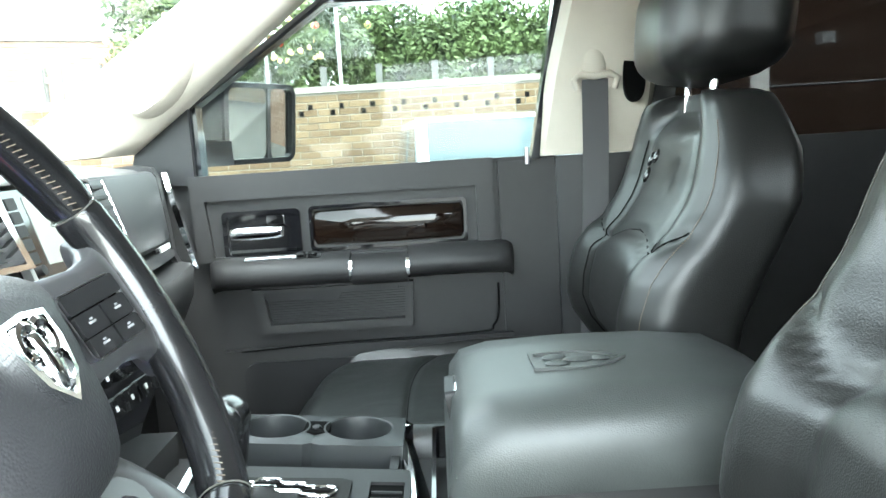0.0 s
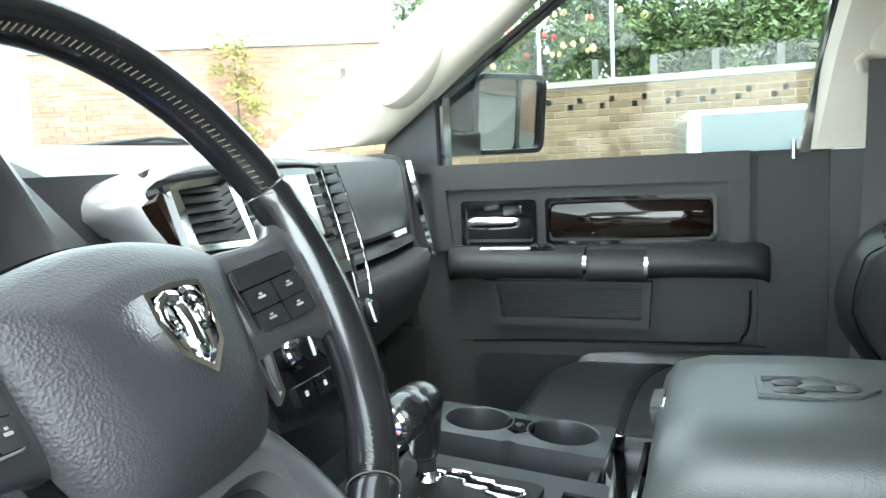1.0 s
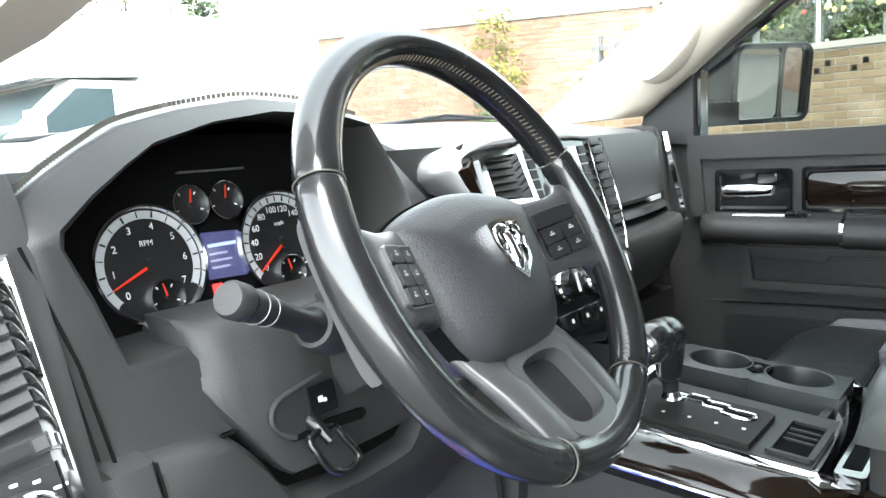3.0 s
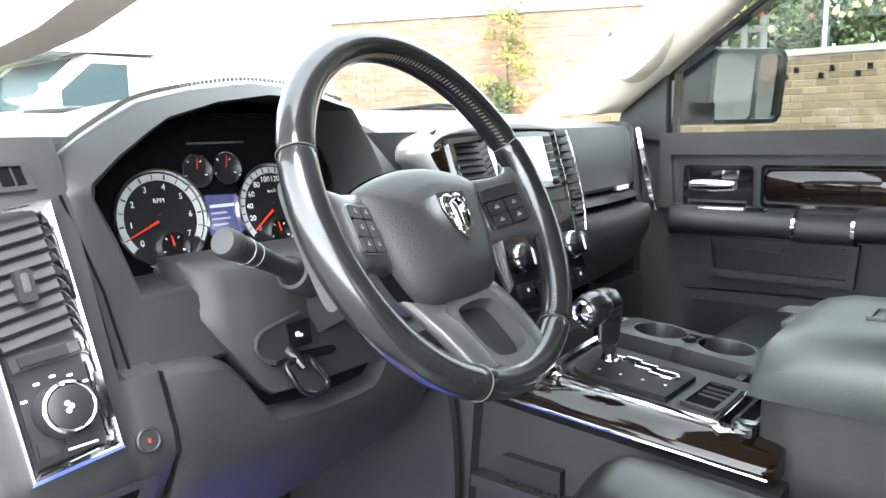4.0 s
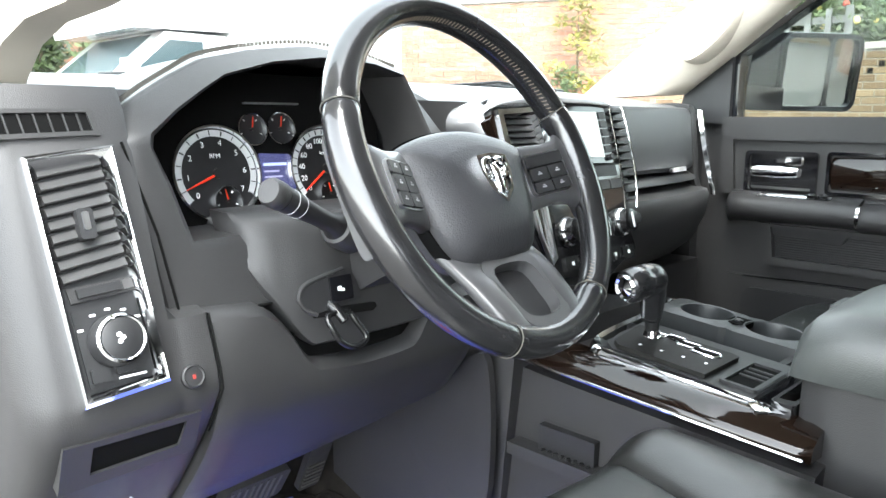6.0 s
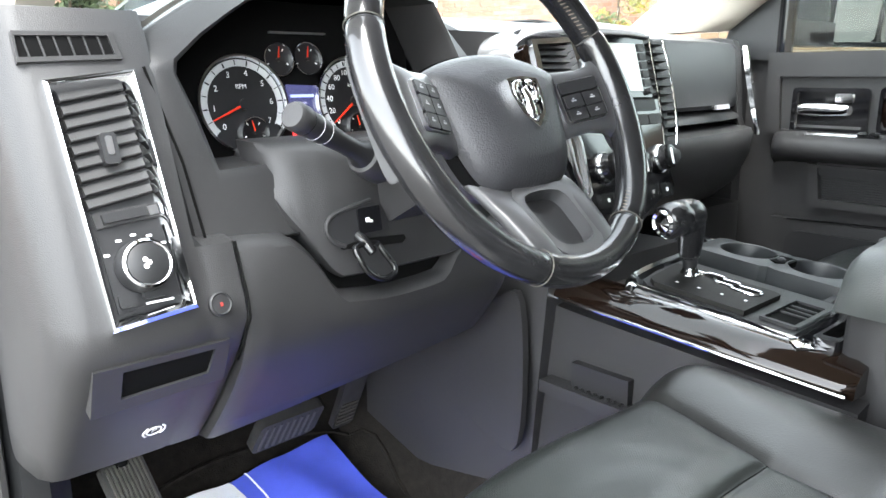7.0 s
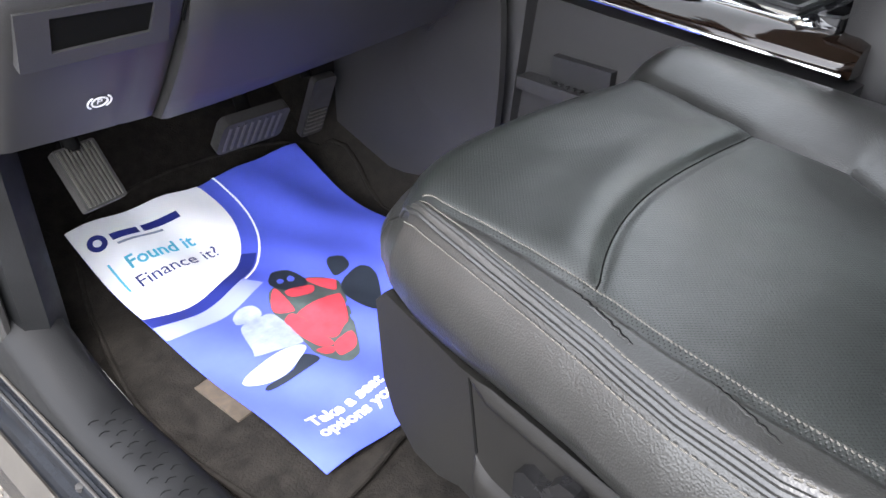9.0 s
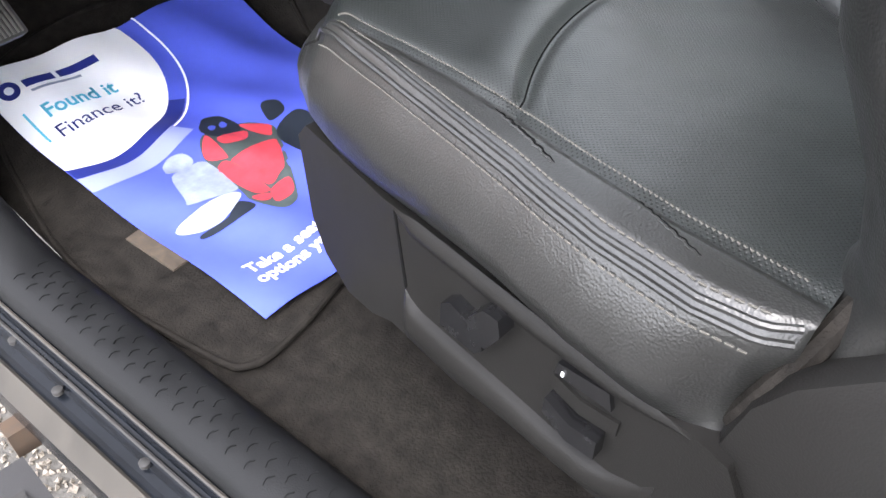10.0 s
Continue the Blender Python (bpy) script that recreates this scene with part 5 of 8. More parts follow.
part("bin_panel", prism(B(), rrect(-0.36, -0.24, 0.12, 0.30, 0.015), -0.003, 0.003), PLASTIC, arm, m=basis((-0.119, -0.60, 0.02), (0, 1, 0), (0.0, 0, 1)) @ T(0.62, 0, 0) @ Matrix.Rotation(math.pi, 4, "Y") @ T(0.28, 0, 0), bevel=0.002)
lt = basis((0.052, -0.1745, 0.525), (1, 0, 0), (0, 0.12, 1))
part("latch", prism(B(), rrect(-0.020, 0.045, -0.022, 0.016, 0.005), -0.004, 0.008), PLASTIC_D, lidp, "black latch", m=lt, bevel=0.003)
part("latch_chrome", prism(B(), rrect(-0.018, 0.043, 0.010, 0.016, 0.002), 0.006, 0.0105), CHROME, lidp, m=lt)
LB2 = basis((0.052, -0.315, 0.5645), (0, -1, 0), (1, 0, 0))
emb = [(-0.048, 0.030), (-0.048, -0.030), (0.005, -0.036), (0.038, -0.022), (0.058, 0.0), (0.038, 0.022), (0.005, 0.036)]
part("embossed_rim", frame_prism(B(), emb, inset(emb, 0.005), -0.003, 0.0008), LIDSKIN, lidp, "embossed shield outline", m=LB2, bevel=0.001)
eb = B()
for x, y, r, sx in ((-0.020, 0.012, 0.009, 1.6), (-0.020, -0.012, 0.009, 1.6), (0.005, 0.0, 0.010, 1.8), (0.030, 0.0, 0.008, 1.4)):
    bmesh.ops.create_icosphere(eb, subdivisions=2, radius=1, matrix=T(x, y, -0.001) @ Matrix.Diagonal((r * sx, r, 0.0032, 1)))
part("embossed_relief", eb, LIDSKIN, lidp, m=LB2)
# chrome bar and open bin at the back of the deck
part("rear_tray", frame_prism(B(), rrect(-0.086, 0.200, -0.178, -0.148, 0.006), rrect(-0.070, 0.19, -0.172, -0.153, 0.003), 0.400, 0.440), GLOSS, con, bevel=0.003)


# ---------------------------------------------------------------- seats
def blend(a, b, t):
    t = min(1.0, max(0.0, t))
    return a + (b - a) * t * t * (3 - 2 * t)


ROPE_X = ((0.0, 0.236), (0.03, 0.250), (0.06, 0.256), (0.17, 0.272), (0.26, 0.288), (0.33, 0.303), (0.385, 0.308), (0.415, 0.304), (0.432, 0.294), (0.55, 0.294))
SEAM_L = ((0.0, 0.236), (0.06, 0.244), (0.16, 0.246), (0.24, 0.254), (0.30, 0.264), (0.36, 0.271), (0.55, 0.276))
SEAM_R = ((0.0, 0.118), (0.10, 0.092), (0.19, 0.060), (0.28, 0.044), (0.33, 0.010), (0.45, -0.005), (0.55, -0.01))


TEARS = ((((0.254, 0.215), (0.261, 0.238), (0.267, 0.260), (0.274, 0.283)), 0.0009), (((0.269, 0.330), (0.277, 0.352), (0.285, 0.376)), 0.0004))
BACK_F = ((0.24, -0.405), (0.30, -0.428), (0.34, -0.445), (0.39, -0.466), (0.43, -0.452), (0.48, -0.415), (0.52, -0.402), (0.56, -0.407), (0.605, -0.421), (0.635, -0.443), (0.665, -0.474), (0.70, -0.499), (0.73, -0.513), (0.79, -0.531), (0.85, -0.545))
BACK_R = ((0.33, -0.56), (0.45, -0.575), (0.55, -0.594), (0.71, -0.672), (0.78, -0.679), (0.85, -0.66))


def seat(name, at, label, mirror, stitched, back_y, back_x):
    """Bucket seat; at: middle of its front edge on the cushion. back_y, back_x: offsets of the backrest."""
    x0, y0, z0 = at
    s_ = thing(name, (x0, y0 - 0.25, 0.0), label, "seat", "front seats")
    flip = -1 if mirror else 1
    UL, UR = 0.14, 0.70

    def top(u, t):
        """u 0 door side .. 1 console side, t metres back from the front edge."""
        xl, sl, sr = lerp_table(ROPE_X, t), lerp_table(SEAM_L, t), lerp_table(SEAM_R, t)
        if mirror:
            sr = 0.150
        xr = 0.232 - 0.030 * max(0, 1 - t / 0.05) ** 2
        if u < UL:
            w = u / UL
            x = -xl + (xl - sl) * w
            z = 0.004 + (0.020 * math.sin(0.5 * math.pi * min(1, w * 1.5)) + 0.010 * math.sin(math.pi * w) if mirror else 0.011 * math.sin(0.5 * math.pi * min(1, w * 2.6)) + 0.006 * w)
            if mirror:
                z += 0.006 * math.sin(math.pi * min(1.0, w * 0.9 + 0.1)) * blend(0, 1, t / 0.15)
        elif u < UR:
            w = (u - UL) / (UR - UL)
            x = -sl + (sl + sr) * w
            z = 0.020 + 0.006 * math.sin(math.pi * w) ** 0.7
            d = t - (0.186 + 0.046 * (1 - w) ** 3.2 + 0.006 * w)
            z += (-0.0035 * math.exp(-(d / 0.0060) ** 2) - 0.002 * math.tanh(d / 0.010) + 0.003 * math.exp(-((d + 0.030) / 0.026) ** 2) + 0.0015 * math.exp(-((d - 0.035) / 0.035) ** 2)) * min(1.0, 12 * min(w, 1 - w) + 0.15)
        else:
            w = (u - UR) / (1 - UR)
            x = sr + (xr - sr) * w
            z = 0.018 + 0.026 * math.sin(math.pi * min(1, w * 1.05)) ** 0.8 * (1 - 0.6 * t) - 0.060 * max(0, (w - 0.72) / 0.28) ** 2
        z -= 0.0035 * math.exp(-((x + sl) / 0.0045) ** 2) * blend(0, 1, t / 0.04) + 0.004 * math.exp(-((x - sr) / 0.005) ** 2)
        f = max(0.0, 1 - t / 0.055)
        z += (-0.045 if u > 0.1 else -0.045 + 0.25 * (0.1 - u)) * f ** 2.4
        s = abs(x) / (0.238 if x < 0 else 0.232)
        y = -t - (0.048 if x < 0 else 0.028) * min(1.0, s) ** 6 * max(0.0, 1 - t / 0.30)
        z -= 0.0025 * noise.noise(Vector((x * 8, t * 8, 3.0 if mirror else 0.0))) + 0.0004 * noise.noise(Vector((x * 45, t * 30, 1.0)))
        return Vector((x0 + flip * x, y0 + y, z0 + z))

    bm = B()
    NU, NV, LN = 120, 130, 0.50 if mirror else 0.432
    us = [i / NU for i in range(NU + 1)]
    vs = [[bm.verts.new(top(u, LN * (j / NV) ** 1.15)) for j in range(NV + 1)] for u in us]
    for i in range(NU):
        for j in range(NV):
            bm.faces.new((vs[i][j], vs[i + 1][j], vs[i + 1][j + 1], vs[i][j + 1]))
    rim = [vs[i][0] for i in range(NU + 1)] + [vs[NU][j] for j in range(1, NV + 1)] + [vs[i][NV] for i in range(NU - 1, -1, -1)] + [vs[0][j] for j in range(NV - 1, 0, -1)]
    prev = rim
    for out, zz in ((0.008, -0.012), (0.015, -0.034), (0.015, -0.050), (0.007, -0.066), (-0.030, -0.080)):
        cur = []
        for v in rim:
            d = Vector((v.co.x - x0, (v.co.y - (y0 - 0.25)) * 0.9, 0)).normalized()
            if not mirror:
                d *= 1 - 1.5 * blend(0, 1, (y0 - v.co.y - 0.36) / 0.07)
            k = min(1.0, max(0.0, (y0 - v.co.y) / 0.10))
            cur.append(bm.verts.new((v.co.x + d.x * out, v.co.y + d.y * out, min(v.co.z - 0.003, z0 + zz + 0.010 * math.sin(v.co.y * 14) * (zz < -0.04) * k))))
        for a in range(len(rim)):
            b = (a + 1) % len(rim)
            bm.faces.new((prev[a], prev[b], cur[b], cur[a]))
        prev = cur
    bm.faces.new(prev)
    cu = part("cushion", bm, LEATHER, s_, "black leather cushion with a perforated middle", sharp=75)
    cu.data.materials.append(LEATHER_P)
    k = 0
    for i in range(NU):
        for j in range(NV):
            if UL <= us[i] < UR:
                cu.data.polygons[k].material_index = 1
            k += 1
    cross = []
    for q in range(41):
        w = 0.02 + 0.96 * q / 40
        p = top(UL + (UR - UL) * w, 0.186 + 0.046 * (1 - w) ** 3.2 + 0.006 * w)
        cross.append(p + Vector((0, 0, 0.0002)))
    part("seam", tube(B(), cross, 0.0007, 6), BLACKHOLE, cu, "dark sewn seam across the cushion")
    part("seam", tube(B(), [top(UR, 0.03 + 0.36 * q / 50) + Vector((0, 0, 0.0002)) for q in range(51)], 0.0007, 6), BLACKHOLE, cu, "dark sewn seam beside the bolster")
    if stitched:
        # rolled edge of three welts with a row of stitches on either side
        def edge(t, dx, dz):
            wide = max(0.004, lerp_table(ROPE_X, t) - lerp_table(SEAM_L, t))
            p = top(min(UL * 0.9, UL * max(0.0, dx) / wide), t)
            return p + Vector((min(0.0, dx), 0.0, dz))
        for dx, dz in ((0.0056, -0.0002), (0.0016, -0.0002)):
            part("welt", tube(B(), [edge(0.004 + 0.424 * q / 80, dx, dz) for q in range(81)], 0.0022, 8), LEATHER, cu, "rolled leather welt")
        for dx, dz in ((0.0092, 0.0010), (-0.0026, -0.0030)):
            st = B()
            for q in range(74):
                t = 0.004 + 0.412 * q / 74
                a, b = edge(t, dx, dz), edge(t + 0.0040, dx, dz)
                tube(st, [a, a.lerp(b, 0.5) + Vector((-0.0006, 0, 0.0006)), b], 0.0006, 4)
            part("stitching", st, STITCH_G, cu, "pale stitching")
        # seam between bolster and insert, then the worn tears
        st = B()
        for q in range(120):
            t = 0.03 + 0.39 * q / 120
            p = top(UL, t) + Vector((0.0045, 0, 0.0052))
            tube(st, [p, p + Vector((-0.001, -0.0018, 0))], 0.0006, 4)
        part("stitching", st, STITCH_G, cu, "pale perforated seam")
        for line, wd in TEARS:
            pts = []
            for q in range(25):
                f = q / 24 * (len(line) - 1)
                k = min(int(f), len(line) - 2)
                px_, t = [line[k][c] + (line[k + 1][c] - line[k][c]) * (f - k) for c in (0, 1)]
                sl, xl = lerp_table(SEAM_L, t), lerp_table(ROPE_X, t)
                p = top(min(UL, max(0.0, UL * (xl - px_) / max(0.004, xl - sl))), t)
                pts.append(p + Vector((0.0005 * math.sin(q * 2.1) + 0.0004 * math.sin(q * 4.7), 0, 0.0001)))
            wide = [0.0002 + wd * math.sin(math.pi * q / 24) ** 0.7 * (0.75 + 0.25 * math.sin(q * 3.3)) for q in range(25)]
            part("tear", tube(B(), pts, wide, 6), BLACKHOLE, cu, "worn open tear in the leather")
            part("tear_lip", tube(B(), [p + Vector((-0.0014, 0.0008, -0.0001)) for p in pts], [w * 0.8 for w in wide], 6), LEATHER, cu)
    # side shield
    sx = -1 if not mirror else 1
    xs = x0 + sx * 0.292
    prof = [(-0.036, 0.270), (-0.050, 0.286), (-0.10, 0.284), (-0.153, 0.281), (-0.20, 0.285), (-0.31, 0.291), (-0.41, 0.302), (-0.43, 0.300), (-0.45, 0.270), (-0.40, 0.195), (-0.34, 0.182), (-0.293, 0.176), (-0.242, 0.164), (-0.158, 0.158), (-0.13, 0.144), (-0.095, 0.140), (-0.062, 0.160), (-0.045, 0.190)]
    SMX = basis((xs, y0, 0.0), (0, -sx, 0), (0, 0, 1)) if sx > 0 else basis((xs, y0, 0.0), (0, 1, 0), (0, 0, 1)) @ Matrix.Rotation(math.pi, 4, "Y")
    pl = [(-y, z) for y, z in prof]

    def curl(bm):
        for v in bm.verts:
            v.co.z += 0.153 * (v.co.x - 0.40) + 0.010
        return bm

    shd = part("side_shield", curl(prism(B(), pl, -0.03, 0.008)), SHIELD, s_, "grained grey plastic side shield", m=SMX, bevel=0.010, seg=3)
    if stitched:
        part("shield_groove", curl(prism(B(), [(0.1645, 0.279), (0.1670, 0.279), (0.1800, 0.216), (0.1775, 0.212)], 0.006, 0.0088)), BLACKHOLE, shd, "dark slit", m=SMX)
        LIPT = ((0.176, 0.216), (0.184, 0.207), (0.198, 0.204), (0.245, 0.208), (0.289, 0.212), (0.334, 0.215), (0.374, 0.223), (0.395, 0.236), (0.412, 0.262), (0.424, 0.285))
        LIPB = ((0.15, 0.160), (0.242, 0.167), (0.293, 0.179), (0.34, 0.185), (0.385, 0.196), (0.42, 0.225), (0.44, 0.265))
        rings = []
        for q in range(33):
            y = 0.176 + 0.226 * q / 32
            zt, zl = lerp_table(LIPT, y), lerp_table(LIPB, y)
            zl = min(zl, zt - 0.006)
            e = 0.2 if q in (0, 32) else min(1.0, (33 - q) / 7)
            rings.append([(y, zl - 0.002, 0.002), (y, zl + 0.004, 0.006 + 0.006 * e), (y, (zl * 0.6 + zt * 0.4), 0.007 + 0.0085 * e), (y, zl * 0.2 + zt * 0.8, 0.007 + 0.0080 * e), (y, zt - 0.002, 0.007 + 0.0045 * e), (y, zt + 0.001, 0.004)])
        part("shield_lip", curl(skin(B(), rings)), SHIELD, shd, "raised lower lip", m=SMX, sharp=70)
        tb_ = [(0.165, 0.2800, 0.2), (0.19, 0.2827, 1.0), (0.31, 0.2905, 1.0), (0.37, 0.2970, 0.9), (0.395, 0.2985, 0.4), (0.410, 0.2985, 0.08)]
        part("shield_ridge", curl(skin(B(), [[(y, z - 0.012 * e, 0.006), (y, z - 0.008 * e, 0.007 + 0.0055 * e), (y, z - 0.001, 0.007 + 0.0065 * e), (y, z + 0.004 * e, 0.008)] for y, z, e in tb_])), SHIELD, shd, "raised upper ridge", m=SMX, sharp=70)
        part("seat_switch", curl(prism(B(), [(0.229, 0.228), (0.264, 0.231), (0.271, 0.240), (0.267, 0.254), (0.238, 0.257), (0.229, 0.249)], 0.007, 0.019)), SWITCH, shd, "black seat position switch", m=SMX, bevel=0.0035, seg=3)
        part("recline_switch", curl(prism(B(), [(0.263, 0.246), (0.276, 0.250), (0.287, 0.270), (0.284, 0.283), (0.271, 0.281), (0.258, 0.263)], 0.007, 0.022)), SWITCH, shd, "black recline switch", m=SMX, bevel=0.0035, seg=3)
        mp = part("memory_switch", curl(prism(B(), [(0.324, 0.268), (0.326, 0.278), (0.362, 0.288), (0.366, 0.276)], 0.007, 0.012)), SWITCH, shd, "black memory buttons", m=SMX, bevel=0.001)
        for q in range(3):
            part("memory_mark", prism(B(), rrect(-0.001, 0.001, -0.002, 0.002, 0.0004, 1), 0.012, 0.0126), WHITE, mp, m=SMX @ T(0.331 + 0.0145 * q, 0.2735 + 0.0035 * q))
        part("lumbar_rest", curl(prism(B(), [(0.322, 0.252), (0.324, 0.264), (0.345, 0.262), (0.372, 0.270), (0.372, 0.258), (0.345, 0.250)], 0.007, 0.0105)), SHIELD, shd, m=SMX, bevel=0.002)
        part("lumbar_switch", curl(prism(B(), [(0.325, 0.236), (0.325, 0.250), (0.345, 0.246), (0.365, 0.252), (0.366, 0.236), (0.345, 0.230)], 0.007, 0.018)), SWITCH, shd, "black lumbar rocker", m=SMX, bevel=0.003)
        # folded carpet flap where cushion and backrest meet
        part("edge_flap", tube(B(), smooth_path([(-0.655, -0.432, 0.308), (-0.658, -0.438, 0.334), (-0.648, -0.446, 0.360), (-0.622, -0.453, 0.384), (-0.57, -0.458, 0.394)], 5), 0.0065, 8), CARPET, s_, "dark fabric edge")
        hc = [(-0.424, 0.205), (-0.427, 0.290), (-0.434, 0.335), (-0.446, 0.360), (-0.470, 0.388), (-0.53, 0.420), (-0.64, 0.44), (-0.64, 0.14), (-0.47, 0.14)]
        part("recliner_cover", skin(B(), [[(x, y + dy, z) for y, z in hc] for x, dy in ((-0.560, -0.016), (-0.640, -0.006), (-0.658, 0.0), (-0.668, -0.004), (-0.672, -0.018))]), SHIELD, s_, "grey-brown side cover below the backrest", bevel=0.004, seg=3)
    base = B()
    box(base, x0 - 0.18, x0 + 0.20, y0 - 0.46, y0 - 0.10, 0.0, z0 - 0.06)
    part("seat_base", base, BLACKHOLE, s_, bevel=0.01)
    # backrest: rings from bottom to top
    xb, zb = x0 + back_x, 0.250
    NR = 96

    def back_ring(h):
        z = zb + 0.595 * h
        yf, yr = lerp_table(BACK_F, z) + back_y, lerp_table(BACK_R, z) + back_y
        ym, dep = (yf + yr) / 2, (yf - yr) / 2
        hw = (0.260 if mirror else 0.250) * (1 - 0.22 * max(0, (h - 0.75) / 0.25) ** 2.0)
        ring = []
        for k in range(NR):
            a = 2 * math.pi * k / NR
            c, s = math.cos(a), math.sin(a)
            X = hw * math.copysign(abs(c) ** 0.6, c)
            Y = dep * math.copysign(abs(s) ** (0.6 if s > 0 else 0.36), s)
            if s < 0:
                X = hw * math.copysign(abs(c) ** 0.40, c)
            q = abs(X) / hw
            if s > 0.0:
                rec = 0.052 - 0.028 * h
                Y -= rec * blend(1, 0, (q - 0.46) / 0.34) + 0.007 * math.exp(-((q - 0.52) / 0.03) ** 2)
                hh = h - 0.676 + (0.05 * (q / 0.52) ** 2 if q < 0.52 else 0.05 - 0.20 * (q - 0.52))
                Y -= (0.012 * math.exp(-(hh / 0.014) ** 2) + 0.004 * math.tanh(hh / 0.03)) * blend(1, 0, (q - 0.84) / 0.1)
                Y -= 0.030 * blend(0, 1, (h - 0.915) / 0.085) * blend(1, 0, (q - 0.40) / 0.25)
            ring.append((xb + X, ym + Y, z + 0.04 * Y))
        return ring
    rings = [back_ring(k / 80) for k in range(81)]
    topc = back_ring(1.0)
    cxx = sum(p[0] for p in topc) / len(topc)
    cyy = sum(p[1] for p in topc) / len(topc)
    for f, dz in ((0.93, 0.012), (0.75, 0.020), (0.45, 0.024)):
        rings.append([(cxx + (p[0] - cxx) * f, cyy + (p[1] - cyy) * f, p[2] + dz) for p in topc])
    bk = part("backrest", skin(B(), rings), LEATHER, s_, "black leather backrest with side bolsters", sharp=75)
    for i in (8, 40):
        st = B()
        for k in range(130):
            h = (0.30 if mirror else 0.52) + (0.66 if mirror else 0.44) * k / 130
            a, b = Vector(back_ring(h)[i]), Vector(back_ring(h + 0.0029)[i])
            tube(st, [a + Vector((0, 0.0010, 0)), b + Vector((0, 0.0010, 0))], 0.0009, 4)
        part("stitching", st, STITCH if mirror else STITCH_G, bk, "tan stitched seam")
    # sewn seams: beside the middle panel, and across it
    for i in (18, 30) if mirror else ():
        part("seam", tube(B(), [Vector(back_ring(0.30 + 0.62 * k / 60)[i]) + Vector((0, 0.0004, 0)) for k in range(61)], 0.0013, 6), BLACKHOLE, bk, "dark sewn seam")
    cross = []
    for i in range(9, 40):
        q = abs(back_ring(0.676)[i][0] - xb) / 0.250
        cross.append(Vector(back_ring(0.676 - (0.05 * (q / 0.52) ** 2 if q < 0.52 else 0.05 - 0.20 * (q - 0.52)))[i]) + Vector((0, 0.0006, 0)))
    if mirror:
        part("seam", tube(B(), cross, 0.0015, 6), BLACKHOLE, bk, "dark sewn seam")
    # headrest
    yh, zh = back_y - 0.604, 0.834
    for s in (-1, 1):
        part("headrest_post", tube(B(), [(xb + s * 0.058, yh, zh - 0.02), (xb + s * 0.058, yh - 0.01, zh + 0.10)], 0.0065, 12), CHROME, s_, "chrome headrest post")
    rings = []
    for k in range(17):
        t = k / 16
        z = zh + 0.045 + 0.20 * t
        e = math.sqrt(max(0.02, 1 - (2 * t - 1) ** 4))
        hw, dp = 0.152 * e, 0.104 * e
        rings.append([(xb + hw * math.copysign(abs(math.cos(a)) ** 0.6, math.cos(a)), yh - 0.012 - 0.02 * t + dp * math.copysign(abs(math.sin(a)) ** 0.75, math.sin(a)) - (0.004 if abs(abs(math.cos(a)) - 0.5) < 0.06 and math.sin(a) > 0 else 0.0), z) for a in [2 * math.pi * j / 48 for j in range(48)]])
    part("headrest", skin(B(), rings), LEATHER, s_, "padded black leather headrest", sharp=75)
    if not stitched:
        bmk = B()
        for x, zz, r, sy in ((-0.012, 0.02, 0.008, 1.6), (0.010, 0.015, 0.008, 1.6), (0.0, -0.012, 0.007, 2.0)):
            bmesh.ops.create_icosphere(bmk, subdivisions=2, radius=1, matrix=T(x, zz, 0) @ Matrix.Diagonal((r, r * sy, 0.004, 1)))
        part("embossed_relief", bmk, LEATHER_S, bk, "embossed emblem", m=basis((xb, -0.5235 + back_y, 0.755), (1, 0, 0), (0, -0.42, 1)))
    return s_


seat("driver_seat", (-0.362, -0.012, 0.363), "black leather driver seat with torn side bolster and pale stitching", False, True, 0.032, -0.038)
seat("passenger_seat", (0.455, 0.085, 0.378), "black leather passenger seat with embossed emblem", True, False, 0.0, 0.010)
# rear bench, dark
bm = B()
box(bm, -0.68, 0.74, -1.52, -1.06, 0.02, 0.36)
rb = thing("rear_bench", (0.03, -1.3, 0.0), "black leather rear bench in shade", "seat")
part("bench_cushion", bm, LEATHER, rb, bevel=0.04, seg=4)
bm = B()
box(bm, -0.68, 0.74, -1.56, -1.42, 0.36, 0.80)
part("bench_back", bm, LEATHER, rb, bevel=0.04, seg=4)

# ---------------------------------------------------------------- passenger door
pd = thing("door_1", (0.82, -0.05, 0.0), "closed passenger door with grey panels and dark wood inlay", "door", kind="structure")
DX = basis((0.812, 0, 0), (0, -1, 0), (0, 0, 1))   # local: x backwards, y up, z into the cab
E_ = lambda y, z: (-y, z)
outl = [E_(0.40, 0.10), E_(-0.43, 0.10), E_(-0.43, 0.782), E_(0.40, 0.780)]
part("door_shell", prism(B(), outl, -0.032, -0.012), PLASTIC, pd, "dark grey door panel", m=DX, bevel=0.006)
part("door_skin", prism(B(), [(x, min(y, 0.735)) for x, y in outl], -0.09, -0.034), PAINT, pd, "dark painted outer skin", m=DX, bevel=0.01)
up_o = [E_(0.335, 0.600), E_(-0.290, 0.590), E_(-0.292, 0.784), E_(0.340, 0.781)]
up_i = [E_(0.300, 0.610), E_(-0.255, 0.600), E_(-0.255, 0.728), E_(0.310, 0.728)]
part("upper_frame", frame_prism(B(), up_o, up_i, -0.014, 0.012), PLASTIC, pd, "raised grey upper panel", m=DX, bevel=0.018, seg=5)
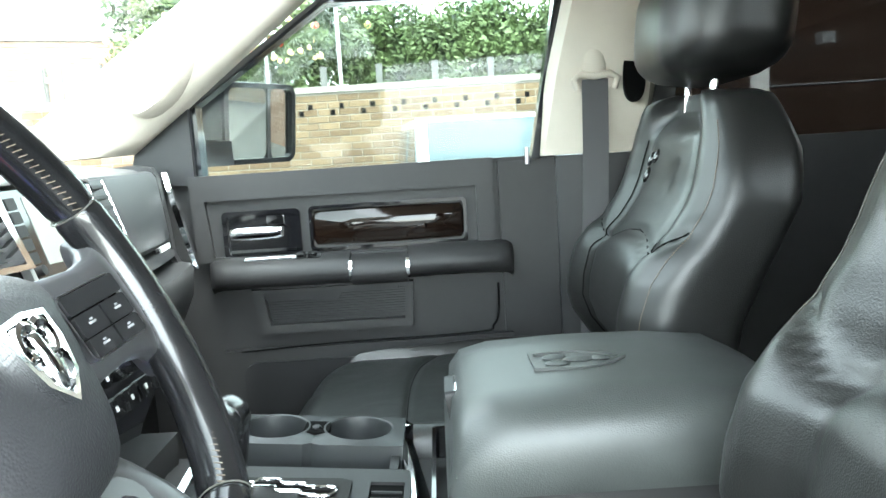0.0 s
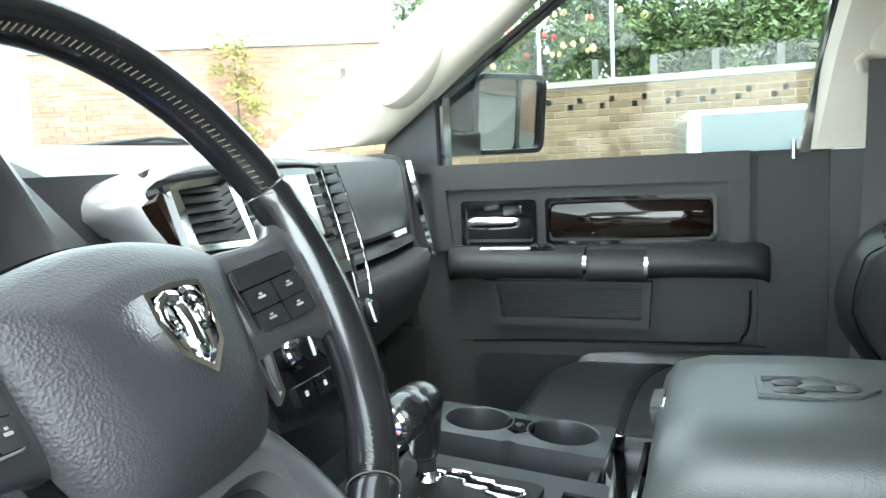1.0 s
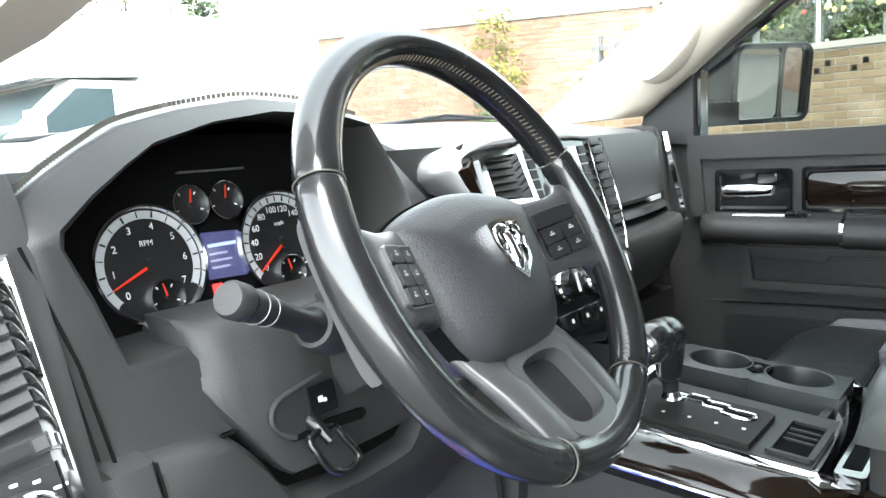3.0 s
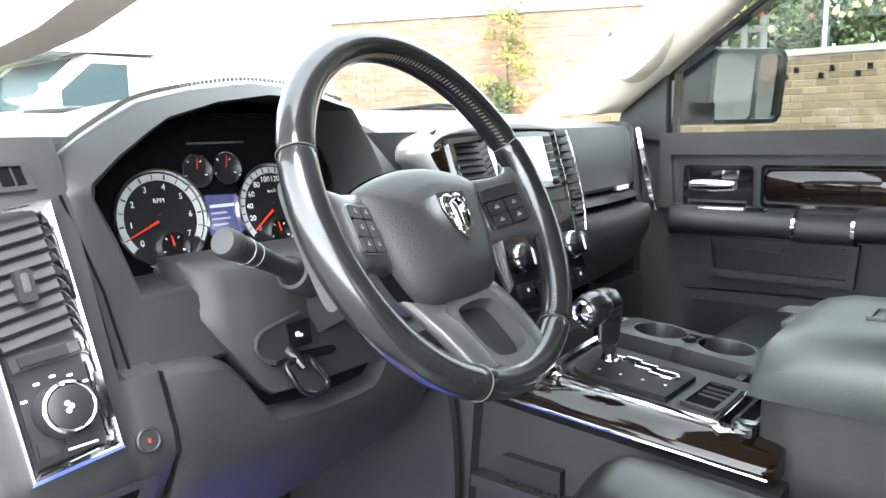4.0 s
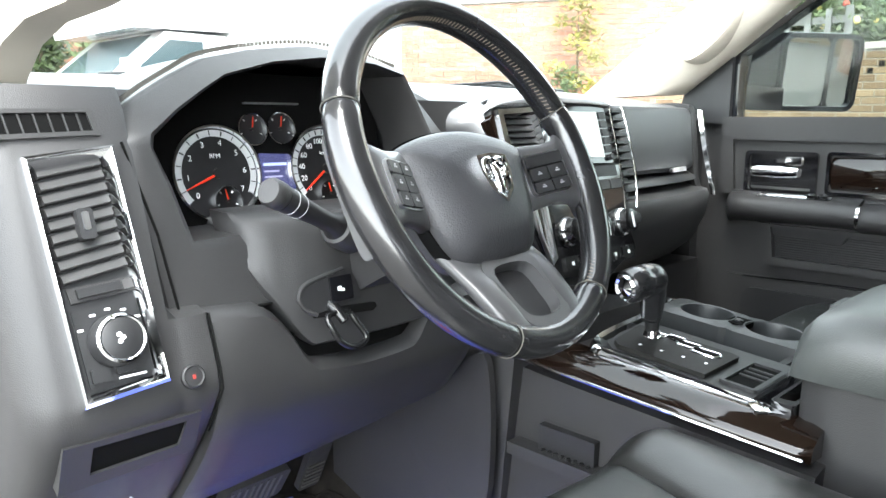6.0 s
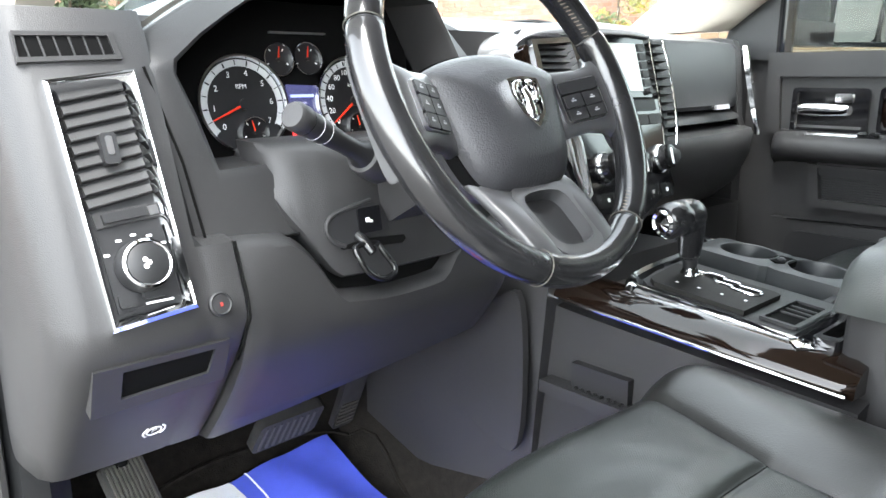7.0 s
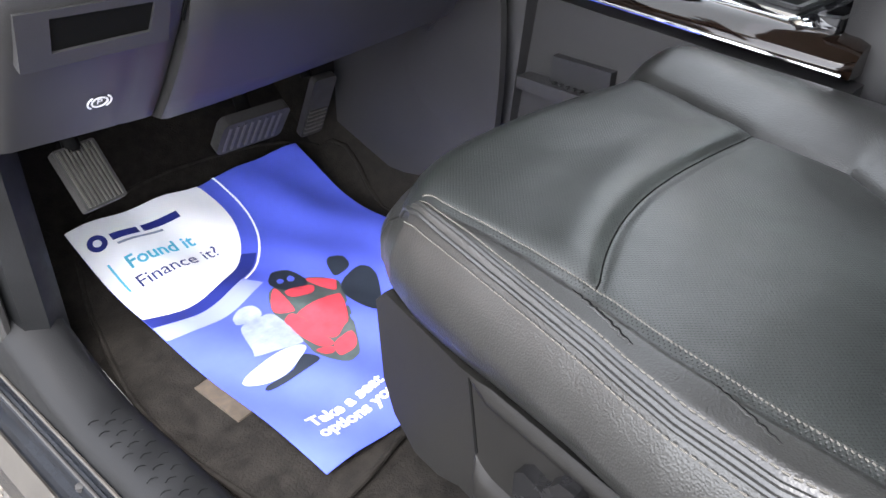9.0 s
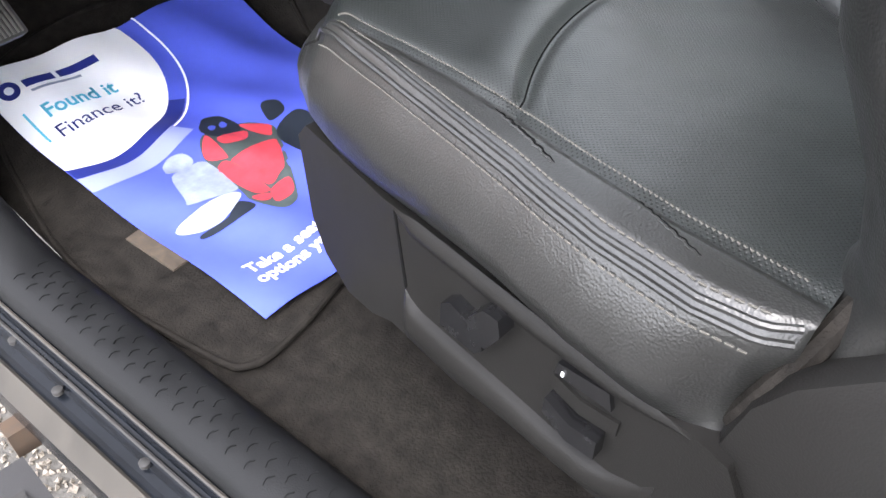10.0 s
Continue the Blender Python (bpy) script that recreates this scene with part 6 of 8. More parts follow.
part("upper_field", prism(B(), [E_(0.305, 0.600), E_(-0.26, 0.600), E_(-0.26, 0.732), E_(0.315, 0.732)], -0.014, 0.0), PLASTIC, pd, m=DX)
hb = part("handle_bezel", frame_prism(B(), rrect(-0.278, -0.115, 0.603, 0.704, 0.010), rrect(-0.268, -0.125, 0.612, 0.695, 0.006), -0.02, 0.009), GLOSS, pd, "gloss black handle bezel", m=DX, bevel=0.003)
part("handle_well", prism(B(), rrect(-0.270, -0.123, 0.610, 0.697, 0.006), -0.03, 0.0022), GLOSS, hb, m=DX)
part("door_handle", skin(B(), [[(x, 0.656 + dy * h, 0.008 + dz * 0.008) for dy, dz in ((-1, -1), (-1, 0.4), (-0.5, 1), (0.5, 1), (1, 0.4), (1, -1))] for x, h in ((-0.262, 0.010), (-0.25, 0.0125), (-0.20, 0.0130), (-0.165, 0.011), (-0.155, 0.010))]), CHROME, hb, "chrome pull handle", m=DX)
part("lock_lever", prism(B(), rrect(-0.185, -0.150, 0.672, 0.692, 0.004), -0.004, 0.009), CHROME, hb, m=DX, bevel=0.002)
part("handle_rib", prism(B(), rrect(-0.266, -0.128, 0.616, 0.622, 0.002), -0.002, 0.005), CHROME, hb, m=DX, bevel=0.001)
part("wood_frame", frame_prism(B(), rrect(-0.097, 0.234, 0.611, 0.706, 0.010), rrect(-0.090, 0.227, 0.618, 0.699, 0.008), -0.01, 0.008), GLOSS, pd, m=DX, bevel=0.003, seg=3)
crown = [k / 8 for k in range(-8, 9)]
part("wood_panel", skin(B(), [[(x, 0.6585 + 0.0405 * v, zz - 0.011 * v * v) for v in crown] + [(x, 0.699, -0.012), (x, 0.618, -0.012)] for x, zz in ((-0.0905, 0.003), (-0.084, 0.0085), (0.0, 0.0095), (0.14, 0.0095), (0.221, 0.0085), (0.2275, 0.003))]), WOOD, pd, "glossy dark wood inlay", m=DX, sharp=60)
def arm_ring(y, k, top):
    """Cross-section of the door armrest; k draws it in towards the door, top is its height."""
    pts = ((0.830, 0.0), (0.806, 0.003), (0.772, -0.006), (0.758, -0.017), (0.752, -0.032), (0.754, -0.045), (0.766, -0.056), (0.830, -0.072))
    return [(0.812 + (x - 0.812) * k if x < 0.82 else x, y, top + dz) for x, dz in pts]


ar = part("armrest", skin(B(), [arm_ring(y, k, z) for y, k, z in ((0.314, 0.10, 0.596), (0.308, 0.45, 0.602), (0.292, 0.82, 0.605), (0.262, 0.97, 0.606), (0.20, 1.0, 0.606), (0.014, 1.0, 0.606))]), PLASTIC, pd, "soft grey door armrest", sharp=50)
part("armrest_grip", skin(B(), [arm_ring(y, 0.97, 0.599) for y in (0.012, -0.04, -0.104)]), PLASTIC, ar, "lower grip stretch", sharp=50)
part("armrest_rear", skin(B(), [arm_ring(y, k, z) for y, k, z in ((-0.106, 1.0, 0.610), (-0.20, 1.0, 0.611), (-0.29, 0.98, 0.610), (-0.315, 0.80, 0.606), (-0.326, 0.40, 0.598))]), PLASTIC, ar, "raised rear stretch", sharp=50)
for y in (0.012, -0.1055):
    part("armrest_band", skin(B(), [[(x, yy, z) for x, z in ((0.757, 0.592), (0.7505, 0.574), (0.7525, 0.560), (0.764, 0.549), (0.768, 0.556), (0.760, 0.575), (0.764, 0.590))] for yy in (y - 0.0035, y + 0.0035)]), CHROME, ar, "chrome band", sharp=50)
SWP = basis((0.789, 0.155, 0.6028), (0, -1, 0), (0.963, 0, 0.268))
part("switch_strip", prism(B(), rrect(-0.080, 0.080, -0.015, 0.011, 0.004), -0.004, 0.002), GLOSS, ar, "gloss black switch strip", m=SWP, bevel=0.001)
for k in (0, 1):
    part("window_switch", prism(B(), rrect(0.030 + 0.024 * k, 0.048 + 0.024 * k, -0.010, 0.007, 0.003), 0.001, 0.009), SWITCH, ar, "black rocker switch", m=SWP, bevel=0.003)
# pocket
part("pocket_rim", frame_prism(B(), [E_(0.215, 0.440), E_(-0.105, 0.440), E_(-0.112, 0.535), E_(0.230, 0.535)], [E_(0.195, 0.458), E_(-0.090, 0.458), E_(-0.095, 0.528), E_(0.205, 0.528)], -0.014, 0.014), PLASTIC, pd, m=DX, bevel=0.009, seg=4)
for i in range(12):
    part("pocket_rib", prism(B(), [E_(0.198, 0.459 + 0.0055 * i), E_(-0.092, 0.459 + 0.0055 * i), E_(-0.092, 0.4615 + 0.0055 * i), E_(0.198, 0.4615 + 0.0055 * i)], -0.008, -0.0035), PLASTIC_D, pd, m=DX)
part("pocket_floor", prism(B(), [E_(0.200, 0.452), E_(-0.095, 0.452), E_(-0.098, 0.530), E_(0.212, 0.530)], -0.014, -0.006), PLASTIC_D, pd, m=DX)
part("pull_cup", prism(B(), [E_(0.205, 0.512), E_(0.05, 0.505), E_(0.04, 0.520), E_(-0.08, 0.522), E_(-0.08, 0.545), E_(0.21, 0.545)], -0.010, 0.006), PLASTIC_D, pd, m=DX, bevel=0.002)
part("lower_step", prism(B(), [E_(0.37, 0.12), E_(-0.32, 0.12), E_(-0.32, 0.410), E_(0.30, 0.405)], -0.014, 0.010), PLASTIC, pd, m=DX, bevel=0.008)
part("bottle_pocket", prism(B(), rrect(-0.26, 0.05, 0.18, 0.38, 0.03), 0.008, 0.016), PLASTIC_D, pd, m=DX, bevel=0.004)
part("panel_joint", tube(B(), smooth_path([(0.801, 0.262, 0.404), (0.801, 0.05, 0.412), (0.801, -0.24, 0.416), (0.801, -0.278, 0.430), (0.801, -0.290, 0.46), (0.801, -0.292, 0.52)], 6), 0.0022, 6), BLACKHOLE, pd, "dark joint line")
part("rear_edge", prism(B(), [E_(-0.305, 0.12), E_(-0.43, 0.12), E_(-0.43, 0.775), E_(-0.305, 0.772)], -0.014, -0.002), PLASTIC, pd, m=DX, bevel=0.006)
part("lock_pin", tube(B(), [(0.80, -0.365, 0.765), (0.80, -0.365, 0.800)], [0.005, 0.004], 12), SILVER, pd)
sail = [E_(0.46, 0.775), E_(0.325, 0.762), E_(0.325, 0.935), E_(0.345, 0.945), E_(0.43, 0.880)]
part("sail_panel", prism(B(), sail, -0.05, 0.010), PLASTIC_D, pd, "black corner panel", m=DX, bevel=0.006)
# black window frame and pane
wf = [E_(0.325, 0.765), E_(-0.395, 0.775), E_(-0.470, 1.13), E_(0.02, 1.14), E_(0.325, 0.935)]
wfi = [E_(0.313, 0.765), E_(-0.376, 0.775), E_(-0.440, 1.11), E_(0.03, 1.115), E_(0.313, 0.925)]
part("window_frame", frame_prism(B(), wf, wfi, -0.05, -0.005), PAINT, pd, m=DX, bevel=0.004)
wp = part("pane", prism(B(), wfi, -0.036, -0.031), SIDEGLASS, pd, "clear side glass", m=DX)
wp.visible_shadow = False
# exterior mirror
mr = thing("door_mirror", (1.05, 0.32, 0.80), "black towing mirror with two glasses outside the passenger window", "mirror")
MX = basis((1.23, 0.285, 0.905), (0.80, -0.60, 0.0), (-0.075, -0.10, 1))
shell = rrect(-0.195, 0.124, -0.106, 0.104, 0.040, 6)
MIRRORB = material("dark_blue_housing", (0.0022, 0.0027, 0.0042), 0.30, spec=0.2)
part("mirror_body", skin(B(), [[(x * f + dx, y * f, z) for x, y in shell] for f, dx, z in ((0.55, -0.05, -0.150), (0.86, -0.02, -0.120), (0.97, -0.005, -0.070), (1.0, 0.0, -0.020), (0.985, 0.0, 0.002))]), MIRRORB, mr, "black mirror housing", m=MX, sharp=60)
rim_o = rrect(-0.112, 0.124, -0.104, 0.102, 0.030, 6)
part("mirror_rim", frame_prism(B(), rim_o, inset(rim_o, 0.013), -0.01, 0.014), MIRRORB, mr, m=MX, bevel=0.006, seg=3)
part("mirror_glass", prism(B(), rrect(-0.104, 0.031, -0.096, 0.094, 0.030, 5), -0.004, 0.0045), MIRROR, mr, "flat mirror glass", m=MX)
part("mirror_bar", box(B(), 0.031, 0.041, -0.096, 0.094, -0.004, 0.008), PLASTIC_D, mr, m=MX)
part("convex_glass", prism(B(), rrect(0.041, 0.116, -0.096, 0.094, 0.022, 5), -0.004, 0.0045), MIRROR, mr, "narrow convex glass", m=MX @ T(0.08, 0, 0) @ Matrix.Rotation(radians(5), 4, "Y") @ T(-0.08, 0, 0))
part("mirror_arm", box(B(), 0.86, 1.14, 0.33, 0.40, 0.80, 0.86), MIRRORB, mr, bevel=0.02, seg=3)

# B-pillar, belt and rear door on the passenger side
bp = thing("pillar_3", (0.80, -0.50, 0.0), "beige upper and dark grey lower door pillar", "pillar", kind="structure")
part("lower_cover", skin(B(), [[(0.86, -0.425, z), (0.805, -0.425, z), (0.79, -0.45, z), (0.785, -0.60, z), (0.86, -0.63, z)] for z in (0.05, 0.40, 0.778)]), PLASTIC, bp, "dark grey lower cover", bevel=0.006)
part("upper_cover", skin(B(), [[(0.845 - 0.10 * f, -0.385 - 0.085 * f, z), (0.800 - 0.10 * f, -0.400 - 0.085 * f, z), (0.785 - 0.10 * f, -0.44 - 0.08 * f, z), (0.780 - 0.10 * f, -0.60 - 0.04 * f, z), (0.84 - 0.10 * f, -0.63 - 0.04 * f, z)] for z, f in ((0.780, 0), (0.95, 0.35), (1.10, 0.75), (1.22, 1.05))]), BEIGE, bp, "beige upper cover", bevel=0.008)
slot = [(0.598 + 0.0 + 0.022 * math.cos(a) - 0.020, 0.928 + 0.052 * math.copysign(abs(math.sin(a)) ** 0.7, math.sin(a))) for a in [2 * math.pi * k / 28 for k in range(28)]]
# the cover is uncut: a black oval plate stands for its shaded opening
part("belt_slot_shade", prism(B(), slot, -0.02, 0.006), BLACKHOLE, bp, "black oval plate painted as the shaded belt opening", m=Matrix.Translation((-0.025, 0, 0)) @ basis((0.776, 0, 0), (0, -1, 0), (0, 0, 1)))
sb = thing("seat_belt", (0.77, -0.50, 0.60), "grey seat belt hanging from a beige shoulder anchor", "seat belt")
part("anchor", skin(B(), [[(0.752 + 0.012 * math.cos(a) * w, -0.500 + 0.026 * w * math.sin(a), z) for a in [2 * math.pi * k / 16 for k in range(16)]] for z, w in ((0.925, 0.5), (0.935, 0.9), (0.97, 1.0), (1.0, 0.95), (1.012, 0.6))]), BEIGE, sb, "beige plastic anchor")
part("belt_loop", tube(B(), [(0.748, -0.465, 0.905), (0.744, -0.458, 0.925), (0.744, -0.470, 0.935), (0.744, -0.50, 0.930), (0.744, -0.53, 0.935), (0.744, -0.545, 0.925), (0.748, -0.538, 0.905)], 0.007, 10), BEIGE, sb)
part("webbing", skin(B(), [[(x, y - 0.026, z), (x, y + 0.026, z), (x - 0.002, y + 0.026, z), (x - 0.002, y - 0.026, z)] for x, y, z in ((0.748, -0.500, 0.925), (0.745, -0.497, 0.80), (0.742, -0.490, 0.65), (0.735, -0.478, 0.50), (0.73, -0.47, 0.2))]), WEBBING, sb, "grey woven belt")
rd = thing("door_2", (0.82, -1.0, 0.0), "dark rear passenger door with tinted glass", "door", kind="structure")
part("rear_panel", box(B(), 0.80, 0.86, -1.52, -0.63, 0.05, 0.775), PLASTIC_D, rd, bevel=0.01)
wr = [(-1.46, 0.79), (-0.66, 0.79), (-0.70, 1.12), (-1.40, 1.12)]
part("rear_glass", prism(B(), [(-y, z) for y, z in reversed(wr)], -0.03, -0.025), TINTED, rd, "dark tinted glass", m=basis((0.812, 0, 0), (0, -1, 0), (0, 0, 1)))
part("rear_frame", skin(B(), [[(x, -0.62, 0.775), (x, -0.64, 1.16), (x, -1.48, 1.16), (x, -1.54, 0.775)] for x in (0.80, 0.84)] + [[(x, -0.665, 0.79), (x, -0.70, 1.12), (x, -1.40, 1.12), (x, -1.46, 0.79)] for x in (0.84, 0.80)], closed=True), PLASTIC_D, rd)
part("back_glass_frame", box(B(), -0.70, 0.76, -1.60, -1.57, 0.80, 1.22), PLASTIC_D, rd)

# ---------------------------------------------------------------- driver sill, mat, paper and pedals
sl = thing("door_sill", (-0.78, -0.1, 0.0), "textured dark grey sill plate along the driver opening", "sill", kind="structure")
XS = lambda y: -0.7330 - 0.088 * (y - 0.042)   # inner edge of the sill, not quite parallel to the cab
rings = []
for y in (0.62, 0.45, 0.36, 0.30, 0.25, 0.15, 0.0, -0.2, -0.4, -0.9):
    k = 0.55 * max(0.0, y - 0.27) ** 1.1
    x = XS(y)
    rings.append([(x + 0.016, y, -0.02), (x + 0.010, y, 0.018 + k), (x + 0.002, y, 0.030 + k), (x - 0.010, y, 0.034 + k), (x - 0.035, y, 0.033 + k), (x - 0.055, y, 0.026 + k), (x - 0.062, y, 0.014 + k), (x - 0.064, y, -0.03)])
part("sill_plate", skin(B(), rings), SILLPL, sl, "grained sill plate", sharp=50)
tb = B()
for i in range(40):
    for j in range(3):
        cy_ = 0.24 - 0.024 * i - 0.012 * (j % 2)
        cx_ = XS(cy_) - 0.014 - 0.013 * j
        q = [(cx_ + dx, cy_ + 0.0035 * math.cos(dx * 240), 0.0345 - 0.10 * max(0.0, XS(cy_) - cx_ - 0.035)) for dx in (-0.006, -0.003, 0.0, 0.003, 0.006)]
        tube(tb, q, 0.0006, 4)
part("sill_tread", tb, SILLPL, sl, "fine raised tread arcs")
rings = []
for y in (0.70, 0.30, -0.2, -1.0):
    x = XS(y)
    rings.append([(x + dx, y, z) for dx, z in ((-0.060, 0.006), (-0.068, 0.002), (-0.070, -0.008), (-0.080, -0.012), (-0.084, -0.020), (-0.092, -0.022), (-0.097, -0.030), (-0.098, -0.034), (-0.096, -0.25), (-0.04, -0.26), (-0.05, -0.02))])
part("rocker", skin(B(), rings), ROCKER, sl, "glossy dark painted rocker", bevel=0.0015)
STRIPM = material("dusty_flange", (0.030, 0.026, 0.021), 0.6, wear=0.35, wear_scale=26)
part("rocker_flange", skin(B(), [[(XS(y) + dx, y, z) for dx, z in ((-0.097, -0.034), (-0.101, -0.031), (-0.118, -0.058), (-0.116, -0.064), (-0.100, -0.060))] for y in (0.70, -1.0)]), STRIPM, sl, "dusty brown lower flange")
for dx, z, r, mt_, nm in ((-0.066, 0.006, 0.0022, STRIPM, "thin worn edge"), (-0.077, -0.007, 0.0022, RUBBER, "rubber seal")):
    part("rocker_bead", tube(B(), [(XS(y) + dx, y, z) for y in (0.66, 0.3, -0.2, -1.0)], r, 6), mt_, sl, nm)
for y, dx in ((0.21, -0.080), (0.115, -0.088), (-0.02, -0.084), (0.16, -0.073)):
    part("drain_plug", lathe(B(), [(0.0055, -0.003), (0.0055, 0.002), (0.0035, 0.003), (0.0, 0.003)], 14), RUBBER, sl, m=Matrix.Translation((XS(y) + dx, y, -0.014)))
rbd = thing("running_board", (-0.98, 0.05, -0.33), "grey ribbed side step below the sill", "side step")
part("step_bar", box(B(), -1.06, -0.872, -0.9, 0.315, -0.35, -0.305), PLASTIC, rbd, bevel=0.02, seg=3)
for i in range(12):
    part("step_rib", box(B(), -1.030, -0.895, 0.235 - 0.05 * i, 0.262 - 0.05 * i, -0.308, -0.300), RUBBER, rbd, bevel=0.003)
part("step_bracket", box(B(), -0.875, -0.80, 0.335, 0.365, -0.33, -0.28), material("rusty_bracket", (0.05, 0.032, 0.02), 0.8, wear=0.4, wear_scale=40), rbd, bevel=0.004)

mat_o = smooth_path([(-0.712, 0.42, 0), (-0.733, 0.284, 0), (-0.731, 0.165, 0), (-0.716, 0.079, 0), (-0.699, 0.006, 0), (-0.685, -0.012, 0), (-0.660, -0.017, 0), (-0.600, -0.006, 0), (-0.50, 0.020, 0), (-0.32, 0.035, 0), (-0.225, 0.045, 0), (-0.205, 0.10, 0), (-0.205, 0.40, 0), (-0.205, 0.62, 0), (-0.45, 0.66, 0), (-0.64, 0.62, 0), (-0.69, 0.52, 0)], 6, closed=True)
bm = B()
rings = [[(p.x, p.y, floor_z(p.x, p.y) + 0.002) for p in mat_o], [(p.x, p.y, floor_z(p.x, p.y) + 0.010) for p in mat_o]]
for f in [0.985 - 0.075 * k for k in range(13)]:
    rings.append([(-0.45 + (p.x + 0.45) * f, 0.30 + (p.y - 0.30) * f, floor_z(-0.45 + (p.x + 0.45) * f, 0.30 + (p.y - 0.30) * f) + 0.010) for p in mat_o])
skin(bm, rings, caps=False)
mt = thing("floor_mat", (-0.45, 0.3, 0.0), "black carpet floor mat, dusty, under a paper mat", "floor mat")
part("mat_sheet", bm, CARPET, mt, sharp=60)
part("mat_binding", tube(B(), [(p.x, p.y, floor_z(p.x, p.y) + 0.008) for p in mat_o], 0.0042, 8, closed=True), CARPET, mt, "rolled edge binding")
part("mat_label", prism(B(), [(-0.672, 0.240), (-0.650, 0.245), (-0.640, 0.158), (-0.663, 0.155)], 0.010, 0.0125), material("worn_label", (0.055, 0.042, 0.03), 0.8, wear=0.5, wear_scale=90), mt, "frayed woven label")

# paper mat: a gently creased sheet, printed with flat ink shapes on it
PO, PX, PY = Vector((-0.676, 0.597)), Vector((0.418, 0.020)), Vector((0.036, -0.582))


def paper_at(a, b, lift=0.0):
    """a 0..1 across from the logo edge, b 0..1 down the sheet."""
    p = PO + PX * a + PY * b
    w = 0.003 * math.sin(9 * a + 3 * b) * math.sin(7 * b + 1) + 0.003 * math.sin(21 * a - 13 * b)
    w += 0.010 * math.exp(-((a - 0.75) / 0.12) ** 2) * math.sin(math.pi * b * 1.5) ** 2 * 0.6
    w += 0.007 * abs((a * 2.3 + b * 1.9) % 1.0 - 0.5) * blend(0, 1, (a - 0.45) / 0.2) + 0.004 * abs((b * 4.1 - a * 1.2) % 1.0 - 0.5) * blend(0, 1, (a - 0.3) / 0.3)
    base = sum(floor_z(min(-0.21, p.x), p.y + 0.015 * k) for k in range(-3, 4)) / 7
    return Vector((p.x, p.y, base + 0.022 + w + lift))


def paper_ink(name, f, nu, nv, mat, label="", lift=0.0012, m=None):
    bm = B()
    vs = [[bm.verts.new(paper_at(*f(i / nu, j / nv), lift)) for j in range(nv + 1)] for i in range(nu + 1)]
    for i in range(nu):
        for j in range(nv):
            bm.faces.new((vs[i][j], vs[i + 1][j], vs[i + 1][j + 1], vs[i][j + 1]))
    return part(name, bm, mat, pm, label)


PBLUE = material("blue_paper", (0.075, 0.105, 0.56), 0.42, wear=0.18, wear_scale=6)
PWHITE = material("white_ink", (0.88, 0.89, 0.92), 0.45)
PPALE = material("pale_blue_ink", (0.26, 0.30, 0.58), 0.5)
PNAVY = material("navy_ink", (0.018, 0.028, 0.20), 0.5)
PCYAN = material("cyan_ink", (0.10, 0.55, 0.72), 0.5)
PRED = material("red_ink", (0.50, 0.05, 0.07), 0.45, wear=0.3, wear_scale=40)
PGREY = material("grey_ink", (0.24, 0.28, 0.38), 0.5, wear=0.3, wear_scale=40)
PTRIM = material("grey_green_ink", (0.055, 0.075, 0.075), 0.45, wear=0.3, wear_scale=40)
PPALE2 = material("pale_grey_ink", (0.33, 0.38, 0.49), 0.5, wear=0.15, wear_scale=30)
PBLACK = material("black_ink", (0.015, 0.02, 0.03), 0.45)
pm = thing("paper_mat", (-0.45, 0.3, 0.0), "blue printed paper mat with car seats and white lettering", "paper mat")
bm = grid(B(), lambda u, v: paper_at(u, v), 40, 56, 0.0006)
part("sheet", bm, PBLUE, pm, "creased blue paper")
def sector(cx, cy, r0, r1, a0, a1):
    def f(u, v):
        r, a = r0 + (r1 - r0) * u, radians(a0 + (a1 - a0) * v)
        return min(1, max(0.0, cx + r * math.cos(a))), min(1, max(0.0, cy + r * math.sin(a) * 0.717))
    return f
paper_ink("white_panel", sector(0.14, 0.085, 0.0, 0.40, -180, 180), 12, 72, PWHITE, "white round panel")
paper_ink("pale_band", sector(0.14, 0.085, 0.455, 0.535, 62, 118), 2, 24, PPALE, lift=0.0016)
paper_ink("navy_band", sector(0.14, 0.085, 0.40, 0.455, 40, 118), 4, 36, PNAVY, lift=0.0020)
paper_ink("thin_ring", sector(0.14, 0.085, 0.462, 0.470, -30, 62), 1, 40, PWHITE, lift=0.0024)


def paper_text(text, a, b, size, mat, bold=0.0, align="LEFT"):
    """Lettering laid on the sheet, bent to its surface."""
    ob = lettering("print", text, size, Matrix.Identity(4), mat, pm, align, bold)
    for v in ob.data.vertices:
        q = paper_at(a + v.co.x / PX.length + pm.location.x / PX.length, b - (v.co.y + pm.location.y) / PY.length, 0.0034)
        v.co = q - pm.location
    return ob


paper_text("Found it", 0.10, 0.160, 0.031, PCYAN, 0.0006)
paper_text("Finance it?", 0.085, 0.222, 0.031, PNAVY)
paper_ink("rule", lambda u, v: (0.045 + 0.008 * u, 0.135 + 0.10 * v), 1, 10, PCYAN, lift=0.0026)
paper_ink("logo_disc", sector(0.065, 0.070, 0.015, 0.034, 0, 360), 2, 20, PNAVY, lift=0.0026)
for i in range(2):
    paper_ink("logo_bar", lambda u, v, i=i: (0.115 + 0.115 * i + (0.10 if i == 0 else 0.145) * u, 0.060 + 0.022 * v), 6, 3, PNAVY, lift=0.0026)
paper_ink("logo_bar", lambda u, v: (0.12 + 0.17 * u, 0.092 + 0.007 * v), 6, 1, PGREY, lift=0.0026)
paper_text("Take a seat", 0.075, 0.885, 0.0235, PWHITE, 0.0008)
paper_text("options you", 0.070, 0.922, 0.0235, PWHITE, 0.0008)


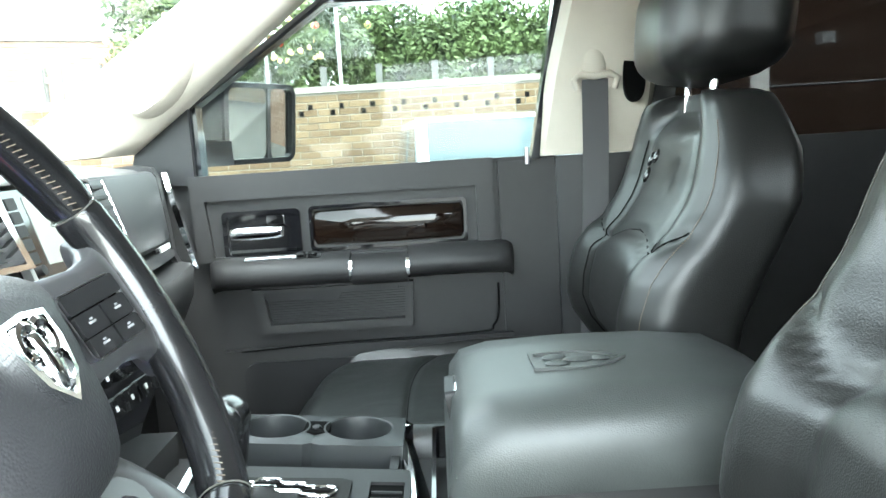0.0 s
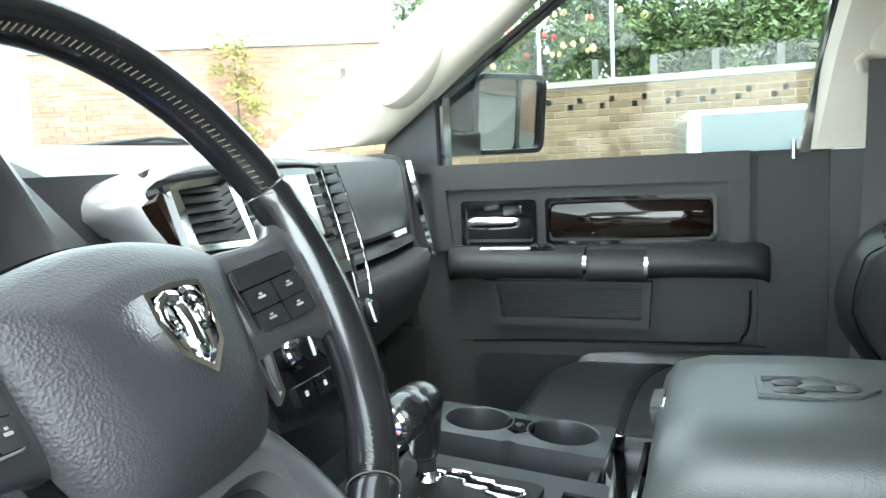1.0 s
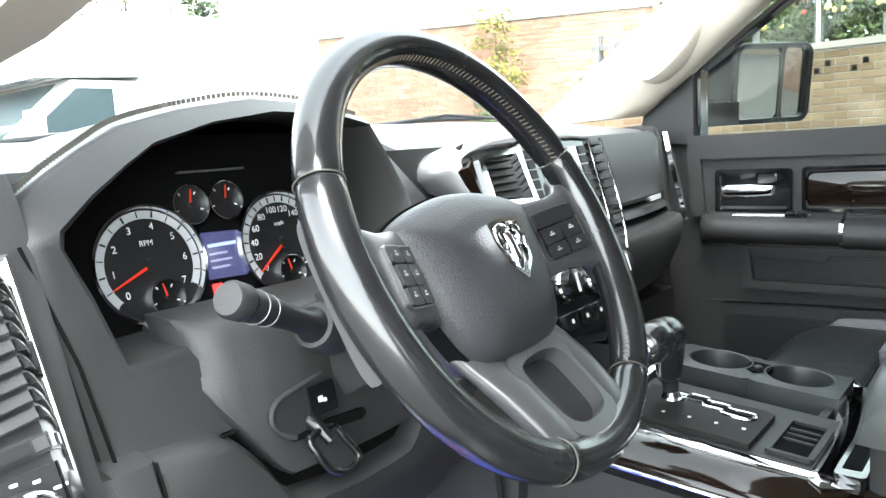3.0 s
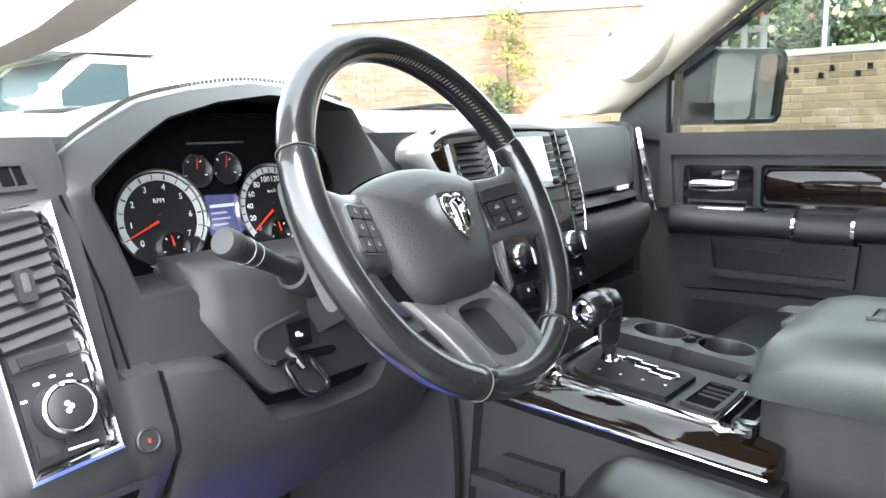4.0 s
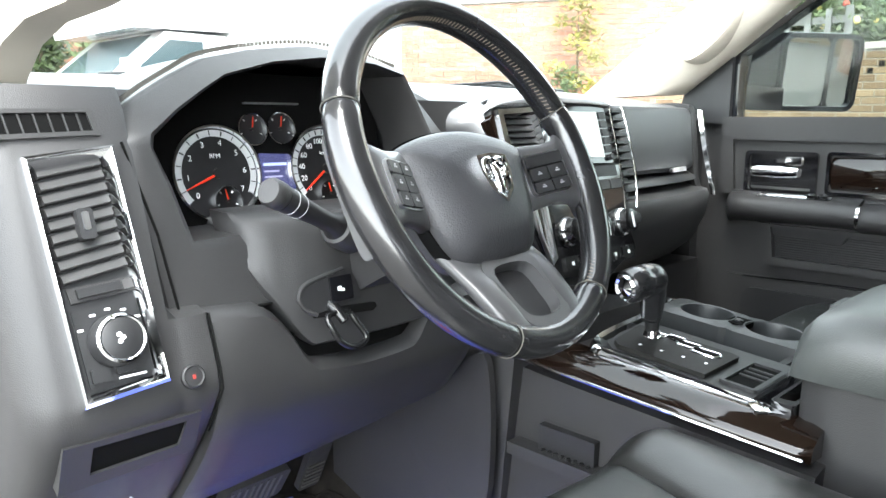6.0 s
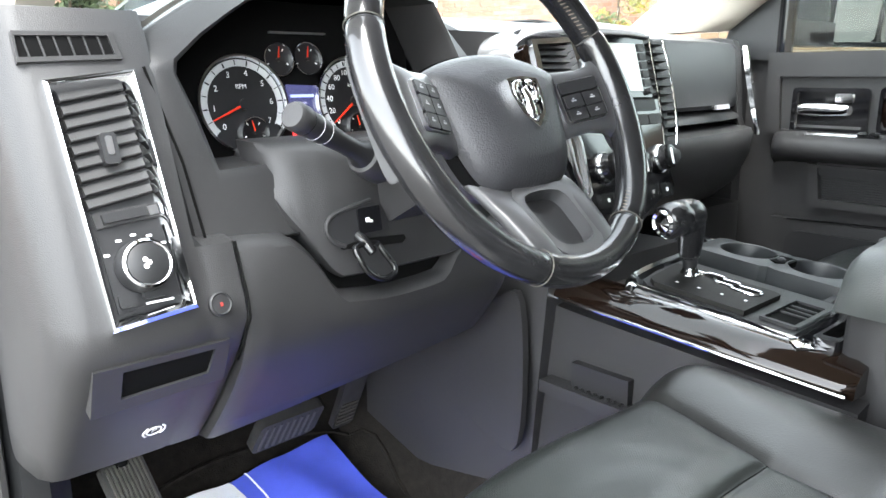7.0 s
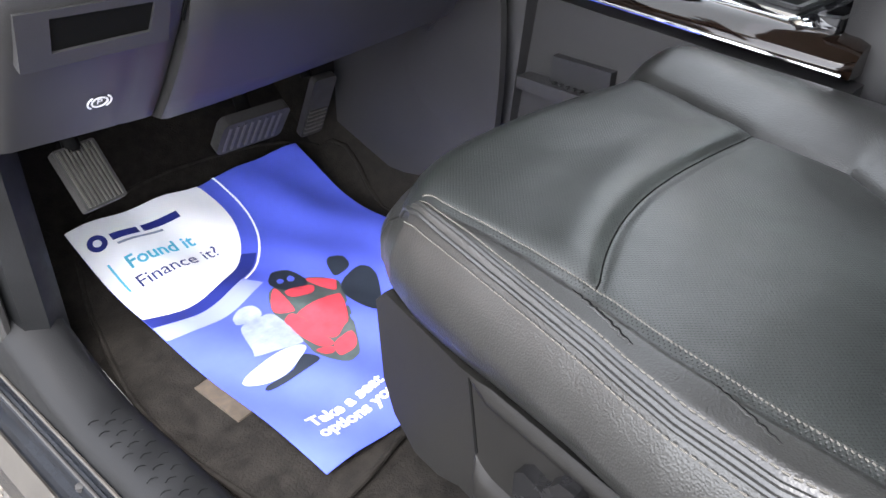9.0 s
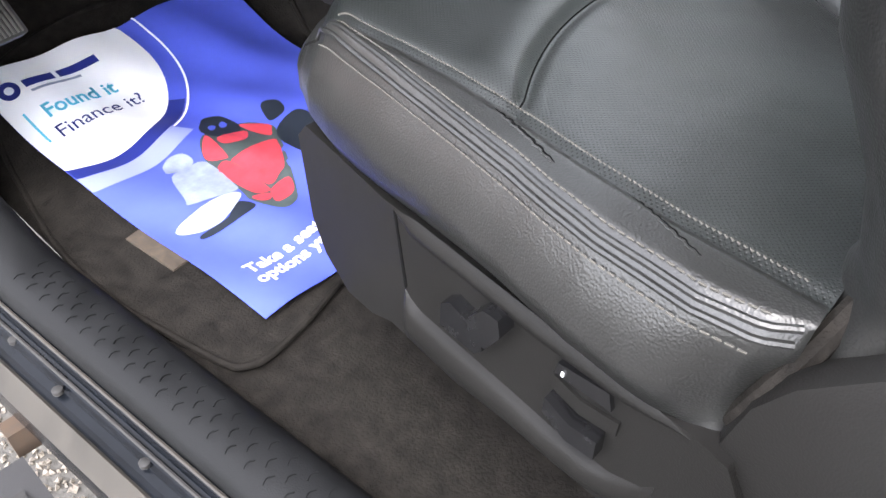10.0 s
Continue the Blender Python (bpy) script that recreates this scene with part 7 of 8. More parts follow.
def poly_ink(name, pts, mat, lift):
    """A flat printed outline laid on the sheet, filled from its middle."""
    cx_, cy_ = sum(p[0] for p in pts) / len(pts), sum(p[1] for p in pts) / len(pts)
    edge = [(p.x, p.y) for p in smooth_path([(x, y, 0) for x, y in pts], 4, closed=True)]
    edge.append(edge[0])
    n = len(edge) - 1
    return paper_ink(name, lambda u, v: (cx_ + (edge[round(v * n)][0] - cx_) * u, cy_ + (edge[round(v * n)][1] - cy_) * u), 7, n, mat, lift=lift)


poly_ink("printed_seat", [(0.386, 0.463), (0.519, 0.471), (0.582, 0.522), (0.573, 0.564), (0.413, 0.755), (0.358, 0.791), (0.313, 0.787), (0.277, 0.726), (0.288, 0.682), (0.307, 0.569), (0.321, 0.52)], PTRIM, 0.0012)
poly_ink("printed_headrest", [(0.424, 0.413), (0.456, 0.395), (0.498, 0.412), (0.512, 0.449), (0.511, 0.481), (0.486, 0.501), (0.423, 0.501), (0.393, 0.462), (0.4, 0.435)], PBLACK, 0.0020)
poly_ink("printed_hole", [(0.426, 0.442), (0.443, 0.438), (0.449, 0.448), (0.434, 0.46), (0.42, 0.458)], PBLUE, 0.0028)
poly_ink("printed_hole", [(0.464, 0.447), (0.484, 0.439), (0.487, 0.455), (0.472, 0.466), (0.458, 0.462)], PBLUE, 0.0028)
poly_ink("printed_neck", [(0.407, 0.497), (0.499, 0.507), (0.49, 0.531), (0.458, 0.545), (0.399, 0.531)], PRED, 0.0028)
poly_ink("printed_shoulder", [(0.373, 0.477), (0.392, 0.477), (0.37, 0.561), (0.355, 0.571), (0.317, 0.547), (0.326, 0.518)], PRED, 0.0020)
poly_ink("printed_shoulder", [(0.514, 0.476), (0.582, 0.522), (0.57, 0.545), (0.542, 0.563), (0.517, 0.52)], PRED, 0.0020)
poly_ink("printed_backrest", [(0.371, 0.583), (0.522, 0.58), (0.529, 0.602), (0.461, 0.679), (0.426, 0.693), (0.365, 0.702), (0.362, 0.605)], PRED, 0.0020)
poly_ink("printed_bolster", [(0.319, 0.578), (0.356, 0.586), (0.358, 0.708), (0.337, 0.721), (0.306, 0.701), (0.302, 0.608)], PRED, 0.0020)
poly_ink("printed_cushion", [(0.359, 0.719), (0.429, 0.717), (0.399, 0.758), (0.336, 0.768), (0.327, 0.754)], PRED, 0.0020)
poly_ink("printed_cushion", [(0.29, 0.716), (0.339, 0.728), (0.321, 0.748), (0.293, 0.739)], PRED, 0.0020)
poly_ink("printed_backrest", [(0.193, 0.534), (0.263, 0.528), (0.309, 0.548), (0.298, 0.648), (0.272, 0.674), (0.148, 0.648), (0.15, 0.624)], PGREY, 0.0020)
poly_ink("printed_headrest", [(0.209, 0.485), (0.247, 0.469), (0.286, 0.482), (0.288, 0.517), (0.26, 0.531), (0.199, 0.519), (0.198, 0.503)], PGREY, 0.0024)
poly_ink("printed_shadow", [(0.095, 0.728), (0.183, 0.733), (0.248, 0.71), (0.271, 0.746), (0.191, 0.752), (0.091, 0.744)], PBLACK, 0.0010)
poly_ink("printed_cushion", [(0.058, 0.682), (0.095, 0.673), (0.217, 0.671), (0.271, 0.681), (0.265, 0.703), (0.174, 0.733), (0.107, 0.727), (0.061, 0.707), (0.05, 0.692)], PPALE2, 0.0028)
poly_ink("printed_headrest", [(0.625, 0.461), (0.652, 0.454), (0.687, 0.472), (0.674, 0.508), (0.642, 0.519), (0.599, 0.517), (0.606, 0.488)], PBLACK, 0.0020)
poly_ink("printed_backrest", [(0.592, 0.546), (0.696, 0.533), (0.698, 0.594), (0.566, 0.703), (0.543, 0.613)], PBLACK, 0.0016)

pk = thing("parking_brake_pedal", (-0.685, 0.386, 0.22), "worn ribbed foot brake pedal on a steel arm", "pedal")
PK = basis((-0.685, 0.386, 0.2505), (0.976, 0.217, 0.0), (-0.126, 0.569, 0.813))
PEDM = material("worn_pedal_rib", (0.050, 0.047, 0.042), 0.5, wear=0.35, wear_scale=60)
part("pad", prism(B(), rrect(-0.027, 0.027, -0.038, 0.038, 0.003), -0.010, 0.003), RUBBER, pk, m=PK, bevel=0.002)
for i in range(9):
    part("rib", box(B(), -0.023 + 0.0053 * i, -0.0204 + 0.0053 * i, -0.035, 0.035, 0.002, 0.0060), PEDM, pk, m=PK)
part("arm", tube(B(), [(-0.690, 0.405, 0.275), (-0.695, 0.44, 0.36), (-0.70, 0.50, 0.48)], 0.010, 10), BLACKHOLE, pk)
bpk = thing("brake_pedal", (-0.40, 0.52, 0.17), "worn black rubber brake pedal", "pedal")
PB2 = basis((-0.395, 0.520, 0.185), (1, 0.05, 0), (0, -0.55, 0.83))
part("pad", prism(B(), rrect(-0.060, 0.060, -0.036, 0.036, 0.012), -0.012, 0.006), RUBBER, bpk, m=PB2, bevel=0.005)
for i in range(8):
    part("rib", box(B(), -0.050 + 0.0128 * i, -0.046 + 0.0128 * i, -0.028, 0.028, 0.005, 0.008), PEDM, bpk, m=PB2)
part("arm", tube(B(), [(-0.39, 0.54, 0.19), (-0.39, 0.60, 0.33), (-0.39, 0.62, 0.48)], 0.012, 10), BLACKHOLE, bpk)
gpk = thing("accelerator_pedal", (-0.22, 0.57, 0.14), "tall narrow ribbed accelerator pedal", "pedal")
PG = basis((-0.235, 0.575, 0.165), (1, 0.05, 0), (0.02, -0.42, 0.9))
part("pad", prism(B(), rrect(-0.024, 0.024, -0.065, 0.065, 0.008), -0.008, 0.005), RUBBER, gpk, m=PG, bevel=0.003)
for i in range(6):
    part("rib", box(B(), -0.019, 0.019, -0.055 + 0.0095 * i, -0.051 + 0.0095 * i, 0.004, 0.0075), PEDM, gpk, m=PG)
part("arm", tube(B(), [(-0.235, 0.60, 0.21), (-0.235, 0.64, 0.33), (-0.235, 0.66, 0.46)], 0.010, 10), BLACKHOLE, gpk)
# driver kick side and front door opening pillar
kp = thing("kick_pillar", (-0.78, 0.5, 0.0), "dark grey plastic foot-well side and door opening", "pillar", kind="structure")
rings = []
for z, k in ((0.05, 0.0), (0.12, 0.0), (0.30, 0.0), (0.80, 0.0)):
    rings.append([(-0.735, 0.95, z), (-0.738, 0.46, z), (-0.748, 0.40, z), (-0.775, 0.375, z), (-0.800, 0.385, z), (-0.812, 0.42, z), (-0.82, 0.95, z)])
part("kick_cover", skin(B(), rings), SILLPL, kp, bevel=0.004)
rings = []
for z in (-0.10, 0.30, 0.90):
    rings.append([(-0.815, 0.40, z), (-0.822, 0.405, z), (-0.830, 0.47, z), (-0.86, 0.48, z), (-0.868, 0.52, z), (-0.90, 0.54, z), (-0.905, 0.95, z), (-0.815, 0.95, z)])
part("door_jamb", skin(B(), rings), PAINT, kp, "glossy dark painted jamb", bevel=0.004)
part("jamb_seal", tube(B(), [(-0.818, 0.402, z / 20) for z in range(0, 18)], 0.009, 8), RUBBER, kp)

# plain closing structure behind the driver's opening
dp = thing("pillar_4", (-0.82, -0.74, 0.0), "dark grey door pillar behind the driver seat", "pillar", kind="structure")
part("pillar_cover", skin(B(), [[(-0.86 + 0.10 * f, -0.86, z), (-0.86 + 0.10 * f, -0.66, z), (-0.80 + 0.10 * f, -0.64, z), (-0.76 + 0.10 * f, -0.70, z), (-0.76 + 0.10 * f, -0.86, z)] for z, f in ((0.0, 0), (0.78, 0), (1.20, 1.0))]), PLASTIC, dp, bevel=0.006)
rd2 = thing("door_3", (-0.82, -1.2, 0.0), "closed dark rear door on the driver side", "door", kind="structure")
part("rear_panel", box(B(), -0.88, -0.80, -1.56, -0.87, 0.0, 0.78), PLASTIC_D, rd2, bevel=0.01)
part("rear_glass", box(B(), -0.82, -0.815, -1.54, -0.87, 0.78, 1.14), TINTED, rd2, "dark tinted glass")
single("cowl_side", box(B(), 0.785, 0.835, 0.395, 0.99, -0.02, 0.79), PLASTIC_D, "dark side wall beyond the passenger foot well", "wall", "structure", bevel=0.004)
# added above the view to block the outside wall from stack reflections
single("roof_rail", box(B(), 0.70, 0.84, -1.6, 0.02, 1.135, 1.24), BEIGE, "beige trim added out of view under the roof edge, passenger side", "trim", "structure", bevel=0.02)
single("roof_rail", skin(B(), [[(x, y, 1.17 + dz), (x + 0.10, y, 1.19 + dz), (x + 0.11, y, 1.24 + dz), (x - 0.02, y, 1.235 + dz)] for x, y, dz in ((-0.74, -1.6, 0.0), (-0.745, -0.6, 0.01), (-0.735, -0.1, 0.0), (-0.725, 0.02, -0.01))]), BEIGE, "beige trim under the roof edge", "trim", "structure", bevel=0.01)

# ---------------------------------------------------------------- outside
GZ = -0.70
ASPH = material("worn_tarmac", (0.085, 0.08, 0.072), 0.9, grain=("noise", 60), bump=0.8, wear=0.45, wear_scale=60)
bm = B()
n = 40
vs = [[bm.verts.new((-300 + 600 * i / n if abs(i - n / 2) > 4 else (i - n / 2) * 3, -300 + 600 * j / n if abs(j - n / 2) > 4 else (j - n / 2) * 3, GZ)) for j in range(n + 1)] for i in range(n + 1)]
for i in range(n):
    for j in range(n):
        bm.faces.new((vs[i][j], vs[i + 1][j], vs[i + 1][j + 1], vs[i][j + 1]))
single("ground", bm, ASPH, "worn gravelly tarmac car park", "ground", "structure")
gverts, gfaces = [], []
for i in range(4200):
    x, y, r = random.uniform(-1.5, -0.70), random.uniform(0.2, 1.5), random.uniform(0.005, 0.016)
    q = Euler((random.random() * 6, random.random() * 6, random.random() * 6)).to_matrix()
    o = len(gverts)
    for d in ((1, 0, 0), (-1, 0, 0), (0, 0.8, 0), (0, -0.8, 0), (0, 0, 0.6), (0, 0, -0.6)):
        gverts.append(tuple(Vector((x, y, GZ + r * 0.25)) + q @ Vector(d) * r * 0.7))
    gfaces += [(o + a, o + b, o + c) for a, b, c in ((0, 2, 4), (2, 1, 4), (1, 3, 4), (3, 0, 4), (2, 0, 5), (1, 2, 5), (3, 1, 5), (0, 3, 5))]
gme = bpy.data.meshes.new("gravel")
gme.from_pydata(gverts, [], gfaces)
gme.materials.append(material("pale_grit", (0.20, 0.175, 0.145), 0.9, wear=0.5, wear_scale=90))
tagged(new("gravel", gme), "loose pale grit on the tarmac", "gravel", kind="stuff")

# bonnet and cowl in front of the windscreen
tk = thing("bonnet", (0.0, 1.3, 0.4), "glossy dark bonnet and cowl with wipers", "bonnet")
bm = grid(B(), lambda u, v: ((-0.80 + 1.64 * u), 1.0 + 1.15 * v, 0.790 - 0.05 * v * v - 0.05 * (2 * u - 1) ** 4), 20, 10, 0.02)
part("bonnet_skin", bm, PAINT, tk, "dark blue paint")
bm = grid(B(), lambda u, v: ((-0.78 + 1.60 * u), 0.84 + 0.16 * v, 0.806 - 0.02 * v - 0.04 * (2 * u - 1) ** 4), 16, 3, 0.02)
part("cowl", bm, PLASTIC_D, tk, "black cowl grille")
for x in (-0.45, 0.22):
    w = part("wiper", tube(B(), [(x, 0.885, 0.838), (x + 0.28, 0.872, 0.858), (x + 0.50, 0.855, 0.858)], 0.006, 8), PLASTIC_D, tk, "black wiper arm")
    part("wiper_blade", tube(B(), [(x + 0.12, 0.868, 0.846), (x + 0.36, 0.862, 0.868), (x + 0.62, 0.838, 0.852)], 0.004, 6), PLASTIC_D, w)


def brick_material(name, col_a, col_b, island):
    m = material(name, col_a, 0.9)
    n, l = m.node_tree.nodes, m.node_tree.links
    b = n["Principled BSDF"]
    rnd = n.new("ShaderNodeNewGeometry").outputs["Random Per Island"] if island else n.new("ShaderNodeObjectInfo").outputs["Random"]
    tc = n.new("ShaderNodeTexCoord")
    r = n.new("ShaderNodeValToRGB")
    r.color_ramp.elements[0].color, r.color_ramp.elements[1].color = (*col_a, 1), (*col_b, 1)
    nz = n.new("ShaderNodeTexNoise")
    nz.inputs["Scale"].default_value = 14
    nz.inputs["Detail"].default_value = 6
    l.new(tc.outputs["Object"], nz.inputs["Vector"])
    mx = n.new("ShaderNodeMix")
    mx.data_type, mx.blend_type = "RGBA", "OVERLAY"
    mx.inputs["Factor"].default_value = 0.5
    l.new(rnd, r.inputs["Fac"])
    l.new(r.outputs["Color"], mx.inputs["A"])
    l.new(nz.outputs["Fac"], mx.inputs["B"])
    l.new(mx.outputs["Result"], b.inputs["Base Color"])
    return m


BUFF = ((0.105, 0.068, 0.036), (0.185, 0.130, 0.074))
RED = ((0.26, 0.13, 0.085), (0.36, 0.205, 0.14))
MORTAR = material("mortar", (0.25, 0.23, 0.20), 0.95, wear=0.15)


def brick_mesh(w, mat):
    me = bpy.data.meshes.new("brick")
    v = []
    for z, e in ((-0.02, 0.0), (-0.003, 0.0), (0.0, 0.004)):
        v += [(e, e, z), (w - e, e, z), (w - e, 0.065 - e, z), (e, 0.065 - e, z)]
    f = [(8, 9, 10, 11)] + [(a + k, a + (k + 1) % 4, a + 4 + (k + 1) % 4, a + 4 + k) for a in (0, 4) for k in range(4)]
    me.from_pydata(v, [], f)
    me.materials.append(mat)
    return me


def brick_wall(name, p0, p1, z0, z1, cols, label, near=None, coping=True):
    """A wall along p0-p1 with every brick proud of the mortar. near: (a0, a1, z0, z1), the stretch whose bricks are parts of their own."""
    p0, p1 = Vector((*p0, 0)), Vector((*p1, 0))
    d = (p1 - p0)
    ln = d.length
    M = basis(p0 + Vector((0, 0, z0)), d, (0, 0, 1))
    w = thing(name, p0 + Vector((0, 0, z0)), label, "wall", kind="structure")
    part("mortar_core", box(B(), 0, ln, 0, z1 - z0, -0.22, -0.010), MORTAR, w, m=M)
    if coping:
        part("coping", box(B(), -0.02, ln + 0.02, z1 - z0 - 0.004, z1 - z0 + 0.06, -0.25, 0.03), MORTAR, w, m=M, bevel=0.008)
    verts, faces = [], []
    rows, L_, H_ = int((z1 - z0) / 0.075), 0.225, 0.075
    shared = brick_mesh(L_ - 0.010, brick_material(name + "_brick", *cols, False)) if near else None
    for r in range(rows):
        x = -0.1125 if r % 2 else 0.0
        while x < ln:
            a, b = max(0, x + 0.005), min(ln, x + L_ - 0.005)
            e = random.uniform(-0.003, 0.003)
            zc = z0 + r * H_
            if near and near[0] < a and b < near[1] and near[2] < zc < near[3]:
                ob = new("brick", shared)
                ob.parent = w
                ob.matrix_local = Matrix.Translation(-w.location) @ M @ T(a, r * H_ + 0.005, e)
            elif b - a > 0.03:
                o = len(verts)
                q = ((a, r * H_ + 0.005), (b, r * H_ + 0.005), (b, r * H_ + 0.070), (a, r * H_ + 0.070))
                verts += [(*p, -0.02) for p in q] + [(*p, e) for p in q]
                faces += [(o + 4, o + 5, o + 6, o + 7), (o, o + 1, o + 5, o + 4), (o + 1, o + 2, o + 6, o + 5), (o + 2, o + 3, o + 7, o + 6), (o + 3, o, o + 4, o + 7)]
            x += L_
    me = bpy.data.meshes.new("bricks")
    me.from_pydata([tuple(M @ Vector(v) - w.location) for v in verts], [], faces)
    me.materials.append(brick_material(name + "_bricks", *cols, True))
    ob = new("bricks", me)
    ob.parent = w
    tagged(ob, kind="stuff")
    return w, M


LEAF = material("leaf_green", (0.085, 0.120, 0.042), 0.55, wear=0.4, wear_scale=3)
# shaded copy of LEAF for the inside of the hedge
LEAF_SHADE = material("leaf_shaded_green", (0.050, 0.085, 0.035), 0.5, wear=0.4, wear_scale=3)
LEAF_Y = material("leaf_yellow_green", (0.20, 0.19, 0.035), 0.55, wear=0.3, wear_scale=4)
BARK = material("bark", (0.10, 0.075, 0.05), 0.9, grain=("noise", 40), bump=0.8, wear=0.3)


def leaf_cloud(bm_verts, faces, centre, radius, count, size, flat=1.0):
    c = Vector(centre)
    for i in range(count):
        d = Vector((random.gauss(0, 1), random.gauss(0, 1), random.gauss(0, 1)))
        d.normalize()
        rr = random.random() ** 0.45
        lump = 0.75 + 0.35 * noise.noise(d * 2.3 + c)
        p = c + Vector((d.x * radius[0], d.y * radius[1], d.z * radius[2])) * rr * lump
        u = Vector((random.gauss(0, 1), random.gauss(0, 1), random.gauss(0, 1))).normalized()
        v = u.orthogonal().normalized()
        s = size * random.uniform(0.6, 1.3)
        o = len(bm_verts)
        bm_verts += [p - u * s, p + v * s * 0.45, p + u * s, p - v * s * 0.45]
        faces.append((o, o + 1, o + 2, o + 3))


def foliage(name, blobs, size, mat, parent, label, kind=""):
    vs, fs = [], []
    for c, r, nn in blobs:
        leaf_cloud(vs, fs, c, r, nn, size)
    me = bpy.data.meshes.new(name)
    at = world_of(parent)
    me.from_pydata([tuple(v - at) for v in vs], [], fs)
    me.materials.append(mat)
    ob = new(name, me)
    if parent is not None:
        ob.parent = parent
    tagged(ob, label, kind=kind)
    return ob


# retaining wall beyond the passenger side, with drain holes
w1, M1 = brick_wall("wall_1", (7.40, 4.2), (7.62, -7.0), GZ, 1.50, BUFF, "buff brick retaining wall with small drain holes", near=(1.6, 5.6, 0.62, 1.50))
for i in range(11):
    for k in range(2):
        # black block over the bricks, painted in place of a shaded hole
        part("drain_hole", box(B(), 2.28 + 0.335 * i + 0.10 * k, 2.33 + 0.335 * i + 0.10 * k, 1.955 + 0.066 * k, 2.012 + 0.066 * k, -0.01, 0.004), BLACKHOLE, w1, m=M1)
# fence and posts on top of it
FENCEM = material("weathered_wood", (0.11, 0.11, 0.105), 0.85, grain=("noise", 60), bump=0.4, wear=0.3, wear_scale=12)
fn = thing("fence", (7.7, 2.0, 1.56), "weathered grey wooden fence on the wall", "fence")
for i in range(16):
    y = 4.1 - 0.62 * i
    part("post", box(B(), 7.76, 7.82, y - 0.035, y + 0.035, 1.52, 1.98 if y > 2 else 1.80), FENCEM, fn)
for z in (1.84,):
    part("rail", box(B(), 7.735, 7.765, 2.1, 4.2, z - 0.035, z + 0.035), FENCEM, fn)
for i in range(10):
    y = 4.1 - 0.21 * i
    part("slat", box(B(), 7.71, 7.73, y - 0.03, y + 0.03, 1.60, 1.96), FENCEM, fn)
for y in (1.60, 0.80):
    single("support_pole", tube(B(), [(7.68, y, 1.45), (7.68, y, 3.6)], 0.022, 8), material("galvanised_pole", (0.40, 0.41, 0.42), 0.5, metal=0.3), "thin grey pole standing behind the wall", "pole", group="poles")
hg = thing("rose_hedge", (8.6, 0.5, 1.3), "overgrown green hedge with pale yellow roses above the wall", "hedge")
random.seed(5)
blobs = []
for i in range(52):
    y = 3.4 - 0.165 * i + random.uniform(-0.1, 0.1)
    top = 3.0 if y > 0.9 else 2.55 if y > -0.1 else 2.45
    top += 0.22 * math.sin(i * 1.7)
    for z in (1.66, 1.90, 2.15, top - 0.25):
        blobs.append(((8.05 + random.uniform(-0.2, 0.25), y, z + random.uniform(-0.1, 0.1)), (0.28, 0.26, 0.30), 150))
foliage("leaves", blobs, 0.042, LEAF, hg, "dense green leaves", "stuff")
foliage("shade_leaves", [((8.5, 3.4 - 0.28 * i, 1.95 + 0.15 * math.sin(i)), (0.4, 0.4, 0.55), 420) for i in range(31)] + [((8.6, 3.5 - 0.28 * i, (2.65 if i < 10 else 2.2) + 0.15 * math.sin(i * 1.3)), (0.4, 0.4, 0.42), 330) for i in range(30)], 0.06, LEAF_SHADE, hg, "inner leaves, their shade put into a darker green", "stuff")
ROSE = material("pale_yellow_rose", (0.75, 0.62, 0.25), 0.6)
ROSE_R = material("red_rose", (0.55, 0.08, 0.05), 0.6)
for i in range(46):
    y = random.uniform(1.0, 3.4) if i < 38 else random.uniform(-1.5, 2.0)
    bm = B()
    bmesh.ops.create_icosphere(bm, subdivisions=1, radius=random.uniform(0.028, 0.05), matrix=Matrix.Translation((7.80 + random.uniform(-0.05, 0.1), y, random.uniform(1.75, 2.5))))
    part("rose", jitter(bm, 0.012, 40, i), ROSE if i % 6 else ROSE_R, hg, smooth=False)

# red wall ahead, with a climbing shrub
brick_wall("wall_2", (5.6, 14.2), (11.0, 2.4), GZ, 2.62, RED, "sunlit red brick wall across the car park")
brick_wall("wall_4", (-12.0, 11.0), (5.0, 14.0), GZ, 2.7, RED, "red brick wall behind the parked camper")
brick_wall("wall_3", (6.6, -2.6), (3.2, -12.0), GZ, 2.3, ((0.16, 0.09, 0.06), (0.22, 0.14, 0.10)), "dark brick building beside the car park")
brick_wall("wall_6", (6.0, -14.0), (-9.0, -14.0), GZ, 0.9, BUFF, "low buff brick wall at the end of the car park")
sr = thing("climbing_shrub", (8.75, 6.3, GZ), "yellow-green shrub growing up the brick wall", "shrub")
part("stem", tube(B(), [(8.78, 6.3, GZ), (8.75, 6.32, 0.6), (8.72, 6.28, 1.6), (8.74, 6.3, 2.4)], [0.03, 0.025, 0.018, 0.008], 7), BARK, sr)
foliage("leaves", [((8.7 + random.uniform(-0.1, 0.1), 6.3 + random.uniform(-0.35, 0.35), 1.3 + 0.12 * i), (0.22, 0.36, 0.2), 90) for i in range(13)], 0.05, LEAF_Y, sr, "yellow-green leaves", "stuff")
foliage("low_leaves", [((8.62, 6.2 + random.uniform(-0.4, 0.4), 0.9 + 0.08 * i), (0.25, 0.4, 0.25), 70) for i in range(8)], 0.05, LEAF, sr, "green leaves", "stuff")


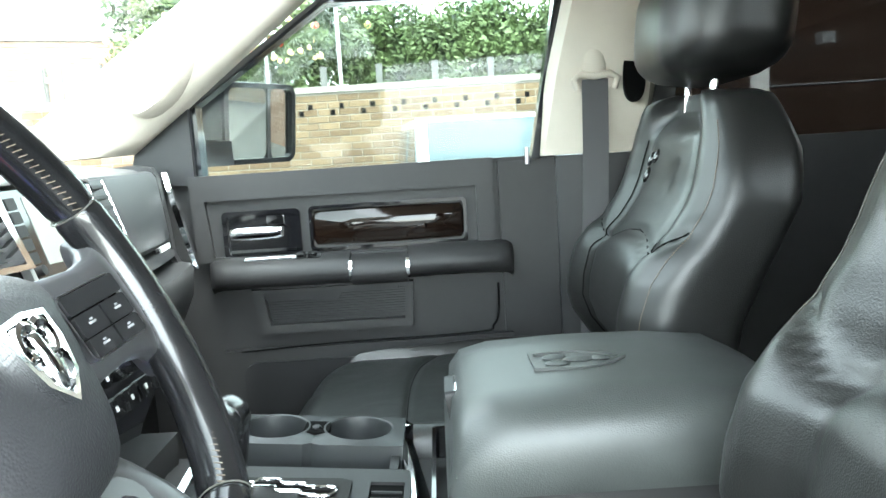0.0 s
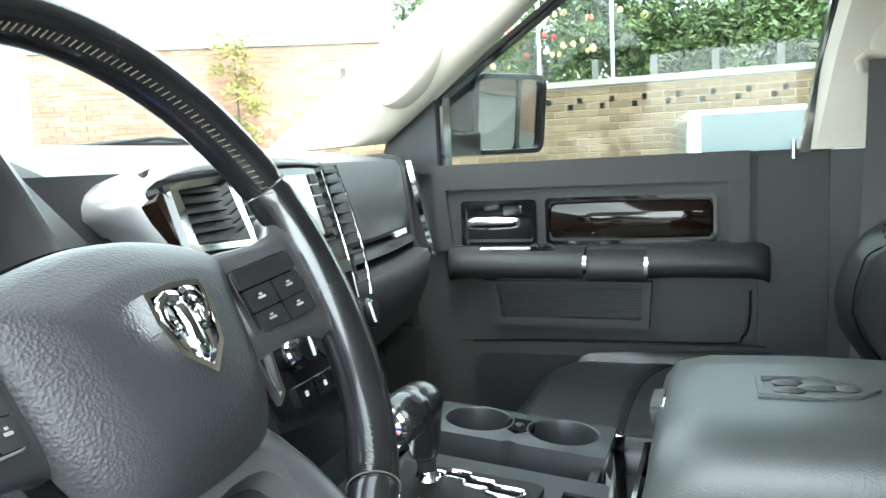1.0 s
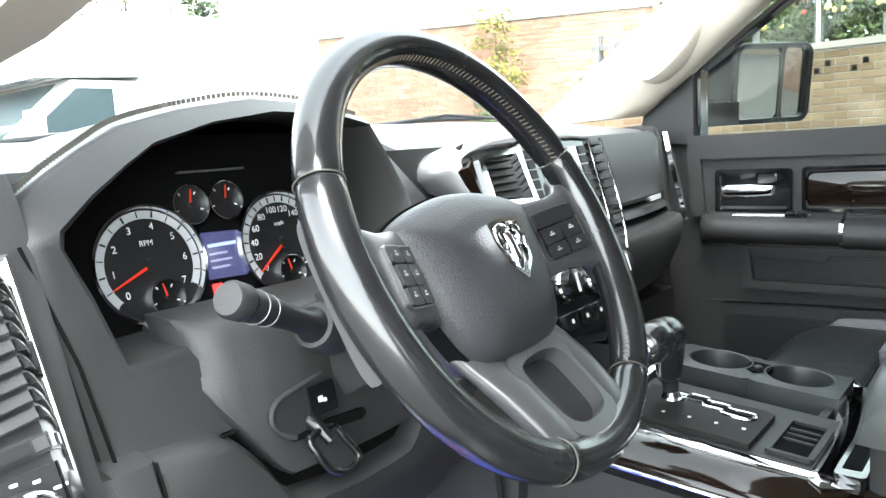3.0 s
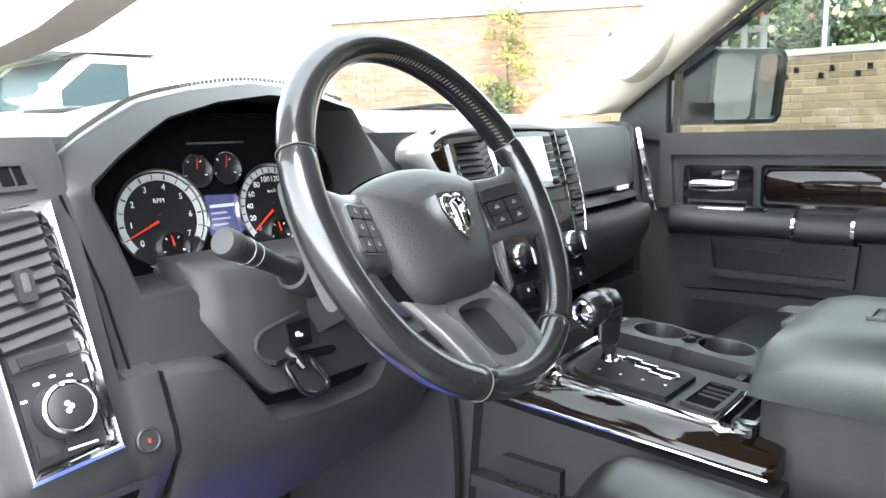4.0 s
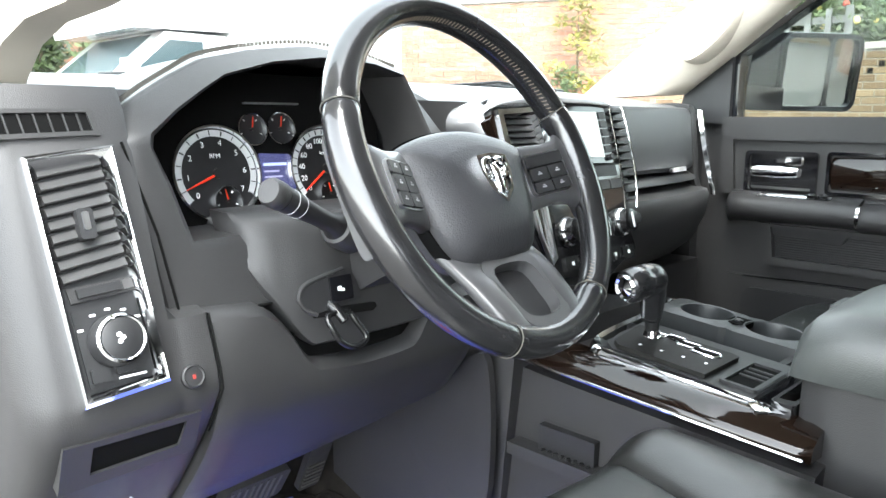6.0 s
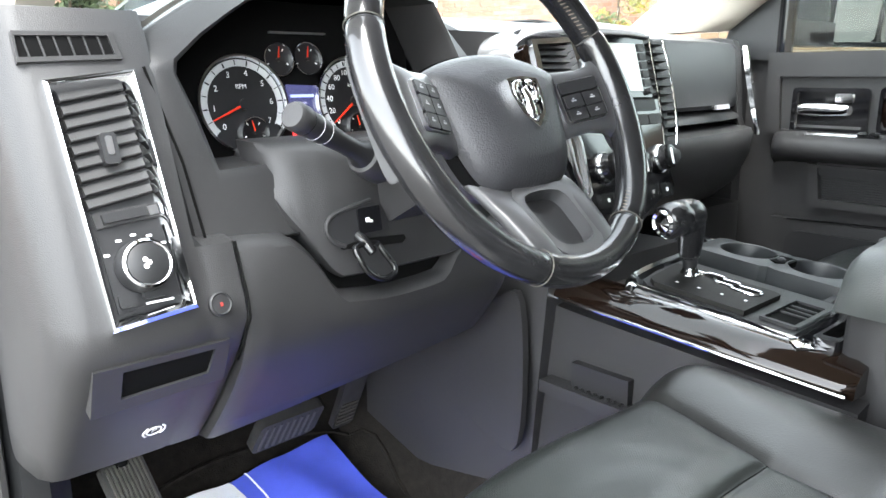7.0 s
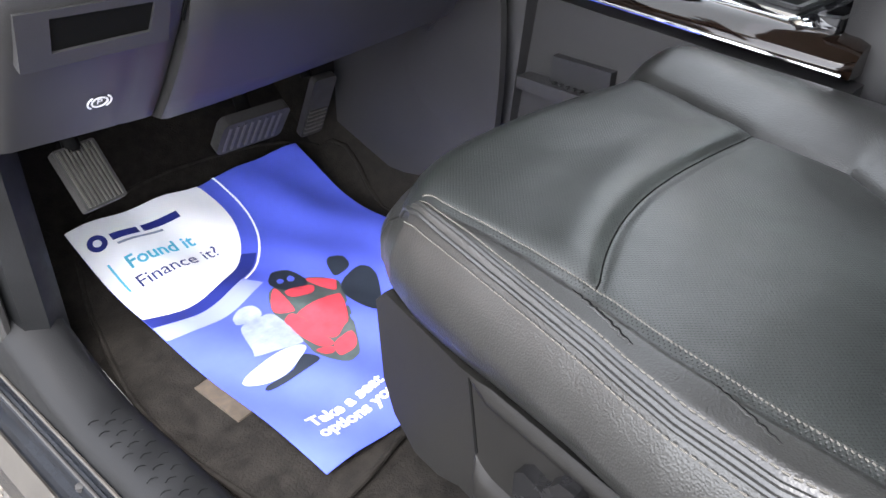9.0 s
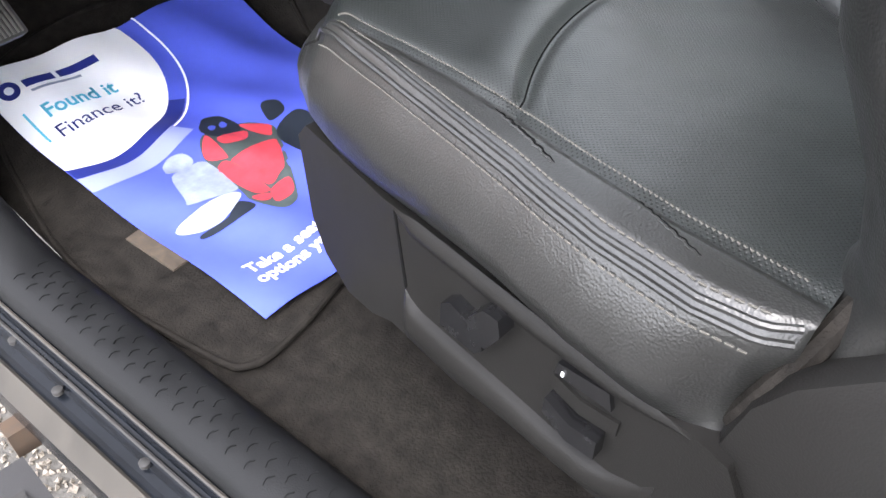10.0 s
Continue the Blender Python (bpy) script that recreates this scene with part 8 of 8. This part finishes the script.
def tree(name, x, y, h, spread, seed, label, base=GZ):
    random.seed(seed)
    t = thing(name, (x, y, base), label, "tree", "trees")
    part("trunk", tube(B(), [(x, y, base), (x + 0.05, y, base + h * 0.25), (x - 0.05, y + 0.05, base + h * 0.5), (x, y, base + h * 0.8)], [0.16, 0.13, 0.09, 0.03], 9), BARK, t)
    blobs = []
    for i in range(16):
        a, q = random.uniform(0, 6.28), random.uniform(0.15, 1)
        z = base + h * random.uniform(0.38, 0.98)
        k = spread * (1 - 0.55 * abs((z - base) / h - 0.6))
        p = (x + k * q * math.cos(a), y + k * q * math.sin(a), z)
        part("limb", tube(B(), [(x, y, base + h * 0.35), ((x + p[0]) / 2, (y + p[1]) / 2, (base + h * 0.35 + z) / 2 + 0.1), p], [0.05, 0.03, 0.01], 6), BARK, t)
        blobs.append((p, (spread * 0.38, spread * 0.38, h * 0.12), 260))
    foliage("crown", blobs, 0.085, LEAF, t, "loose green crown", "stuff")
    return t


tree("tree", 5.0, 13.6, 6.2, 1.9, 3, "leafy green tree behind the camper")
tree("tree", 8.2, 15.2, 5.6, 1.8, 4, "leafy green tree beyond the brick wall")
tree("tree", 0.6, -15.0, 4.6, 1.9, 21, "leafy tree at the far end of the car park")
tree("tree", 3.0, -16.0, 4.2, 1.8, 22, "leafy tree at the far end of the car park")
tree("tree", 0.9, 10.2, 3.6, 1.0, 8, "small dark green tree by the brick wall")
tree("tree", 2.4, 10.4, 3.2, 0.9, 9, "small dark green tree by the brick wall")

# ---------------------------------------------------------------- parked vehicles
CARW = material("white_car_paint", (0.80, 0.80, 0.80), 0.18, coat=0.8, wear=0.03)
CARK = material("black_car_paint", (0.01, 0.01, 0.012), 0.12, coat=0.8)
# bluish base stands for reflected sky; the gloss itself is kept low
CGLASS = material("sky_tinted_car_glass", (0.050, 0.072, 0.080), 0.08, spec=0.35)
TYRE = material("tyre_rubber", (0.02, 0.02, 0.02), 0.85)


def car(name, at, heading, label, paint, height=1.75, length=4.1, width=1.75):
    """A tall hatchback; local x points to its front."""
    o = thing(name, at, label, "car", "parked cars")
    M = Matrix.Translation(at) @ Matrix.Rotation(radians(heading), 4, "Z")
    hw = width / 2
    belt = height * 0.58
    rings = []
    for x, z, w in ((-0.5, 0.55, 0.80), (-0.49, 0.75, 0.92), (-0.44, 1.0, 0.97), (-0.2, 1.0, 1.0), (0.15, 0.98, 1.0), (0.30, 0.86, 0.98), (0.44, 0.74, 0.92), (0.495, 0.55, 0.80)):
        zt = belt * z
        rings.append([(x * length, s * hw * w * k, zz) for s, k, zz in ((-1, 0.92, 0.22), (-1, 1.0, 0.45), (-1, 1.0, zt * 0.8), (-1, 0.93, zt), (1, 0.93, zt), (1, 1.0, zt * 0.8), (1, 1.0, 0.45), (1, 0.92, 0.22))])
    part("body", skin(B(), rings), paint, o, m=M, bevel=0.02)
    gh = [(-0.43, 0.02, 0.90), (-0.36, 0.40, 0.80), (0.02, 0.40, 0.80), (0.22, 0.02, 0.90)]
    rings = []
    for y in (1, -1):
        rings.append([(x * length, y * hw * w, belt + z * (height - belt) / 0.40 - 0.02) for x, z, w in gh])
    part("cabin", skin(B(), rings), paint, o, m=M, bevel=0.05, seg=3)
    def quad(p, name, lab, out):
        c = sum((Vector(q) for q in p), Vector()) / 4
        q = [Vector(v) * 1.0 for v in p]
        nrm = (q[1] - q[0]).cross(q[2] - q[0]).normalized()
        if nrm.dot(Vector(out)) < 0:
            nrm = -nrm
        q = [c + (v - c) * 0.88 + nrm * 0.004 for v in q]
        bm = B()
        skin(bm, [[v - nrm * 0.02 for v in q], [v + nrm * 0.006 for v in q]])
        part(name, bm, CGLASS, o, lab, m=M)
    zt = height - 0.02
    quad([(0.22 * length, -hw * 0.9, belt), (0.22 * length, hw * 0.9, belt), (0.02 * length, hw * 0.8, zt), (0.02 * length, -hw * 0.8, zt)], "windscreen", "glass with reflected sky put into its bluish colour", (1, 0, 0.5))
    for s in (-1, 1):
        quad([(0.17 * length, s * hw * 0.895, belt + 0.02), (-0.10 * length, s * hw * 0.895, belt + 0.02), (-0.10 * length, s * hw * 0.805, zt - 0.04), (0.035 * length, s * hw * 0.805, zt - 0.04)], "side_window", "", (0, s, 0))
        quad([(-0.12 * length, s * hw * 0.895, belt + 0.02), (-0.39 * length, s * hw * 0.895, belt + 0.02), (-0.345 * length, s * hw * 0.805, zt - 0.04), (-0.12 * length, s * hw * 0.805, zt - 0.04)], "side_window", "", (0, s, 0))
        part("door_mirror", box(B(), 0.14 * length, 0.18 * length, s * hw * 1.0 - 0.09, s * hw * 1.0 + 0.09, belt, belt + 0.13), paint, o, m=M, bevel=0.03)
        for x in (-0.31, 0.31):
            WM = M @ Matrix.Translation((x * length, s * hw * 0.86, 0.31)) @ Matrix.Rotation(radians(90), 4, "X")
            wl = part("wheel", lathe(B(), [(0.0, -0.09), (0.27, -0.09), (0.31, -0.06), (0.31, 0.06), (0.27, 0.09), (0.0, 0.09)], 28), TYRE, o, m=WM)
            part("rim", lathe(B(), [(0.0, -0.095), (0.20, -0.095), (0.20, 0.095), (0.0, 0.095)], 20), SILVER, wl, m=WM)
        part("headlamp", box(B(), 0.455 * length, 0.488 * length, s * hw * 0.62 - 0.12, s * hw * 0.62 + 0.12, 0.60, 0.72), CGLASS, o, m=M, bevel=0.03)
    quad([(-0.43 * length, -hw * 0.9, belt + 0.03), (-0.43 * length, hw * 0.9, belt + 0.03), (-0.36 * length, hw * 0.8, zt), (-0.36 * length, -hw * 0.8, zt)], "rear_window", "", (-1, 0, 0.3))
    return o


car("parked_car", (5.75, -0.72, GZ), 187, "white tall hatchback parked against the brick wall", CARW, 1.80)
car("parked_car", (7.1, 5.0, GZ), 215, "white hatchback parked by the red brick wall", CARW, 1.62)
car("parked_car", (4.9, -4.0, GZ), 100, "black car parked beside the brick building", CARK, 1.50)

# camper van with an over-cab body
cv = thing("camper_van", (4.0, 7.9, GZ), "white camper van with an over-cab body parked across", "camper van")
part("living_body", box(B(), 3.30, 5.70, 6.9, 9.1, -0.35, 2.30), CARW, cv, bevel=0.10, seg=4)
bm = B()
prism(bm, [(2.25, 1.62), (3.5, 1.66), (3.5, 2.30), (2.95, 2.28), (2.30, 2.02), (2.22, 1.80)], -9.06, -6.94)
part("over_cab", bm, CARW, cv, m=Matrix.Rotation(radians(90), 4, "X"), bevel=0.05, seg=3)
bm = B()
prism(bm, [(1.25, -0.30), (3.5, -0.30), (3.5, 1.62), (2.62, 1.62), (1.98, 1.06), (1.35, 0.86), (1.22, 0.40)], -8.95, -7.05)
part("cab", bm, CARW, cv, m=Matrix.Rotation(radians(90), 4, "X"), bevel=0.05, seg=3)
bm = B()
prism(bm, [(2.18, 1.12), (3.02, 1.12), (3.02, 1.54), (2.66, 1.54)], 0.0, 0.02)
part("cab_window", bm, CGLASS, cv, m=basis((0, 7.045, 0), (1, 0, 0), (0, 0, 1)))
bm = B()
skin(bm, [[(2.00 + d, 7.2, 1.08), (2.00 + d, 8.8, 1.08), (2.60 + d, 8.7, 1.60), (2.60 + d, 7.3, 1.60)] for d in (-0.012, 0.03)])
part("windscreen", bm, CGLASS, cv, "windscreen with reflected sky put into its bluish colour")
part("door_mirror", box(B(), 2.12, 2.24, 6.80, 6.98, 1.06, 1.32), CARW, cv, bevel=0.03)
for x in (2.0, 4.9):
    WM = Matrix.Translation((x, 7.15, GZ + 0.36)) @ Matrix.Rotation(radians(90), 4, "X")
    part("wheel", lathe(B(), [(0.0, -0.11), (0.31, -0.11), (0.36, -0.07), (0.36, 0.07), (0.31, 0.11), (0.0, 0.11)], 28), TYRE, cv, m=WM)
# rail and lamp on the dark building
single("hand_rail", tube(B(), [(5.6, -2.9, 1.16), (4.6, -6.5, 1.10)], 0.012, 8), SILVER, "thin pale handrail beside the building", "handrail")
single("wall_lamp", box(B(), 5.90, 6.02, -3.72, -3.60, 1.52, 1.62), CARW, "small white box on the brick building", "lamp", bevel=0.01)
